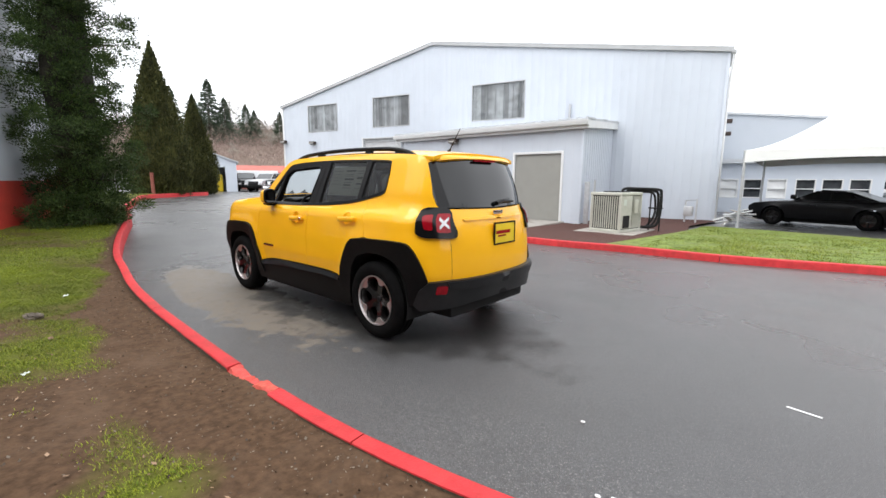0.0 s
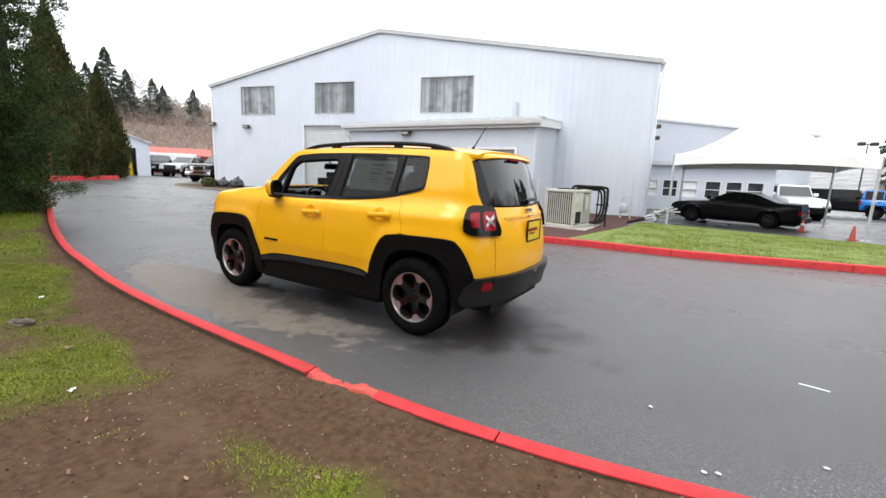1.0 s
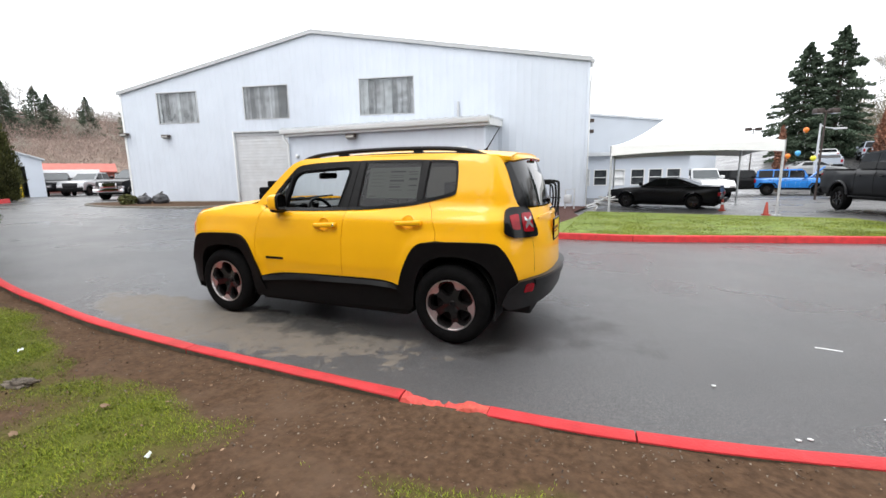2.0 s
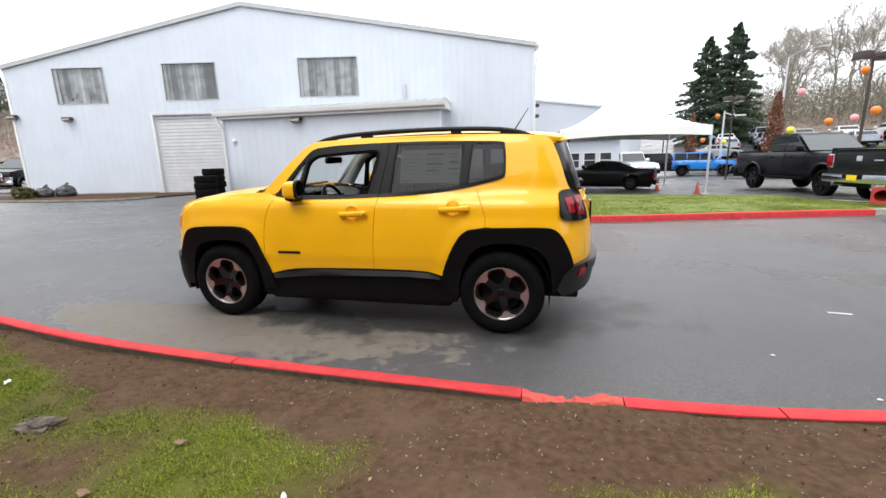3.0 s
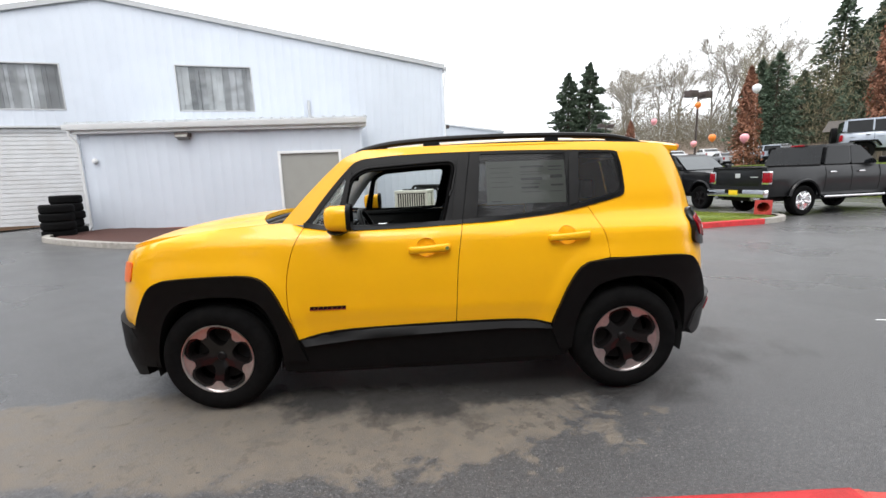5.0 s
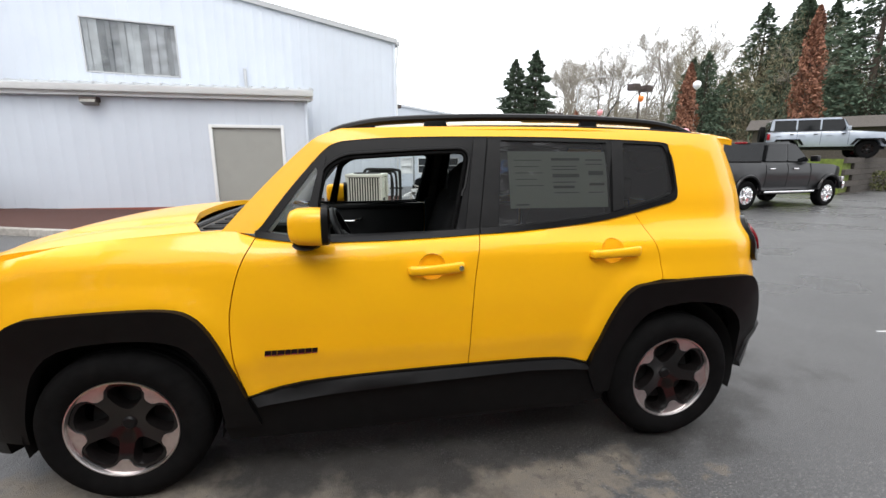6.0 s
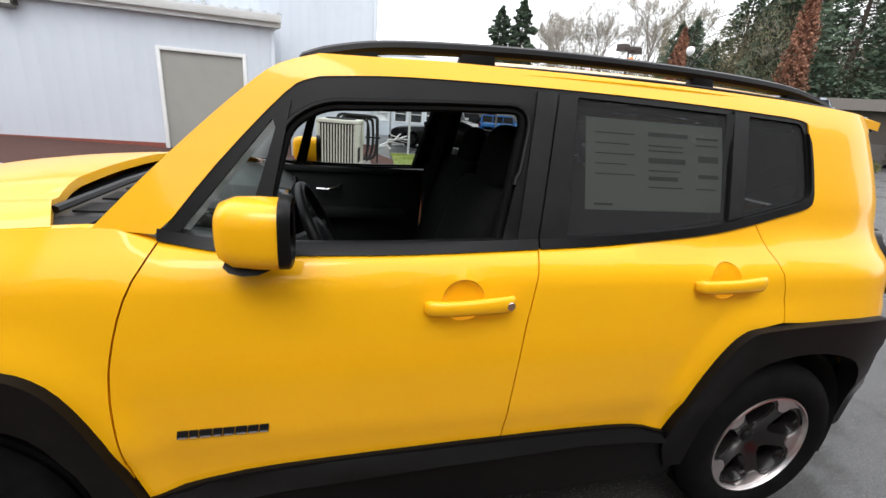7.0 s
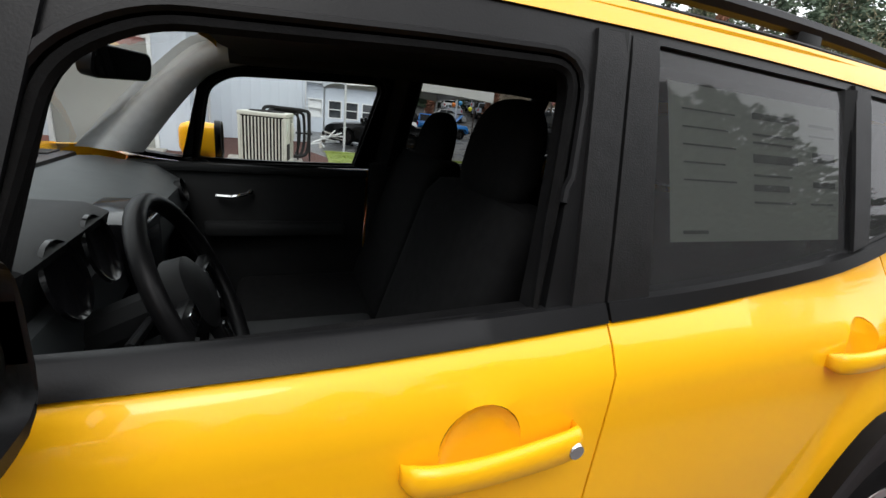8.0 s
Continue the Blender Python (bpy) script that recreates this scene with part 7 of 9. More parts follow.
KINDS = {
    "pickup": dict(L0=-2.85, L1=2.75, W=2.0, wb=3.57, fx=1.95, r=0.42, rim=0.26, top=[(-2.85, 1.3), (-1.05, 1.32), (1.05, 1.3), (2.1, 1.25), (2.6, 1.15), (2.73, 0.9)], low=0.5, house=[(-1.0, 1.3), (-0.82, 1.9), (0.3, 1.94), (1.15, 1.29)], splits=(-0.95, -0.02, 1.0)),
    "coupe": dict(L0=-2.5, L1=2.5, W=1.92, wb=2.95, fx=1.5, r=0.36, rim=0.24, top=[(-2.48, 0.86), (-2.44, 1.03), (-1.75, 1.05), (-0.9, 1.02), (0.2, 0.98), (0.95, 0.98), (1.7, 0.93), (2.25, 0.86), (2.46, 0.74), (2.5, 0.55)], low=0.3, house=[(-1.75, 1.02), (-0.75, 1.4), (0.1, 1.43), (1.0, 0.97)], splits=(-1.15, -0.3, 0.85)),
    "jeep": dict(L0=-2.25, L1=2.35, W=1.88, wb=2.95, fx=1.5, r=0.42, rim=0.23, top=[(-2.22, 1.25), (0.95, 1.25), (2.1, 1.15), (2.28, 0.9)], low=0.55, house=[(-2.2, 1.24), (-2.12, 1.86), (0.55, 1.88), (0.9, 1.24)], splits=(-2.05, -1.15, -0.25, 0.75)),
    "sedan": dict(L0=-2.35, L1=2.35, W=1.82, wb=2.75, fx=1.4, r=0.33, rim=0.21, top=[(-2.32, 0.98), (-1.5, 1.02), (0.95, 0.96), (2.05, 0.86), (2.3, 0.7)], low=0.28, house=[(-1.75, 1.0), (-1.0, 1.42), (0.2, 1.44), (1.1, 0.96)], splits=(-1.3, -0.35, 0.9)),
}


def vehicle(name, kind, paint, label, x, y, heading, group="", detail=True, z=None, chrome=False, rim_mat=None, lift=0.0):
    k = KINDS[kind]
    g = gz(x, y) if z is None else z
    ob = thing(name, label, "car" if kind != "pickup" else "pickup truck", group, "", Matrix.Translation((x, y, g + lift)) @ Matrix.Rotation(radians(heading), 4, "Z"))
    W, r, low = k["W"], k["r"], k["low"]
    wheels = (k["fx"] - k["wb"], k["fx"])
    poly = list(k["top"])
    poly += [(k["L1"], low)]
    for wx in wheels[::-1]:
        ra = r + 0.07
        a0 = math.asin(clamp((low - r) / ra, -1, 1))
        for i in range(9):
            a = a0 + (math.pi - 2 * a0) * i / 8
            poly.append((wx + ra * math.cos(a), r + ra * math.sin(a)))
    poly += [(k["L0"], low)]
    if detail:
        zmax = max(p[1] for p in k["top"])

        def flank(xx, zz):
            """Half the width at a place of the side: swelling doors, a shoulder crease, rounded ends and sills."""
            v = clamp((zz - low) / (zmax - low), 0, 1)
            front = clamp((xx - k["L1"] + 0.75) / 0.75, 0, 1)
            rear = clamp((k["L0"] + (0.25 if kind == "pickup" else 0.7) - xx) / 0.7, 0, 1)
            hump = sum(0.03 * clamp(1 - abs(math.hypot(xx - wx, zz - r) - r - 0.1) / 0.14, 0, 1) for wx in wheels)
            return W / 2 - 0.075 * clamp((v - 0.72) / 0.28, 0, 1) ** 2 - 0.06 * clamp((0.4 - v) / 0.4, 0, 1) ** 2 + 0.012 * math.exp(-((v - 0.66) / 0.06) ** 2) - 0.2 * front ** 2.4 - 0.13 * rear ** 2 + hump - 0.03
        bm = bmesh.new()
        for s in (-1, 1):
            side = sheet_of(poly, lambda a, b, o, s=s: Vector((a, s * flank(a, b), b)), 0, 0.15)
            me = bpy.data.meshes.new("flank")
            side.to_mesh(me)
            side.free()
            bm.from_mesh(me)
            bpy.data.meshes.remove(me)
        ring = dense(poly, 0.12)
        cols = [[bm.verts.new((a, t * flank(a, b), b + (0.035 * (1 - t * t) if b > low + 0.3 else 0))) for t in (-1, -0.9, -0.5, 0.5, 0.9, 1)] for a, b in ring]
        for q, q2 in zip(cols, cols[1:] + cols[:1]):
            for n in range(5):
                bm.faces.new((q[n], q[n + 1], q2[n + 1], q2[n]))
        bmesh.ops.remove_doubles(bm, verts=bm.verts, dist=0.003)
        bmesh.ops.recalc_face_normals(bm, faces=bm.faces)
        part("body", bm, paint, ob, "", 42)
        for s in (-1, 1):
            for xx in k["splits"] if kind != "jeep" else k["splits"][1:]:
                zs = [low + 0.1 + (k["house"][0][1] - low - 0.12) * n / 8 for n in range(9)]
                part("door_gap", tube(bmesh.new(), [(xx + 0.04, s * (flank(xx + 0.04, zz) + 0.0005), zz) for zz in zs], 0.007, 5), M_GAP, ob)
                if xx > k["splits"][0]:
                    zh = k["house"][0][1] - 0.17
                    part("door_handle", B(xx - 0.78, xx - 0.56, s * (flank(xx - 0.67, zh) + 0.002), s * (flank(xx - 0.67, zh) + 0.035), zh - 0.02, zh + 0.02, 0.01), M_CHROME if chrome else paint, ob)
    else:
        bm = bmesh.new()
        prism(bm, poly, -W / 2, W / 2, "y", 0.05, 2)
        part("body", bm, paint, ob, "", 40)
    part("chassis", B(k["L0"] + 0.2, k["L1"] - 0.2, -W / 2 + 0.28, W / 2 - 0.28, low - 0.15, low + 0.3), M_GAP, ob)
    h = k["house"]
    zb, zt = h[0][1], max(h[1][1], h[2][1])

    def half(zz):
        return W / 2 * (0.93 - 0.11 * clamp((zz - zb) / (zt - zb), 0, 1))
    bm = bmesh.new()
    vs = [[bm.verts.new((a, s * half(b), b)) for a, b in h] for s in (-1, 1)]
    bm.faces.new(vs[0])
    bm.faces.new(vs[1][::-1])
    for i in range(4):
        bm.faces.new((vs[0][i], vs[0][(i + 1) % 4], vs[1][(i + 1) % 4], vs[1][i]))
    bmesh.ops.recalc_face_normals(bm, faces=bm.faces)
    bmesh.ops.bevel(bm, geom=[e for e in bm.edges], offset=0.09 if detail else 0.05, segments=4 if detail else 2, affect="EDGES")
    part("cabin", bm, paint, ob, "", 40)

    def edge_x(t, zz, front):
        a, b = (h[3], h[2]) if front else (h[0], h[1])
        return a[0] + (b[0] - a[0]) * (zz - a[1]) / (b[1] - a[1])
    z0, z1 = zb + 0.05, zt - 0.09
    sp = k["splits"]
    for s in (-1, 1):
        for a, b in zip(sp, sp[1:]):
            q = []
            for xx, zz in ((a + 0.03, z0), (b - 0.03, z0), (b - 0.03, z1), (a + 0.03, z1)):
                xx = clamp(xx, edge_x(0, zz, False) + 0.06, edge_x(0, zz, True) - 0.06)
                q.append((xx, zz))
            bm = bmesh.new()
            front = [bm.verts.new((a2, s * (half(b2) + 0.006), b2)) for a2, b2 in q]
            back = [bm.verts.new((a2, s * (half(b2) - 0.02), b2)) for a2, b2 in q]
            bm.faces.new(front)
            bm.faces.new(back[::-1])
            for i in range(4):
                bm.faces.new((front[i], front[(i + 1) % 4], back[(i + 1) % 4], back[i]))
            bmesh.ops.recalc_face_normals(bm, faces=bm.faces)
            part("side_window", bm, M_DARKGLASS, ob, "", None)
    for front in (True, False):
        bm = bmesh.new()
        off = 0.012 if front else -0.012
        q = []
        for zz, in ((z0,), (z1,)):
            xx = edge_x(0, zz, front) + off
            q.append((xx, zz))
        vs = [bm.verts.new((q[0][0], -half(z0) + 0.08, z0)), bm.verts.new((q[0][0], half(z0) - 0.08, z0)), bm.verts.new((q[1][0], half(z1) - 0.08, z1)), bm.verts.new((q[1][0], -half(z1) + 0.08, z1))]
        vb = [bm.verts.new(v.co + Vector((-off * 2, 0, 0))) for v in vs]
        bm.faces.new(vs)
        bm.faces.new(vb[::-1])
        for i in range(4):
            bm.faces.new((vs[i], vs[(i + 1) % 4], vb[(i + 1) % 4], vb[i]))
        bmesh.ops.recalc_face_normals(bm, faces=bm.faces)
        part("windscreen" if front else "rear_window", bm, M_SCREENGLASS if front else M_DARKGLASS, ob, "", None)
    for wx in wheels:
        for s in (-1, 1):
            bm = bmesh.new()
            hw, rim = 0.13, k["rim"]
            lathe(bm, [(rim, -hw + 0.02), (rim + 0.03, -hw), (r - 0.04, -hw), (r, -hw + 0.04), (r, hw - 0.04), (r - 0.04, hw), (rim, hw - 0.02)], 28)
            m = Matrix.Translation((wx, s * (W / 2 - 0.13), r - lift)) @ Matrix.Rotation(0 if s < 0 else math.pi, 4, "Z")
            wo = part("wheel", bm, M_RUBBER, ob, "", 40, m)
            bm = bmesh.new()
            lathe(bm, [(0.0, -hw + 0.05), (rim * 0.3, -hw + 0.03), (rim * 0.35, -hw + 0.06), (rim * 0.95, -hw + 0.05), (rim, -hw + 0.015), (rim + 0.005, -hw + 0.02)], 24)
            part("hub", bm, M_RIMDARK if not chrome else M_CHROME, wo)
            for j in range(5 if detail else 0):
                bm = B(0.04, rim - 0.01, -hw + 0.015, -hw + 0.05, -0.028, 0.028, 0.008)
                part("spoke", bm, rim_mat or (M_CHROME if chrome else M_RIMDARK), wo, "", 40, Matrix.Rotation(2 * math.pi * j / 5 + 0.3, 4, "Y"))
    hl = [p for p in k["top"]][-1][1]
    for s in (-1, 1):
        part("headlight", B(k["L1"] - 0.12, k["L1"] + 0.01, s * (W / 2 - 0.38), s * (W / 2 - 0.06), hl - 0.2, hl - 0.02, 0.03), M_LENS, ob)
        zt2 = k["top"][0][1]
        if kind == "pickup" and chrome:
            part("lamp_surround", B(k["L0"] - 0.01, k["L0"] + 0.12, s * (W / 2 - 0.23), s * (W / 2 - 0.012), zt2 - 0.46, zt2 - 0.09, 0.03), M_CHROME, ob)
            part("tail_light", B(k["L0"] - 0.022, k["L0"] + 0.1, s * (W / 2 - 0.2), s * (W / 2 - 0.002), zt2 - 0.41, zt2 - 0.13, 0.02), M_REDLENS, ob)
        else:
            part("tail_light", B(k["L0"] - 0.012, k["L0"] + 0.1, s * (W / 2 - (0.45 if kind == "coupe" else 0.22)), s * (W / 2 - 0.05), zt2 - (0.24 if kind == "coupe" else 0.36), zt2 - 0.08, 0.015), M_REDLENS, ob)
        part("door_mirror", B(h[3][0] - 0.28, h[3][0] - 0.12, s * (W / 2 - 0.02), s * (W / 2 + 0.2), zb + 0.04, zb + 0.22, 0.04), paint if kind != "pickup" else M_CARBLACK, ob)
    part("front_bumper", B(k["L1"] - 0.05, k["L1"] + 0.08, -W / 2 + 0.05, W / 2 - 0.05, low - 0.02, low + 0.22, 0.04), M_CHROME if kind == "pickup" and chrome else M_PLASTIC, ob)
    part("rear_bumper", B(k["L0"] - 0.12, k["L0"] + 0.05, -W / 2 + 0.03, W / 2 - 0.03, low - 0.02, low + 0.2, 0.04), M_CHROME if kind == "pickup" and chrome else M_PLASTIC, ob)
    if kind == "pickup":
        part("bed", B(k["L0"] + 0.08, -1.12, -W / 2 + 0.1, W / 2 - 0.1, 1.05, 1.325, 0.0), M_GAP, ob)
        part("tailgate_panel", B(k["L0"] - 0.006, k["L0"] + 0.03, -W / 2 + 0.3, W / 2 - 0.3, low + 0.28, 1.24, 0.03), paint, ob)
        part("tailgate_cap", B(k["L0"] - 0.012, k["L0"] + 0.1, -W / 2 + 0.26, W / 2 - 0.26, 1.27, 1.325, 0.02), M_PLASTIC, ob)
        part("lettering_bar", B(k["L0"] - 0.0085, k["L0"] + 0.01, -0.66, -0.42, 1.035, 1.062), M_METALPOST, ob)
        part("high_brake_light", B(h[1][0] - 0.03, h[1][0] + 0.05, -0.18, 0.18, zt - 0.06, zt - 0.015, 0.01), M_REDLENS, ob)
        for s in (-1, 1):
            part("bed_rail", B(k["L0"] + 0.02, -1.06, s * (W / 2 - 0.15), s * (W / 2 - 0.075), 1.315, 1.36, 0.015), M_PLASTIC, ob)
            part("tailpipe", tube(bmesh.new(), [(k["L0"] + 0.3, s * 0.6, low - 0.06), (k["L0"] - 0.1, s * 0.6, low - 0.06)], 0.055, 12), M_CHROME if chrome else M_GAP, ob)
        part("bumper_gap", B(k["L0"] - 0.128, k["L0"] - 0.06, -0.3, 0.3, low + 0.08, low + 0.21, 0.02), M_PLASTIC, ob)
        part("grille", B(k["L1"] - 0.06, k["L1"] + 0.02, -0.55, 0.55, 0.72, 1.08, 0.03), M_CHROME if chrome else M_GLOSSBLACK, ob)
        part("tailgate_mark", B(k["L0"] - 0.01, k["L0"] + 0.02, -0.09, 0.09, 1.02, 1.16, 0.02), M_METALPOST, ob)
        part("dealer_plate", B(k["L0"] - 0.135, k["L0"] - 0.1, -0.15, 0.15, low + 0.04, low + 0.18, 0.004), M_PLATEYELLOW, ob)
        part("side_step", B(-1.0, 1.2, -W / 2 - 0.06, -W / 2 + 0.1, low - 0.08, low - 0.02, 0.02), M_CHROME if chrome else M_PLASTIC, ob)
        for s in (-1, 1):
            for wx in wheels:
                bm = tube(bmesh.new(), [(wx + (r + 0.09) * math.cos(a), s * (W / 2), r + (r + 0.09) * math.sin(a)) for a in [math.pi * (0.05 + 0.9 * i / 10) for i in range(11)]], 0.045, 6)
                part("arch_flare", bm, M_CARBLACK, ob)
    if kind == "jeep":
        for s in (-1, 1):
            for wx in wheels:
                bm = bmesh.new()
                prism(bm, [(wx - 0.62, r + 0.2), (wx - 0.45, r + 0.48), (wx + 0.45, r + 0.48), (wx + 0.62, r + 0.2), (wx + 0.55, r + 0.2), (wx + 0.4, r + 0.42), (wx - 0.4, r + 0.42), (wx - 0.55, r + 0.2)], s * (W / 2 - 0.05), s * (W / 2 + 0.13), "y")
                part("wing_flare", bm, M_PLASTIC, ob, "", None)
        part("spare_wheel", lathe(bmesh.new(), [(0.0, -0.1), (0.2, -0.1), (0.24, -0.13), (0.38, -0.13), (0.42, -0.09), (0.42, 0.08)], 24, "y"), M_RUBBER, ob, "", 40, Matrix.Translation((k["L0"] - 0.12, 0, 1.15)) @ Matrix.Rotation(radians(-90), 4, "Z"))
        for s in (-1, 1):
            for a in sp[1:]:
                part("door_handle", B(a - 0.25, a - 0.1, s * (W / 2), s * (W / 2 + 0.03), 1.1, 1.14, 0.01), M_PLASTIC, ob)
    return ob


M_SCREENGLASS = material("pale_screen_glass", (0.05, 0.06, 0.065), 0.03, spec=0.7, var=0.1, scale=3)
vehicle("pickup", "pickup", M_CARSLATE, "dark slate crew-cab pickup with chrome bumper and red tail lights", 12.09, 9.37, 9, chrome=True, lift=0.06)
vehicle("pickup", "pickup", M_CARBLACK, "black lifted pickup on black wheels, parked on asphalt", 10.79, 13.93, -82, lift=0.08)
coupe = vehicle("coupe", "coupe", M_CARBLACK, "glossy black coupe parked under the white marquee", 4.2, 17.1, 164)
coupe.scale = (0.88, 0.88, 0.9)
blue = vehicle("jeep", "jeep", M_CARBLUE, "bright blue off-roader with its bonnet raised", 14.0, 35.2, -14)
part("raised_bonnet", B(0, 1.1, -0.75, 0.75, 0, 0.05, 0.02), M_CARBLUE, blue, "", 40, pose(0.95, 0, 1.22, 0, -46, 0))

# upper terrace at the far right with its wall
TERR = [(19.6, 12.55), (36, 20.4), (34, 36), (16.5, 24), (17.6, 15.5)]
bm = bmesh.new()
prism(bm, [(a, b) for a, b in TERR], -0.5, 1.48, "z")
tagged(part("terrace", bm, M_LAWN, None, "", None), "raised grassy terrace above a dark wall", "terrace", "", "structure")
wall = thing("retaining_wall", "dark timber sleeper retaining wall", "wall", "", "structure")
M_SLEEPER = material("dark_timber", (0.05, 0.042, 0.035), 0.9, var=0.3, scale=12, bump=0.4, bump_scale=40, per_object=0.2)
dv = Vector((16.4, 7.85, 0)).normalized()
for row in range(7):
    for i in range(7):
        s0 = i * 2.6 + (1.3 if row % 2 else 0)
        part("sleeper", B(s0, s0 + 2.58, -0.12, -0.005, -0.2 + row * 0.25, 0.04 + row * 0.25, 0.01), M_SLEEPER, wall, "", None, Matrix.Translation((19.6, 12.55, 0)) @ Matrix.Rotation(math.atan2(dv.y, dv.x), 4, "Z"))
vehicle("off_roader", "jeep", M_CARGREY, "pale grey four-door off-roader on the upper terrace", 21.6, 15.3, -38, z=1.5)

# rows of parked cars further off
rng = random.Random(11)
lot = [("jeep", M_CARWHITE, "white off-roader in the sales lot", 6.9, 27.2, -70), ("jeep", M_CARRED, "dark red off-roader in the sales lot", 8.6, 37.6, -14), ("jeep", M_CARBLACK, "black off-roader in the sales lot", 11.3, 36.4, -14), ("sedan", M_CARBLACK, "dark parked car in the sales lot", 15.3, 26.2, 155),
       ("sedan", M_CARSILVER, "silver parked car in the sales lot", 18.5, 46, 10), ("jeep", M_CARWHITE, "white van-like car beyond the black pickup", 29.6, 31.0, 55)]
for i in range(14):
    mat, word = rng.choice([(M_CARWHITE, "white"), (M_CARSILVER, "silver"), (M_CARBLACK, "black"), (M_CARGREY, "pale grey")])
    lot.append((rng.choice(["sedan", "jeep", "sedan"]), mat, word + " car parked on the slope of the lot", 21.0 + 3.1 * (i % 7) + (1.4 if i > 6 else 0), 50.0 + (5.0 if i > 6 else 0) - 1.6 * (i % 7), 75))
for kd, mat, lab, x, y, hd in lot:
    vehicle("parked_car", kd, mat, lab, x, y, hd, "cars in the sales lot", detail=False)
left_lot = [("pickup", M_CARBLACK, "dark pickup with chrome bumper beside the workshop", -27.9, 15.2, -68, True), ("pickup", M_CARSILVER, "silver pickup parked in the back yard", -40.0, 18.9, -60, False), ("pickup", M_CARBLACK, "dark grey pickup parked in the back yard", -43.5, 18.0, -20, False), ("sedan", M_CARRED, "red car parked in the back yard", -36.5, 19.6, -50, False)]
for kd, mat, lab, x, y, hd, ch in left_lot:
    vehicle("parked_car" if kd != "pickup" else "pickup", kd, mat, lab, x, y, hd, "vehicles in the back yard", chrome=ch, detail=ch)


# ---- far buildings on the left ----
def shed():
    a = Vector((-39.8, 15.5, 0))
    ob = thing("shed", "white gabled shed with a dark open bay", "shed", m=Matrix.Translation((a.x, a.y, gz(a.x, a.y))) @ Matrix.Rotation(radians(248), 4, "Z"))
    w = 6.0
    for q in ((0, 1.0, 0, 2.9), (3.4, w, 0, 2.9), (1.0, 3.4, 2.4, 2.9)):
        part("wall", B(q[0], q[1], -0.15, 0.0, q[2] - 0.3 if q[2] == 0 else q[2], q[3]), M_WHITE, ob)
    bm = bmesh.new()
    prism(bm, [(0, 2.9), (w, 2.9), (w / 2, 4.0)], -0.15, 0.0, "y")
    part("gable", bm, M_WHITE, ob, "", None)
    part("side_wall", B(0, 0.15, -8, -0.15, -0.3, 2.9), M_WHITE, ob)
    part("side_wall", B(w - 0.15, w, -8, -0.15, -0.3, 2.9), M_WHITE, ob)
    part("back_wall", B(0.15, w - 0.15, -8, -7.85, -0.3, 2.9), M_WHITE, ob)
    for s in (0, 1):
        bm = bmesh.new()
        prism(bm, [(-0.2, 2.83), (w / 2, 4.0), (w / 2, 4.12), (-0.2, 2.95)] if s == 0 else [(w / 2, 4.0), (w + 0.2, 2.83), (w + 0.2, 2.95), (w / 2, 4.12)], -8.2, 0.2, "y")
        part("roof", bm, M_ROOFMETAL, ob, "", None)
    part("machine", B(1.3, 2.6, -2.5, -1.2, -0.2, 1.7, 0.1), M_PLATEYELLOW, ob, "yellow machine inside the bay")


shed()
tr = thing("box_trailer", "long white box trailer in the back yard", "trailer", m=Matrix.Translation((-50.5, 22.0, gz(-50.5, 22.0))) @ Matrix.Rotation(radians(62), 4, "Z"))
part("box", B(-2.6, 3.0, -1.2, 1.2, 0.5, 2.35, 0.05), M_CARWHITE, tr)
for x in (-1.6, 1.6):
    part("wheel", lathe(bmesh.new(), [(0.0, -0.15), (0.35, -0.15), (0.4, -0.1), (0.4, 0.1)], 16), M_RUBBER, tr, "", 40, Matrix.Translation((x, -1.05, 0.4)))
M_FADEDROOF = material("faded_red_roof", (0.42, 0.1, 0.075), 0.7, var=0.15, scale=1.5, dirt=(0.3, 0.13, 0.1), dirt_scale=0.6, dirt_amount=0.6)
rb = thing("red_roofed_store", "low dark store with a faded red roof", "building", m=Matrix.Translation((-56, 27, gz(-56, 27))) @ Matrix.Rotation(radians(62), 4, "Z"))
part("wall", B(-5, 2.6, -2.5, 2.5, 0, 2.3), M_BRICKRED, rb)
bm = bmesh.new()
prism(bm, [(-2.9, 2.25), (0, 3.2), (2.9, 2.25), (2.9, 2.15), (-2.9, 2.15)], -5.3, 2.9, "x")
part("roof", bm, M_FADEDROOF, rb, "", None)
hut = thing("long_hut", "long low brown building with a grey roof behind the terrace", "building", m=Matrix.Translation((35, 25.5, 2.2)) @ Matrix.Rotation(radians(-50), 4, "Z"))
part("wall", B(-5, 14, 0, 5, -2, 1.6), M_SLEEPER, hut)
part("garage_door", B(6, 10, -0.05, -0.002, -1.0, 1.3), M_TRIM, hut)
bm = bmesh.new()
prism(bm, [(-0.6, 1.6), (2.5, 2.6), (5.6, 1.6)], -5.5, 14.5, "x")
part("roof", bm, M_SLEEPER, hut, "", None)


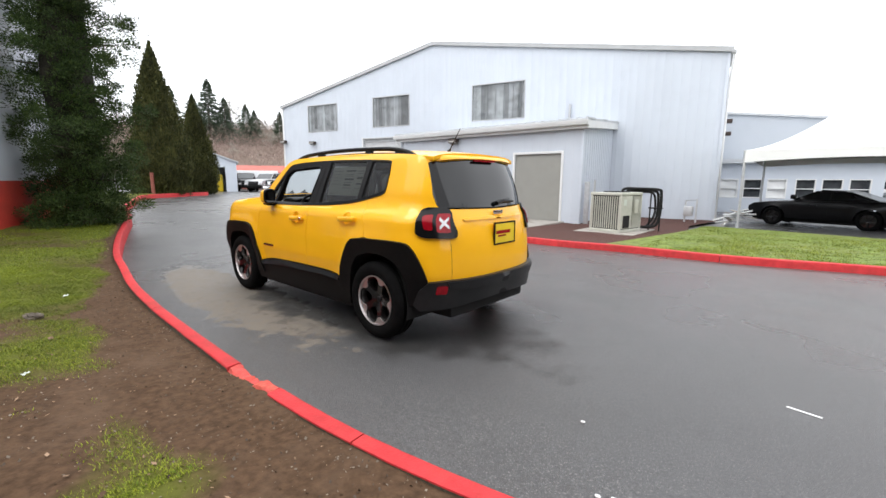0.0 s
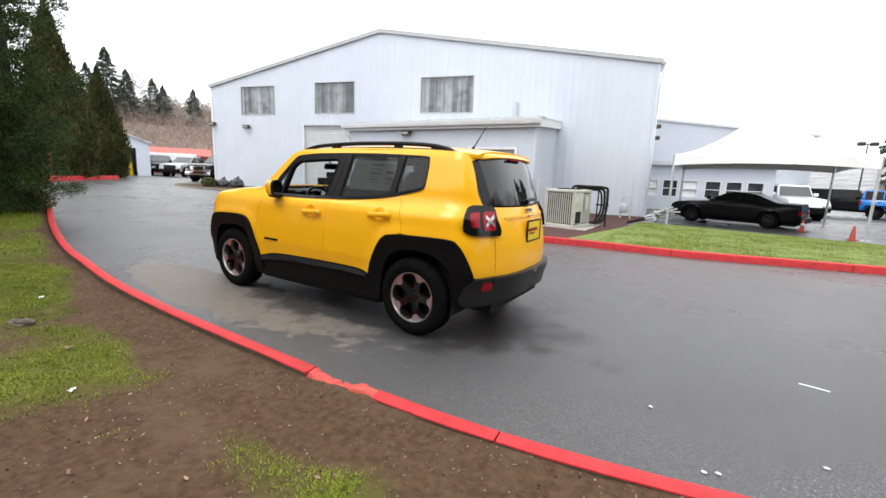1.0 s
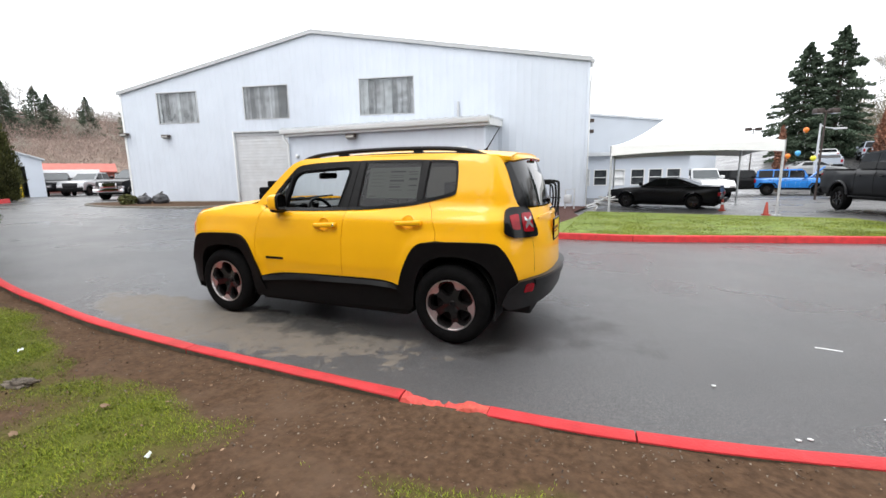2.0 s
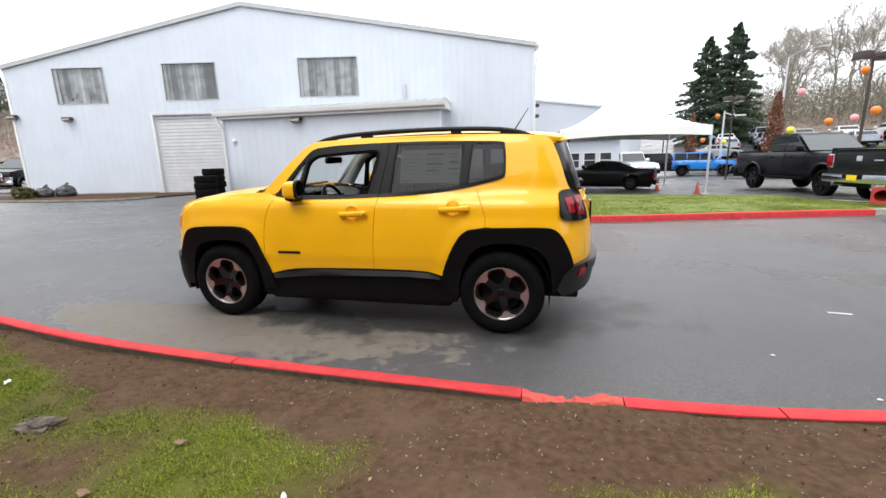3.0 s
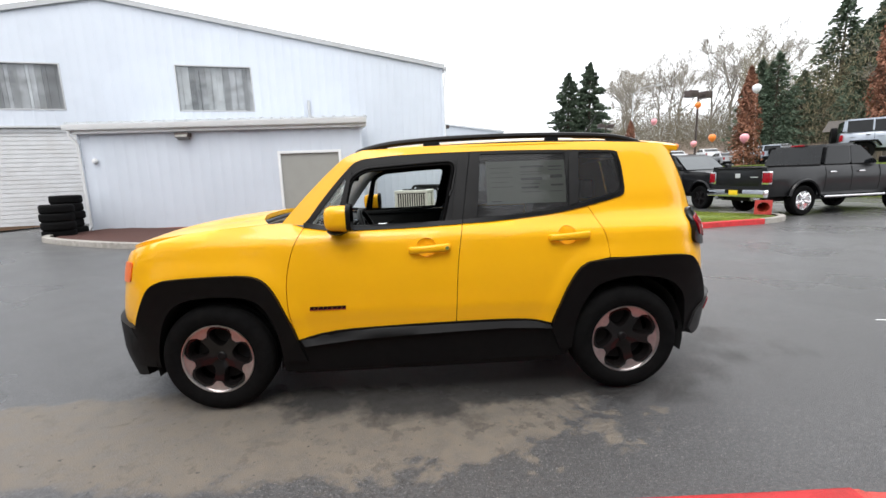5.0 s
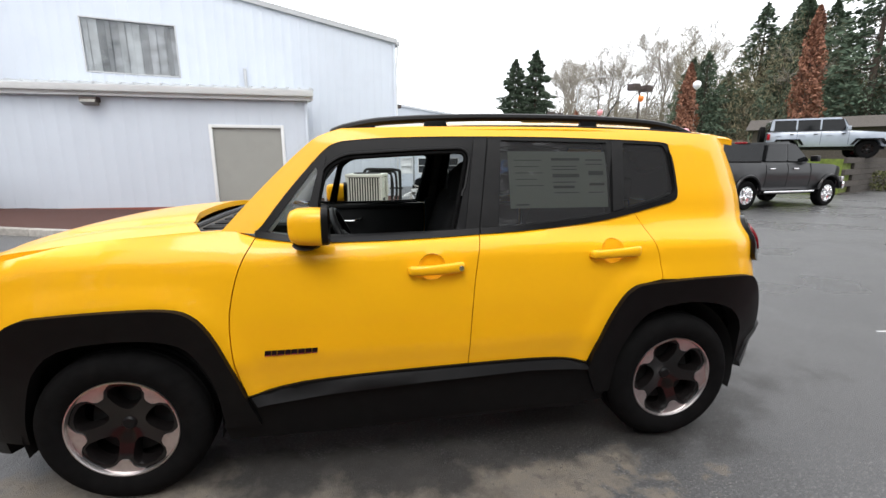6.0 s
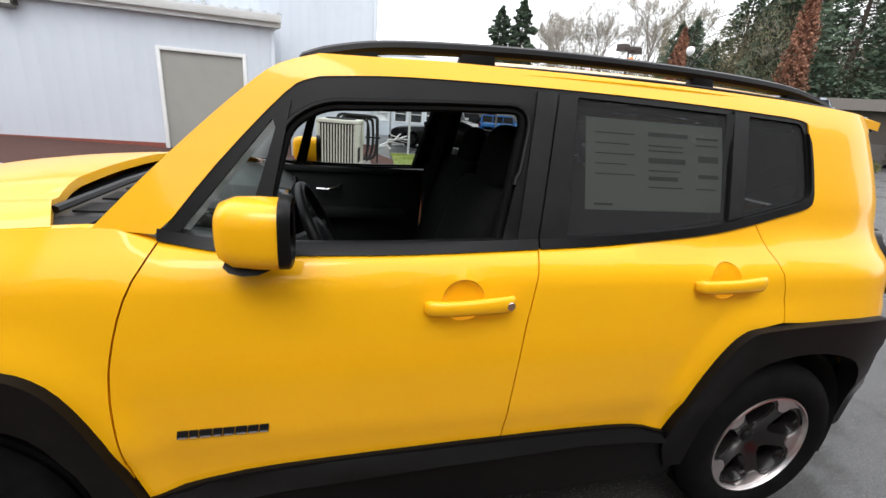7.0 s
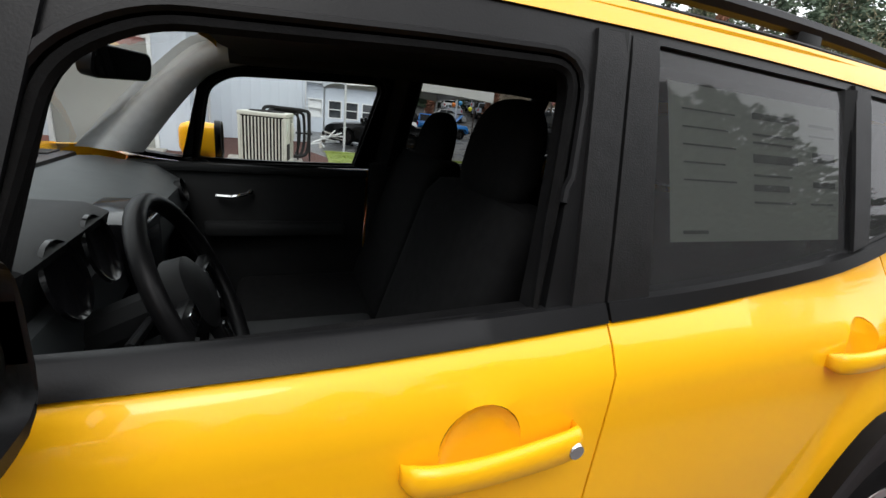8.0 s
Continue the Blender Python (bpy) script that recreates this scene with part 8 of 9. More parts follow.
# ---- trees and plants ----
def leaf_material(name, c0, c1, rough=0.75):
    """Foliage whose tone changes from leaf to leaf."""
    m = bpy.data.materials.new(name)
    m.use_nodes = True
    nt = m.node_tree
    b = nt.nodes["Principled BSDF"]
    b.inputs["Roughness"].default_value = rough
    b.inputs["Specular IOR Level"].default_value = 0.25
    g = nt.nodes.new("ShaderNodeNewGeometry")
    r = nt.nodes.new("ShaderNodeValToRGB")
    r.color_ramp.elements[0].color, r.color_ramp.elements[1].color = (*c0, 1), (*c1, 1)
    nt.links.new(g.outputs["Random Per Island"], r.inputs[0])
    tc = nt.nodes.new("ShaderNodeTexCoord")
    n = nt.nodes.new("ShaderNodeTexNoise")
    n.inputs["Scale"].default_value = 0.9
    nt.links.new(tc.outputs["Object"], n.inputs["Vector"])
    mr = nt.nodes.new("ShaderNodeMapRange")
    mr.inputs["From Min"].default_value, mr.inputs["From Max"].default_value, mr.inputs["To Min"].default_value, mr.inputs["To Max"].default_value = 0.3, 0.7, 0.6, 1.4
    nt.links.new(n.outputs["Fac"], mr.inputs["Value"])
    hs = nt.nodes.new("ShaderNodeHueSaturation")
    nt.links.new(r.outputs["Color"], hs.inputs["Color"])
    nt.links.new(mr.outputs["Result"], hs.inputs["Value"])
    nt.links.new(hs.outputs["Color"], b.inputs["Base Color"])
    return m


M_CONIFER = leaf_material("dark_conifer_needles", (0.016, 0.034, 0.01), (0.068, 0.108, 0.026))
M_CYPRESS = leaf_material("cypress_foliage", (0.024, 0.031, 0.009), (0.08, 0.08, 0.022))
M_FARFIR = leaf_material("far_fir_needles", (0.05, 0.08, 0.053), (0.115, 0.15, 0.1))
M_REDLEAF = leaf_material("rusty_winter_leaves", (0.14, 0.06, 0.038), (0.32, 0.155, 0.1))
# twigs and far brown brush: distance haze is mixed into the pale tones
M_HAZETWIG = leaf_material("hazed_grey_twigs", (0.24, 0.22, 0.185), (0.38, 0.355, 0.305))
M_HAZEBRUSH = leaf_material("hazed_brown_brush", (0.2, 0.15, 0.128), (0.3, 0.228, 0.195))
M_OLIVE = leaf_material("olive_brush", (0.15, 0.13, 0.075), (0.27, 0.24, 0.15))
M_THICKET = leaf_material("grey_olive_thicket", (0.12, 0.108, 0.075), (0.24, 0.215, 0.16))
M_SHRUB = leaf_material("dull_shrub_leaves", (0.05, 0.06, 0.022), (0.16, 0.16, 0.06))
M_GRASS = leaf_material("mossy_grass_blades", (0.075, 0.118, 0.007), (0.235, 0.26, 0.02), 0.6)


def quads_mesh(name, C, U, V):
    """Many small rhombic leaves: centres, half-lengths and half-widths, as one mesh."""
    n = len(C)
    co = np.empty((n, 4, 3), np.float32)
    co[:, 0], co[:, 1], co[:, 2], co[:, 3] = C - U, C + V - U * 0.1, C + U, C - V - U * 0.1
    me = bpy.data.meshes.new(name)
    me.vertices.add(n * 4)
    me.vertices.foreach_set("co", co.ravel())
    me.loops.add(n * 4)
    me.loops.foreach_set("vertex_index", np.arange(n * 4, dtype=np.int32))
    me.polygons.add(n)
    me.polygons.foreach_set("loop_start", np.arange(0, n * 4, 4, dtype=np.int32))
    me.update()
    me.validate()
    return me


def unit(a):
    return a / (np.linalg.norm(a, axis=1, keepdims=True) + 1e-9)


def leaf_part(name, C, D, length, width, mat, parent, rng, label=""):
    """Leaves at C pointing along D."""
    n = len(C)
    R = unit(rng.normal(size=(n, 3)))
    S = unit(np.cross(D, R))
    L = length * rng.uniform(0.6, 1.3, (n, 1))
    me = quads_mesh(name, C, D * L / 2, S * width * rng.uniform(0.6, 1.3, (n, 1)) / 2)
    me.materials.append(mat)
    ob = new(name, me)
    ob.parent = parent
    if label:
        ob["label"] = label
    return ob


def branchy_conifer(name, label, x, y, H, R, n_branch, per, leaf, mat, seed, z0=0.25, shag=1.0, group="", lean=(0, 0), gz0=None, power=0.8, trunk=0.16, at=None, slim=0.42, lift=0.0, tuft=0.0, ragged=0.62, clump=16):
    rng = np.random.default_rng(seed)
    g = gz(x, y) if gz0 is None else gz0
    ob = thing(name, label, "tree", group, "", Matrix.Translation((x, y, g)) if at is None else at)
    tb = bmesh.new()
    tube(tb, [(0, 0, -0.3), (0.02, 0, H * 0.1), (lean[0] * 0.5, lean[1] * 0.5, H * 0.5), (lean[0], lean[1], H * 0.97)], [trunk * 1.25, trunk, trunk * 0.6, 0.02], 10)
    part("trunk", tb, M_WOODBARK, ob)
    C, D = [], []
    lb = bmesh.new()
    for i in range(n_branch):
        f = (i + rng.random()) / n_branch
        z = z0 + (H - z0) * f ** 1.12
        t = clamp((z - z0) / (H - z0), 0, 1)
        a = i * 2.39996 + rng.normal() * 0.35
        L = R * (1 - t) ** power * rng.uniform(ragged, 1.12) * (0.75 + 0.25 * min(1, t * 6)) + 0.12
        ax = np.array([math.cos(a), math.sin(a), 0])
        up = 0.32 + lift - 0.35 * (1 - t)
        base = np.array([lean[0] * z / H, lean[1] * z / H, z])
        k = max(4, int(per * (0.25 + L / R)))
        u = rng.uniform(0.12, 1.0, k) ** 0.75
        sp = np.cross(ax, [0, 0, 1.0])
        pts = base + np.outer(u * L, ax) + np.outer(u * L * up - 0.22 * L * u ** 2 * shag, [0, 0, 1.0])
        wid = (0.34 * L * np.sin(np.clip(u * 3.0, 0, np.pi)) ** 0.8 + 0.05)
        side = rng.uniform(-1, 1, k) * wid
        pts = pts + np.outer(side, sp) + np.outer(-np.abs(side) * 0.3 + rng.normal(size=k) * 0.05 * (leaf * 6), [0, 0, 1.0])
        if tuft:
            core = pts[: max(3, k // clump)]
            pick = rng.integers(0, len(core), k)
            away = unit(rng.normal(size=(k, 3)) + ax * 0.5 + np.array([0, 0, 0.35]))
            pts = core[pick] + away * (tuft * rng.uniform(0.15, 1.0, (k, 1)) ** 0.6)
        d = unit(np.outer(np.full(k, 0.9), ax) + np.outer(side / (wid + 1e-6) * 0.9, sp) + np.outer(rng.normal(size=k) * 0.3 - 0.12 * shag, [0, 0, 1.0]))
        if tuft:
            d = unit(away + d * 0.4 + np.array([0, 0, 0.25]))
        C.append(pts)
        D.append(d)
        if i % 3 == 0 and L > 0.5:
            tip = base + ax * L * 0.8 + np.array([0, 0, L * 0.8 * up - 0.14 * L])
            tube(lb, [tuple(base), tuple((base + tip) / 2 + np.array([0, 0, 0.02])), tuple(tip)], [0.03 * H / 7, 0.02 * H / 7, 0.006], 5)
    part("limb", lb, M_WOODBARK, ob, "", 60)
    leaf_part("crown", np.concatenate(C), np.concatenate(D), leaf, leaf * slim, mat, ob, rng)
    return ob


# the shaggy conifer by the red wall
# near-black brown that paints the shade between the branches
M_CROWNSHADE = material("inner_crown_shade", (0.022, 0.02, 0.012), 0.95, var=0.5, scale=14, bump=0.9, bump_scale=25)
shaggy = branchy_conifer("conifer", "large shaggy dark green conifer beside the red wall", -8.05, -1.3, 7.9, 1.36, 165, 1250, 0.06, M_CONIFER, 3, 0.22, 0.8, trunk=0.17, power=0.4, slim=0.3, lift=0.2, tuft=0.18, ragged=0.4, clump=48)
# added core, coloured dark for the shade seen through the crown's gaps
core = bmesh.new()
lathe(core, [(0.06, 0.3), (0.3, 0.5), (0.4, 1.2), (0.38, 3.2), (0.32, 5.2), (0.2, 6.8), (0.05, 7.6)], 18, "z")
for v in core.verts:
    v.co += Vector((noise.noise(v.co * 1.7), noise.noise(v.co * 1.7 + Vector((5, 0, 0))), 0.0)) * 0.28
part("inner_growth", core, M_CROWNSHADE, shaggy, "dark core painted as the shade within the crown", 60)


def cypress(x, y, H, R, n, seed, label):
    rng = np.random.default_rng(seed)
    ob = thing("cypress", label, "tree", "clipped cypresses", "", Matrix.Translation((x, y, gz(x, y))))
    part("trunk", tube(bmesh.new(), [(0, 0, -0.3), (0, 0, H * 0.5), (0, 0, H * 0.9)], [0.16, 0.1, 0.02], 8), M_WOODBARK, ob)
    t = rng.uniform(0, 1, n) ** 1.15
    a = rng.uniform(0, 2 * np.pi, n)
    bump = 1 + 0.1 * np.sin(a * 3 + t * 9) + 0.1 * np.sin(a * 7 - t * 23) + 0.06 * np.sin(a * 13 + t * 61) + (0.06 + 0.14 * t) * rng.normal(size=n)
    prof = np.where(t < 0.22, 0.82 + 0.18 * np.sin(t / 0.22 * np.pi / 2), ((1 - t) / 0.78) ** 0.8)
    r = R * prof * bump * rng.uniform(0.72, 1.0, n) ** 0.4
    C = np.stack([r * np.cos(a), r * np.sin(a), 0.12 + t * H + rng.normal(size=n) * (0.06 + 0.18 * t)], 1)
    D = unit(np.stack([np.cos(a) * 0.5, np.sin(a) * 0.5, np.ones(n)], 1) + rng.normal(size=(n, 3)) * 0.3)
    leaf_part("crown", C, D, 0.2, 0.075, M_CYPRESS, ob, rng)
    # inner mass that closes the view through the crown
    bm = bmesh.new()
    lathe(bm, [(0.02, 0.1), (R * 0.68, 0.25), (R * 0.78, H * 0.2), (R * 0.5, H * 0.55), (R * 0.2, H * 0.85), (0.02, H * 0.95)], 16, "z")
    for v in bm.verts:
        v.co += Vector((noise.noise(v.co * 1.3), noise.noise(v.co * 1.3 + Vector((9, 0, 0))), 0)) * 0.12
    part("inner_growth", bm, M_CYPRESS, ob, "", 60)


cypress(-28.5, 5.85, 9.0, 1.7, 34000, 5, "tall clipped dark green cypress behind the red kerb")
cypress(-33.0, 9.6, 6.9, 1.4, 22000, 6, "slender clipped cypress at the end of the drive")
post = thing("bollard", "short red-brown wooden bollard by the kerb", "bollard", m=Matrix.Translation((-26.9, 4.9, gz(-26.9, 4.9))))
part("post", tube(bmesh.new(), [(0, 0, -0.1), (0, 0, 1.5)], 0.1, 10), M_BRICKRED, post)


def columnar(x, y, H, R, n, seed, z=None):
    rng = np.random.default_rng(seed)
    ob = thing("columnar_oak", "narrow tree still holding rusty brown leaves", "tree", "rusty columnar trees", "", Matrix.Translation((x, y, gz(x, y) if z is None else z)))
    part("trunk", tube(bmesh.new(), [(0, 0, -0.3), (0, 0, H * 0.9)], [0.12, 0.02], 8), M_WOODBARK, ob)
    lb = bmesh.new()
    for i in range(40):
        zz = H * (0.15 + 0.7 * i / 40)
        a = i * 2.4
        L = R * 0.8 * (1 - 0.6 * i / 40)
        tube(lb, [(0, 0, zz), (L * 0.6 * math.cos(a), L * 0.6 * math.sin(a), zz + L), (L * math.cos(a), L * math.sin(a), zz + L * 1.8)], [0.03, 0.02, 0.006], 4)
    part("limb", lb, M_WOODBARK, ob)
    t = rng.uniform(0.0, 1, n)
    a = rng.uniform(0, 2 * np.pi, n)
    prof = np.minimum(t / 0.22 + 0.25, 1) ** 0.7 * (1 - t) ** 0.55 * 1.12
    gaps = 0.75 + 0.35 * np.sin(a * 2 + t * 21) * np.sin(t * 37 + a * 5)
    r = R * prof * gaps * rng.uniform(0.25, 1.0, n) ** 0.5
    C = np.stack([r * np.cos(a), r * np.sin(a), H * (0.16 + 0.84 * t)], 1)
    D = unit(rng.normal(size=(n, 3)) + np.array([0, 0, -0.4]))
    leaf_part("crown", C, D, 0.17, 0.11, M_REDLEAF, ob, rng)


columnar(19.4, 22.0, 7.3, 0.92, 5600, 8)
columnar(24.8, 19.2, 8.3, 0.98, 6800, 11, 1.48)
columnar(19.6, 37.0, 6.3, 0.9, 5000, 9)
columnar(14.1, 39.0, 5.3, 0.55, 3000, 10)


def bare_tree_mesh(name, H, seed):
    """Trunk, limbs and fine twigs of a leafless tree, for copies."""
    rng = random.Random(seed)
    wood = bmesh.new()
    tw_c, tw_d = [], []

    def grow(p, d, L, r, depth):
        q = p + d * L
        mid = p + d * L * 0.5 + Vector((rng.gauss(0, 1), rng.gauss(0, 1), rng.gauss(0, 0.5))) * L * 0.05
        tube(wood, [p, mid, q], [r, r * 0.85, r * 0.7], 5 if depth < 2 else 3)
        if depth == 4:
            for _ in range(13):
                dd = (d + Vector((rng.gauss(0, 0.6), rng.gauss(0, 0.6), rng.gauss(0.15, 0.5)))).normalized()
                s = L * rng.uniform(0.5, 1.2)
                c = p + d * L * rng.uniform(0.2, 1.0) + dd * s / 2
                tw_c.append(tuple(c))
                tw_d.append(tuple(dd * s))
            return
        for _ in range(3 if depth else 5):
            dd = (d + Vector((rng.gauss(0, 0.42), rng.gauss(0, 0.42), rng.gauss(0.12, 0.3)))).normalized()
            start = p + d * L * rng.uniform(0.55, 1.0)
            grow(start, dd, L * rng.uniform(0.55, 0.8), r * 0.55, depth + 1)
    grow(Vector((0, 0, -0.3)), Vector((0, 0, 1)), H * 0.36, H * 0.009, 0)
    return wood, np.array(tw_c), np.array(tw_d)


def bare_tree(x, y, H, seed, z=None):
    ob = thing("bare_tree", "leafless grey winter tree in the woods", "tree", "bare winter trees", "", Matrix.Translation((x, y, gz(x, y) if z is None else z)))
    wood, c, d = bare_tree_mesh("bare", H, seed)
    part("trunk", wood, M_HAZEWOOD, ob, "", 60)
    rng = np.random.default_rng(seed)
    n = len(c)
    S = unit(np.cross(d, unit(rng.normal(size=(n, 3)))))
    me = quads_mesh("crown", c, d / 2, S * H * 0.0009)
    me.materials.append(M_HAZETWIG)
    tw = new("crown", me)
    tw.parent = ob
    return ob


# wood lightened as well, with distance haze in its base colour
M_HAZEWOOD = material("hazed_grey_wood", (0.23, 0.21, 0.18), 0.9, var=0.25, scale=4)
protos = [bare_tree(44, 88, 17, 31), bare_tree(52, 84, 19, 32), bare_tree(60, 80, 16, 33)]
rng = random.Random(4)
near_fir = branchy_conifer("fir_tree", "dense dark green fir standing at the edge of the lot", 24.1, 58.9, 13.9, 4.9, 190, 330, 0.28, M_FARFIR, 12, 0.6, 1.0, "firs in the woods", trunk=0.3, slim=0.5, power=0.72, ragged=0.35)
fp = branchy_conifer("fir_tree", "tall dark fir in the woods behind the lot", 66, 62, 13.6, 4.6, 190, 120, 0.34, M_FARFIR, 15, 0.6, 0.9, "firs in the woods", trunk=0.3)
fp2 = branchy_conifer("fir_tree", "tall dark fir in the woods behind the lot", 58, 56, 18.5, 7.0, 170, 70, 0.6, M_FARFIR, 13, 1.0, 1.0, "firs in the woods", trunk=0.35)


def copy_at(ob, x, y, s, turn, dz=0.0):
    o = copy_thing(ob, Matrix.Translation((x, y, gz(x, y) + dz)) @ Matrix.Rotation(turn, 4, "Z"))
    o.scale = (s, s, s)
    return o


copy_at(near_fir, 21.4, 59.8, 0.93, 1.0)
for i in range(18):
    d = rng.uniform(72, 115)
    az = radians(rng.uniform(22, 66))
    x, y = d * math.sin(az), d * math.cos(az)
    s = clamp((0.27 * d - gz(x, y)) / 15, 0.3, 1.5) * rng.uniform(0.75, 1.05)
    copy_at(protos[i % 3], x, y, s, rng.uniform(0, 6.3))
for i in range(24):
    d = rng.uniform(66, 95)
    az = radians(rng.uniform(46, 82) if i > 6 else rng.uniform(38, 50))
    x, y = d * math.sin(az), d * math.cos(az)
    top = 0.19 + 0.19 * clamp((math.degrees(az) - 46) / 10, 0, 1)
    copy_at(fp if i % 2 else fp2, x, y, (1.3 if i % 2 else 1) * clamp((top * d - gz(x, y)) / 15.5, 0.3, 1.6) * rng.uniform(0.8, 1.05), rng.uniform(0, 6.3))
# the ridge on the left: firs and bare trees side by side, thinning towards the workshop
for x, y, top, what in ((-127.7, 46.3, 28.5, fp), (-130.0, 43.0, 24.5, fp2), (-126.0, 49.8, 24.0, fp), (-125.2, 52.3, 28.1, protos[0]), (-128.0, 50.5, 26.0, protos[2]), (-124.0, 54.9, 22.6, fp2), (-123.1, 57.0, 21.2, fp), (-121.2, 60.7, 23.4, protos[1]), (-119.9, 63.1, 21.2, fp), (-117.9, 66.6, 22.0, protos[0]), (-118.8, 64.9, 20.6, protos[2]), (-131.5, 38.0, 26.0, fp), (-133.0, 33.5, 24.0, protos[1]), (-115.5, 70.5, 21.5, fp2), (-122.2, 58.8, 20.4, protos[2])):
    base = gz(x, y)
    copy_at(what, x, y, (top - base + 0.6) / {fp: 13.6, fp2: 18.5, protos[0]: 17.5, protos[1]: 19.5, protos[2]: 16.5}[what], rng.uniform(0, 6.3), -0.6)
for i in range(22):
    d = rng.uniform(100, 140)
    az = radians(rng.uniform(280, 318))
    copy_at(protos[i % 3], d * math.sin(az), d * math.cos(az), rng.uniform(0.3, 0.5), rng.uniform(0, 6.3), -1.0)
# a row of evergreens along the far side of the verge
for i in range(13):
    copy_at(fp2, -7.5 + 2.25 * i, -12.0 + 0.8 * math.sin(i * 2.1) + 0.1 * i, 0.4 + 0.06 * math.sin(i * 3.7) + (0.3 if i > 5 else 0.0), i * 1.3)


def brush(name, label, pts, size, mat, seed, tall=2.0):
    """Undergrowth of a far slope as one mass of leaves and twigs."""
    rng2 = np.random.default_rng(seed)
    n = len(pts)
    high = np.array([0.35 + 0.9 * abs(noise.noise((x * 0.16, y * 0.16, seed))) + 0.5 * abs(noise.noise((x * 0.5, y * 0.5, seed))) for x, y in pts])
    C = np.array([(x, y, gz(x, y)) for x, y in pts]) + np.stack([np.zeros(n), np.zeros(n), rng2.uniform(0, 1, n) ** 1.1 * tall * high], 1)
    D = unit(rng2.normal(size=(n, 3)) * 0.55 + np.array([0, 0, 0.8]))
    S = unit(np.cross(D, rng2.normal(size=(n, 3))))
    me = quads_mesh(name, C, D * size * rng2.uniform(0.4, 1.5, (n, 1)), S * size * 0.11)
    me.materials.append(mat)
    tagged(new(name, me), label, "woods", "", "stuff")


def slope(name, label, d0, d1, a0, a1, mat):
    """The earth of a wooded slope, a little above the yard's sheet."""
    bm = bmesh.new()
    ds, az = steps((d0, d1, 6)), steps((a0, a1, 2))
    rows = []
    for d in ds:
        rows.append([bm.verts.new((d * math.sin(radians(a)), d * math.cos(radians(a)), gz(d * math.sin(radians(a)), d * math.cos(radians(a))) + 0.25 + 0.5 * noise.noise((d * 0.1, a * 0.3, 0)))) for a in az])
    for r0, r1 in zip(rows, rows[1:]):
        for j in range(len(az) - 1):
            bm.faces.new((r0[j], r0[j + 1], r1[j + 1], r1[j]))
    bmesh.ops.recalc_face_normals(bm, faces=bm.faces)
    tagged(link(name, bm, mat, None, "", 60), label, "hill", "", "structure")


M_EARTH = material("leaf_covered_earth", (0.2, 0.15, 0.12), 0.95, var=0.3, scale=0.6, dirt=(0.14, 0.12, 0.08), dirt_scale=0.15, dirt_amount=0.8)
slope("hillside", "brown leaf-covered earth of the far slope", 90, 200, 270, 326, M_EARTH)
slope("lot_bank", "brown earth bank behind the sales lot", 66, 150, 22, 92, M_EARTH)
g2 = np.random.default_rng(2)


def sector(n, d0, d1, a0, a1):
    d = np.sqrt(g2.uniform(d0 ** 2, d1 ** 2, n))
    a = np.radians(g2.uniform(a0, a1, n))
    return list(zip(d * np.sin(a), d * np.cos(a)))


brush("far_woods", "reddish brown leafless woods on the far slope", sector(170000, 92, 190, 276, 322), 0.34, M_HAZEBRUSH, 1, 5.5)
brush("lot_woods", "brown and olive winter brush behind the sales lot", sector(150000, 68, 115, 22, 60), 0.26, M_THICKET, 2, 9.0)
brush("olive_woods", "olive-green winter brush behind the sales lot", sector(190000, 66, 100, 38, 84), 0.27, M_OLIVE, 3, 17.0)
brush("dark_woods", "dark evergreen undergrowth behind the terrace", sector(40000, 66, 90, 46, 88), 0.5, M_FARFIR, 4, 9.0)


# ---- balloons, lamp posts ----
def balloon(x, y, z, mat, word, size=1.0):
    g = gz(x, y)
    ob = thing("balloon", word + " party balloon on a string above the lot", "balloon", "party balloons", "", Matrix.Translation((x, y, z)))
    bm = bmesh.new()
    lathe(bm, [(a * size, b * size) for a, b in ((0.0, -0.27), (0.02, -0.25), (0.03, -0.235), (0.11, -0.18), (0.185, -0.08), (0.21, 0.03), (0.19, 0.13), (0.12, 0.2), (0.0, 0.23))], 20, "z")
    part("skin", bm, mat, ob, "", 60)
    part("string", tube(bmesh.new(), [(0, 0, -0.3), (0.08, 0.02, (g - z) * 0.5), (0, 0, g - z)], 0.0012, 4), M_TRIM, ob)


M_BO = material("orange_balloon", (0.8, 0.22, 0.03), 0.3, var=0.05, scale=4)
M_BP = material("pink_balloon", (0.8, 0.33, 0.36), 0.3, var=0.05, scale=4)
M_BY = material("yellow_balloon", (0.75, 0.72, 0.05), 0.3, var=0.05, scale=4)
M_BB = material("blue_balloon", (0.08, 0.4, 0.75), 0.3, var=0.05, scale=4)
M_BW = material("white_balloon", (0.8, 0.8, 0.82), 0.3, var=0.03, scale=4)
for x, y, z, mat, w in ((16.95, 18.33, 5.25, M_BW, "white"), (18.34, 25.14, 5.49, M_BO, "orange"), (16.11, 26.42, 4.65, M_BP, "pink"), (16.86, 21.34, 3.1, M_BO, "orange"), (15.71, 17.27, 2.77, M_BP, "pink"), (18.24, 25.2, 3.0, M_BP, "pink"), (17.33, 25.75, 2.88, M_BO, "orange"), (15.86, 26.55, 2.5, M_BY, "yellow"),
                        (11.33, 24.9, 3.38, M_BO, "orange"), (10.71, 25.07, 2.05, M_BO, "orange"), (11.11, 24.96, 2.19, M_BB, "blue"), (11.74, 24.78, 1.9, M_BY, "yellow")):
    balloon(x, y, z, mat, w, 0.62 if x < 12 else 0.95)


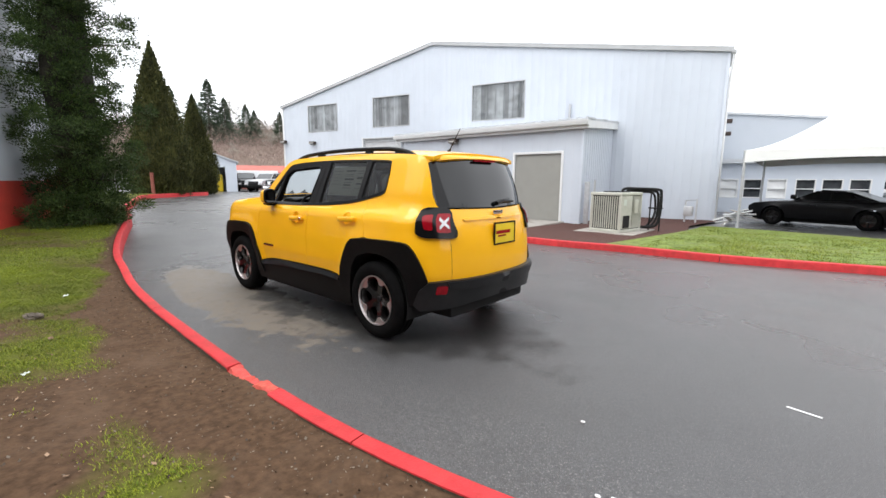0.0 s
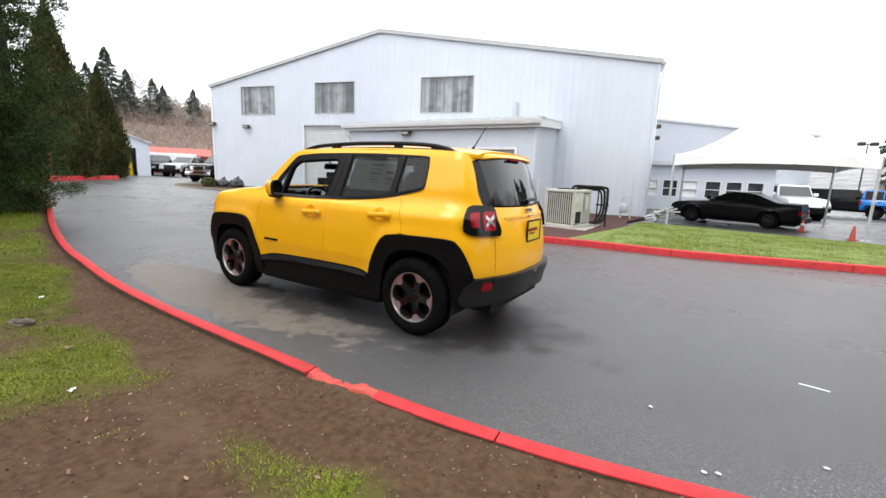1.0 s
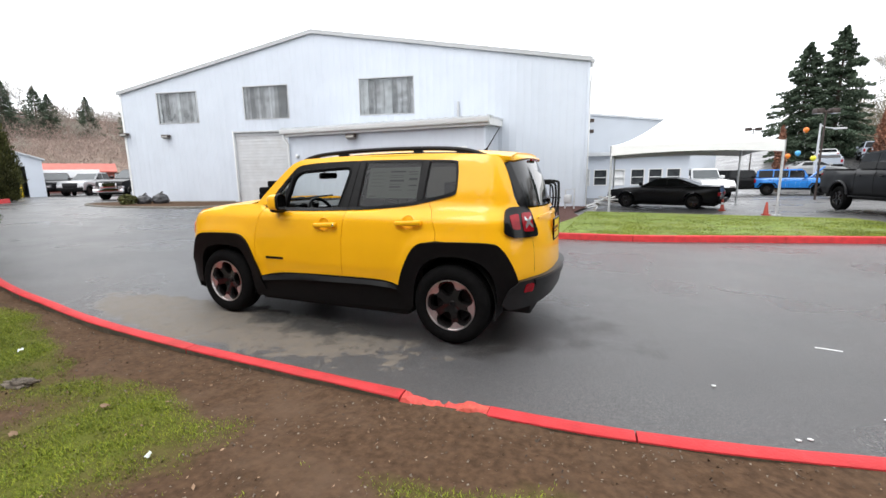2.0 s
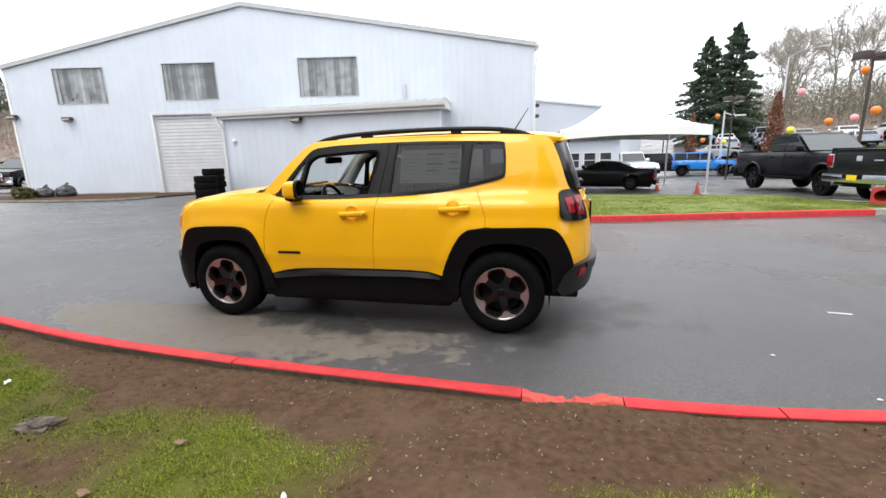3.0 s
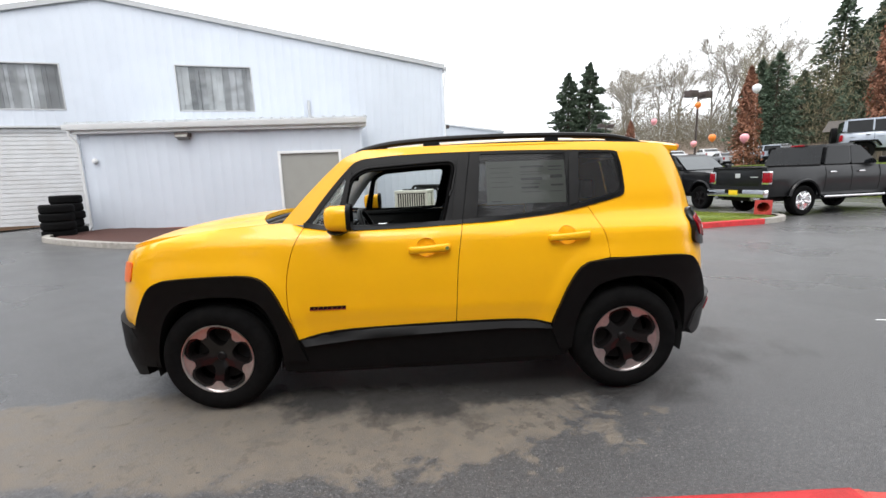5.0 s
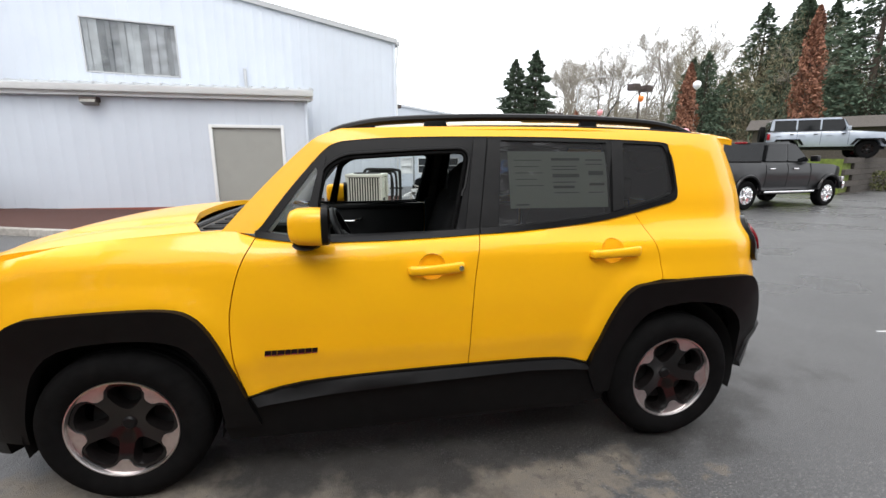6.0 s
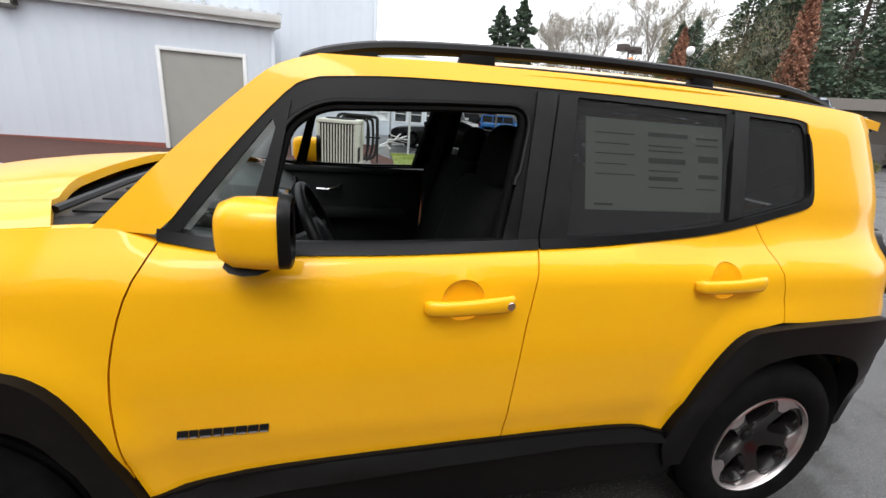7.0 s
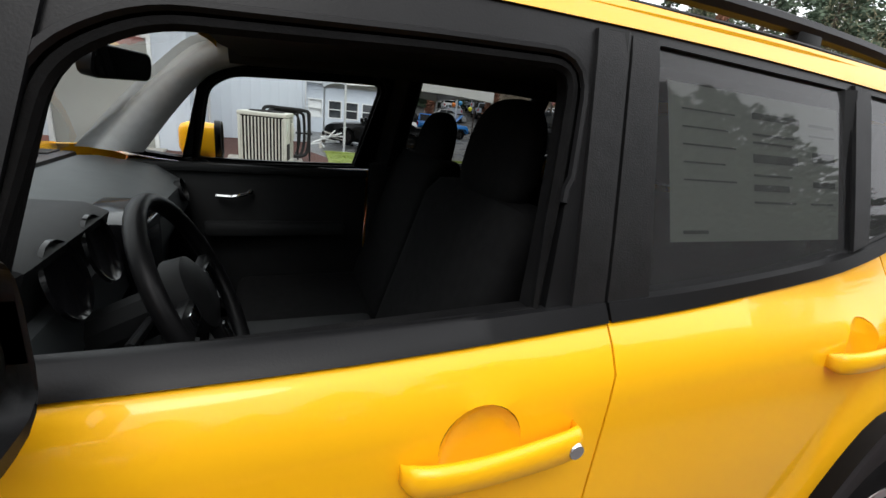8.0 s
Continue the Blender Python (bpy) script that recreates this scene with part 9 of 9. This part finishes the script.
def lamp_post(x, y, H, twin, group="lamp posts", k=1.0):
    g = gz(x, y)
    ob = thing("lamp_post", "dark bronze car-park lamp post with box heads", "lamp post", group, "", Matrix.Translation((x, y, g)) @ Matrix.Rotation(radians(20), 4, "Z"))
    part("pole", tube(bmesh.new(), [(0, 0, 0), (0, 0, H)], [0.1 * k, 0.08 * k], 10), M_RUST, ob)
    for s in ((-1, 1) if twin else (1,)):
        part("arm", tube(bmesh.new(), [(0, 0, H - 0.15 * k), (s * 0.5 * k, 0, H - 0.1 * k)], 0.04, 8), M_RUST, ob)
        hd = part("head", B(s * 0.4 * k, s * 1.15 * k, -0.36 * k, 0.36 * k, H - 0.34 * k, H + 0.16 * k, 0.05), M_RUST, ob)
        part("lens", B(s * 0.5 * k, s * 1.08 * k, -0.28 * k, 0.28 * k, H - 0.34 * k - 0.015, H - 0.34 * k + 0.01, 0.0), M_LENS, hd)


lamp_post(21.56, 30.2, 7.1 - gz(21.56, 30.2), True)
lamp_post(12.0, 24.7, 4.6, True, k=0.5)
lamp_post(15.6, 54.7, 5.8 - gz(15.6, 54.7), True, k=0.7)


def street_lamp(x, y, top, ax, ay, az):
    """A tall thin pole with one long curved arm and a flat head."""
    g = gz(x, y)
    ob = thing("street_lamp", "tall thin grey street lamp with a curved arm", "street lamp", "street lamps", "", Matrix.Translation((x, y, 0)))
    part("pole", tube(bmesh.new(), [(0, 0, g), (0, 0, top)], [0.11, 0.06], 8), M_METALPOST, ob)
    part("arm", tube(bmesh.new(), spline([(0, 0, top - 0.1), (ax * 0.35, ay * 0.35, top + (az - top) * 0.75), (ax, ay, az)], 5), 0.035, 6), M_METALPOST, ob)
    part("head", B(-0.35, 0.35, -0.12, 0.12, -0.07, 0.05, 0.03), M_METALPOST, ob, "", 40, Matrix.Translation((ax, ay, az)))


street_lamp(21.95, 41.53, 9.2, 2.1, -1.0, 9.75)
street_lamp(15.35, 35.54, 4.5, 1.0, -0.35, 4.1)


# ---- the verge: grass, moss, litter ----
def grass():
    """Short blades scattered by the cover of the verge, each a thin leaf of its own."""
    rng2 = np.random.default_rng(21)
    gx, gd = np.linspace(-10, 5, 301), np.linspace(0, 3.2, 97)
    cover = np.array([[grass_cover(x, near_kerb_y(x) - KERB_WIDE - 0.02 - d) for d in gd] for x in gx])
    high = np.array([[verge_z(x, near_kerb_y(x) - KERB_WIDE - 0.02 - d) for d in gd] for x in gx])

    def sample(g, x, d):
        i, j = (x + 10) / 15 * 300, d / 3.2 * 96
        i0, j0 = np.clip(i.astype(int), 0, 299), np.clip(j.astype(int), 0, 95)
        u, v = i - i0, j - j0
        return (g[i0, j0] * (1 - u) + g[i0 + 1, j0] * u) * (1 - v) + (g[i0, j0 + 1] * (1 - u) + g[i0 + 1, j0 + 1] * u) * v
    n = 620000
    far_off = rng2.random(n) < 0.25
    x = np.where(far_off, rng2.uniform(-10, 5, n), rng2.uniform(-3.3, 2.4, n))
    d = rng2.random(n) ** 1.15 * np.where(far_off, 3.2, 1.7)
    keep = rng2.random(n) < sample(cover, x, d) ** 1.5
    x, d = x[keep], d[keep]
    n = len(x)
    y = np.interp(x, NK_X, NK_Y) - KERB_WIDE - 0.02 - d
    big = np.where(x < -3.3, 1.7, 1.0)
    a = rng2.uniform(0, 6.283, n)
    h = rng2.uniform(0.005, 0.016, n) * big
    lean = rng2.uniform(0.3, 1.4, n)
    D = np.stack([np.cos(a) * lean, np.sin(a) * lean, np.ones(n)], 1)
    C = np.stack([x, y, sample(high, x, d) - 0.003], 1) + D * h[:, None] * 0.5
    w = rng2.uniform(0.0009, 0.002, n) * big * 1.1
    me = quads_mesh("grass", C, D * h[:, None] * 0.6, np.stack([-np.sin(a) * w, np.cos(a) * w, np.zeros(n)], 1))
    me.materials.append(M_GRASS)
    tagged(new("grass", me), "short mossy green grass in patches on the soil", "grass", "", "stuff")


grass()
M_DEADLEAF = leaf_material("dead_leaves", (0.07, 0.04, 0.022), (0.3, 0.2, 0.13))
M_PEBBLE = leaf_material("soil_crumbs", (0.05, 0.035, 0.028), (0.2, 0.165, 0.13), 0.95)


def litter():
    rng2 = np.random.default_rng(33)
    C, U, V = [], [], []
    for _ in range(1500):
        x = rng2.uniform(-7, 4.5)
        y = near_kerb_y(x) - KERB_WIDE - 0.05 - rng2.random() * 2.2
        a = rng2.uniform(0, 6.283)
        s = rng2.uniform(0.003, 0.008) * (2.2 if rng2.random() < 0.12 else 1.0)
        C.append((x, y, verge_z(x, y) + 0.012))
        U.append((math.cos(a) * s, math.sin(a) * s, rng2.normal() * s * 0.3))
        V.append((-math.sin(a) * s * 0.5, math.cos(a) * s * 0.5, rng2.normal() * s * 0.3))
    me = quads_mesh("leaf_litter", np.array(C), np.array(U), np.array(V))
    me.materials.append(M_DEADLEAF)
    tagged(new("leaf_litter", me), "scattered dead brown leaves and chips on the soil", "leaves", "", "stuff")
    C, U, V = [], [], []
    for _ in range(5200):
        x = rng2.uniform(-4, 4.5)
        y = near_kerb_y(x) - KERB_WIDE - 0.01 - rng2.random() ** 1.3 * 1.8
        a = rng2.uniform(0, 6.283)
        s = rng2.uniform(0.002, 0.008)
        C.append((x, y, verge_z(x, y) + s * 0.3))
        U.append((math.cos(a) * s, math.sin(a) * s, rng2.normal() * s * 0.5))
        V.append((-math.sin(a) * s * 0.7, math.cos(a) * s * 0.7, rng2.normal() * s * 0.6))
    me = quads_mesh("soil_crumbs", np.array(C), np.array(U), np.array(V))
    me.materials.append(M_PEBBLE)
    tagged(new("soil_crumbs", me), "loose crumbs of soil and grit on the verge", "soil", "", "stuff")


litter()


def driftwood():
    ob = thing("driftwood", "weathered grey lump of bark lying on the grass", "wood", m=Matrix.Translation((-0.68, -2.84, verge_z(-0.68, -2.84))) @ Matrix.Rotation(radians(15), 4, "Z"))
    bm = bmesh.new()
    bmesh.ops.create_icosphere(bm, subdivisions=4, radius=1.0)
    for v in bm.verts:
        c = v.co.copy()
        n1 = noise.noise(c * 1.6) * 0.45 + noise.noise(c * 4.5 + Vector((3, 0, 0))) * 0.2
        v.co = Vector((c.x * 0.085, c.y * 0.05, c.z * 0.03 + 0.01)) * (1 + n1)
    part("lump", bm, material("weathered_wood", (0.11, 0.09, 0.07), 0.95, var=0.5, scale=30, bump=0.8, bump_scale=60), ob, "", 50)
    for a, b in (((0.05, 0.0, 0.02), (0.12, 0.02, 0.03)), ((-0.05, 0.02, 0.02), (-0.1, 0.04, 0.015))):
        part("stub", tube(bmesh.new(), [a, b], [0.016, 0.008], 7), M_WOODBARK, ob)


driftwood()
# crumpled paper and wrappers, white paint tick and grit on the asphalt
for x, y, s, mat, nm, lab in ((0.1, -2.82, 0.026, M_DEADLEAF, "dead_leaf", "large pale brown dead leaf on the soil"), (-1.35, -2.55, 0.026, M_PAPER, "litter_scrap", "crumpled white paper scrap on the grass"), (0.72, -3.0, 0.022, M_PAPER, "litter_scrap", "crumpled white paper scrap on the grass"), (0.0, -3.15, 0.028, M_DEADLEAF, "dead_leaf", "large pale brown dead leaf on the soil")):
    bm = bmesh.new()
    g = [[bm.verts.new((s * (i / 4 - 0.5) * 2, s * (j / 3 - 0.5) * 1.1 * (1 - abs(i / 4 - 0.5)), 0.012 + 0.02 * noise.noise((i * 0.9, j * 0.9, x)))) for j in range(4)] for i in range(5)]
    for i in range(4):
        for j in range(3):
            bm.faces.new((g[i][j], g[i + 1][j], g[i + 1][j + 1], g[i][j + 1]))
    tagged(part(nm, bm, mat, None, "", 60, Matrix.Translation((x, y, verge_z(x, y) + 0.01)) @ Matrix.Rotation(x * 3, 4, "Z")), lab, "litter")
tick = B(-0.085, 0.085, -0.008, 0.008, 0, 0.004)
tagged(part("paint_tick", tick, M_TRIM, None, "", None, Matrix.Translation((4.15, 0.1, gz(4.15, 0.1))) @ Matrix.Rotation(radians(-9), 4, "Z")), "short white paint stroke on the asphalt", "road marking", "", "structure")
for x, y in ((3.5, -1.43), (3.56, -1.4), (4.03, -1.02), (3.2, -0.9)):
    bm = bmesh.new()
    bmesh.ops.create_icosphere(bm, subdivisions=1, radius=0.012)
    for v in bm.verts:
        v.co = Vector((v.co.x * 1.4, v.co.y, v.co.z * 0.5 + 0.005))
    tagged(part("paint_chip", bm, M_TRIM, None, "", 60, Matrix.Translation((x, y, gz(x, y)))), "tiny white chip lying on the asphalt", "litter", "white chips")


def shrub(x, y, R, H, n, seed):
    rng2 = np.random.default_rng(seed)
    ob = thing("shrub", "low dull green shrub against the workshop wall", "shrub", "shrubs by the wall", "", Matrix.Translation((x, y, gz(x, y))))
    part("stem", tube(bmesh.new(), [(0, 0, -0.1), (0, 0, H * 0.6)], 0.03, 6), M_WOODBARK, ob)
    v = unit(rng2.normal(size=(n, 3)))
    C = v * np.array([R, R, H * 0.5]) * rng2.uniform(0.5, 1.0, (n, 1)) ** 0.5 + np.array([0, 0, H * 0.5])
    leaf_part("leaves", C, unit(v + rng2.normal(size=(n, 3)) * 0.6), 0.12, 0.07, M_SHRUB, ob, rng2)


def bag(x, y, R, seed):
    """A slumped sack: a folded, sagging lump."""
    ob = thing("rubbish_bag", "slumped dark grey sack leaning by the workshop wall", "bag", "sacks by the wall", "", Matrix.Translation((x, y, gz(x, y))))
    bm = bmesh.new()
    bmesh.ops.create_icosphere(bm, subdivisions=4, radius=1.0)
    for v in bm.verts:
        c = v.co.copy()
        fold = 0.16 * noise.noise(c * 2.2 + Vector((seed, 0, 0))) + 0.08 * abs(noise.noise(c * 5.5 + Vector((0, seed, 0))))
        v.co = Vector((c.x * R, c.y * R * 0.8, max(-0.02, (c.z * 0.72 + 0.55) * R))) * (1 + fold)
    part("sack", bm, M_SACK, ob, "", 60)
    part("knot", tube(bmesh.new(), [(0, 0, R * 1.2), (0.05, 0.02, R * 1.42), (0.12, 0.05, R * 1.5)], [0.07, 0.03, 0.05], 7), M_SACK, ob)


M_SACK = material("dark_plastic_sack", (0.045, 0.045, 0.048), 0.4, var=0.4, scale=7, bump=0.4, bump_scale=14)
edge = spline([(-21.8, 10.4), (-22.15, 9.3), (-21.3, 8.4), (-18.5, 7.68), (-16.4, 7.65), (-14.6, 7.9), (-13.4, 8.3), (-13.0, 9.4)], 4)
bed = [(p[0], p[1]) for p in edge] + [(-12.8, 12.45), (-21.2, 10.54)]
fan("corner_bed", M_SOIL, bed, 0.05, "bare weedy earth along the workshop wall", "bed", 0.3, 0.02)
M_OLDKERB = material("weathered_kerb_concrete", (0.15, 0.14, 0.12), 0.9, var=0.3, scale=10, bump=0.4, bump_scale=50, dirt=(0.08, 0.075, 0.06), dirt_scale=2.0, dirt_amount=0.6)
bed_kerb = thing("bed_kerb", "low grey concrete kerb round the corner bed", "kerb", "", "structure")
bm = bmesh.new()
tube(bm, [(p[0], p[1], gz(p[0], p[1]) + 0.02) for p in edge], 0.065, 8)
part("kerb_stone", bm, M_OLDKERB, bed_kerb, "", 50)
bag(-18.6, 9.45, 0.36, 1)
bag(-18.15, 9.95, 0.4, 5)


def scrap_heap():
    ob = thing("scrap_heap", "heap of pale plastic pipes and boards at the wall corner", "scrap", m=Matrix.Translation((1.75, 14.9, gz(1.75, 14.9))))
    rng3 = random.Random(8)
    for i in range(11):
        a, z = rng3.uniform(0, 6.28), 0.04 + 0.045 * i
        L, x, y = rng3.uniform(0.25, 0.6), rng3.uniform(-0.25, 0.25), rng3.uniform(-0.25, 0.25)
        tilt = rng3.uniform(-0.25, 0.35)
        p = [(x - math.cos(a) * L, y - math.sin(a) * L, max(0.03, z - tilt * L)), (x, y, z + 0.02), (x + math.cos(a) * L, y + math.sin(a) * L, max(0.03, z + tilt * L))]
        if i % 3:
            part("pipe", tube(bmesh.new(), p, 0.028, 7), M_TRIM, ob)
        else:
            part("board", B(-L, L, -0.06, 0.06, -0.012, 0.012, 0.004, m=Matrix.Translation((x, y, z + 0.05)) @ Matrix.Rotation(a, 4, "Z") @ Matrix.Rotation(tilt, 4, "Y")), M_CONCRETE, ob)


scrap_heap()


def lawn_blades():
    """Tufts over the far lawn, sparser along its edges."""
    rng3 = np.random.default_rng(41)
    n = 90000
    x = rng3.uniform(1.3, 9.2, n)
    front = np.interp(x, [p[0] for p in FAR_LINE[:half - 16]], [p[1] for p in FAR_LINE[:half - 16]]) + 0.16
    back = np.interp(x, [1.3, 2.4, 8.5, 9.0, 9.4], [12.4, 12.3, 11.0, 9.0, 8.2])
    y = front + rng3.random(n) ** 1.3 * np.maximum(0.05, back - front)
    patch = np.array([noise.noise((a * 0.9, b * 0.9, 5)) + 0.5 * noise.noise((a * 3, b * 3, 9)) for a, b in zip(x, y)])
    keep = rng3.random(n) < np.clip(0.45 + 0.9 * patch, 0.05, 1)
    x, y = x[keep], y[keep]
    n = len(x)
    a, lean = rng3.uniform(0, 6.283, n), rng3.uniform(0.2, 1.2, n)
    h = rng3.uniform(0.01, 0.028, n)
    D = np.stack([np.cos(a) * lean, np.sin(a) * lean, np.ones(n)], 1)
    C = np.stack([x, y, np.array([gz(p, q) for p, q in zip(x, y)]) + 0.1], 1) + D * h[:, None] * 0.5
    w = rng3.uniform(0.003, 0.006, n)
    me = quads_mesh("lawn_grass", C, D * h[:, None] * 0.6, np.stack([-np.sin(a) * w, np.cos(a) * w, np.zeros(n)], 1))
    me.materials.append(M_GRASS)
    tagged(new("lawn_grass", me), "short yellow-green grass of the lawn strip", "grass", "", "stuff")


lawn_blades()
for i, (x, y, R, H) in enumerate(((-18.9, 8.9, 0.4, 0.5), (24.6, 14.4, 0.9, 1.0), (26.3, 15.3, 0.9, 0.9))):
    shrub(x, y, R, H, 900, 60 + i)
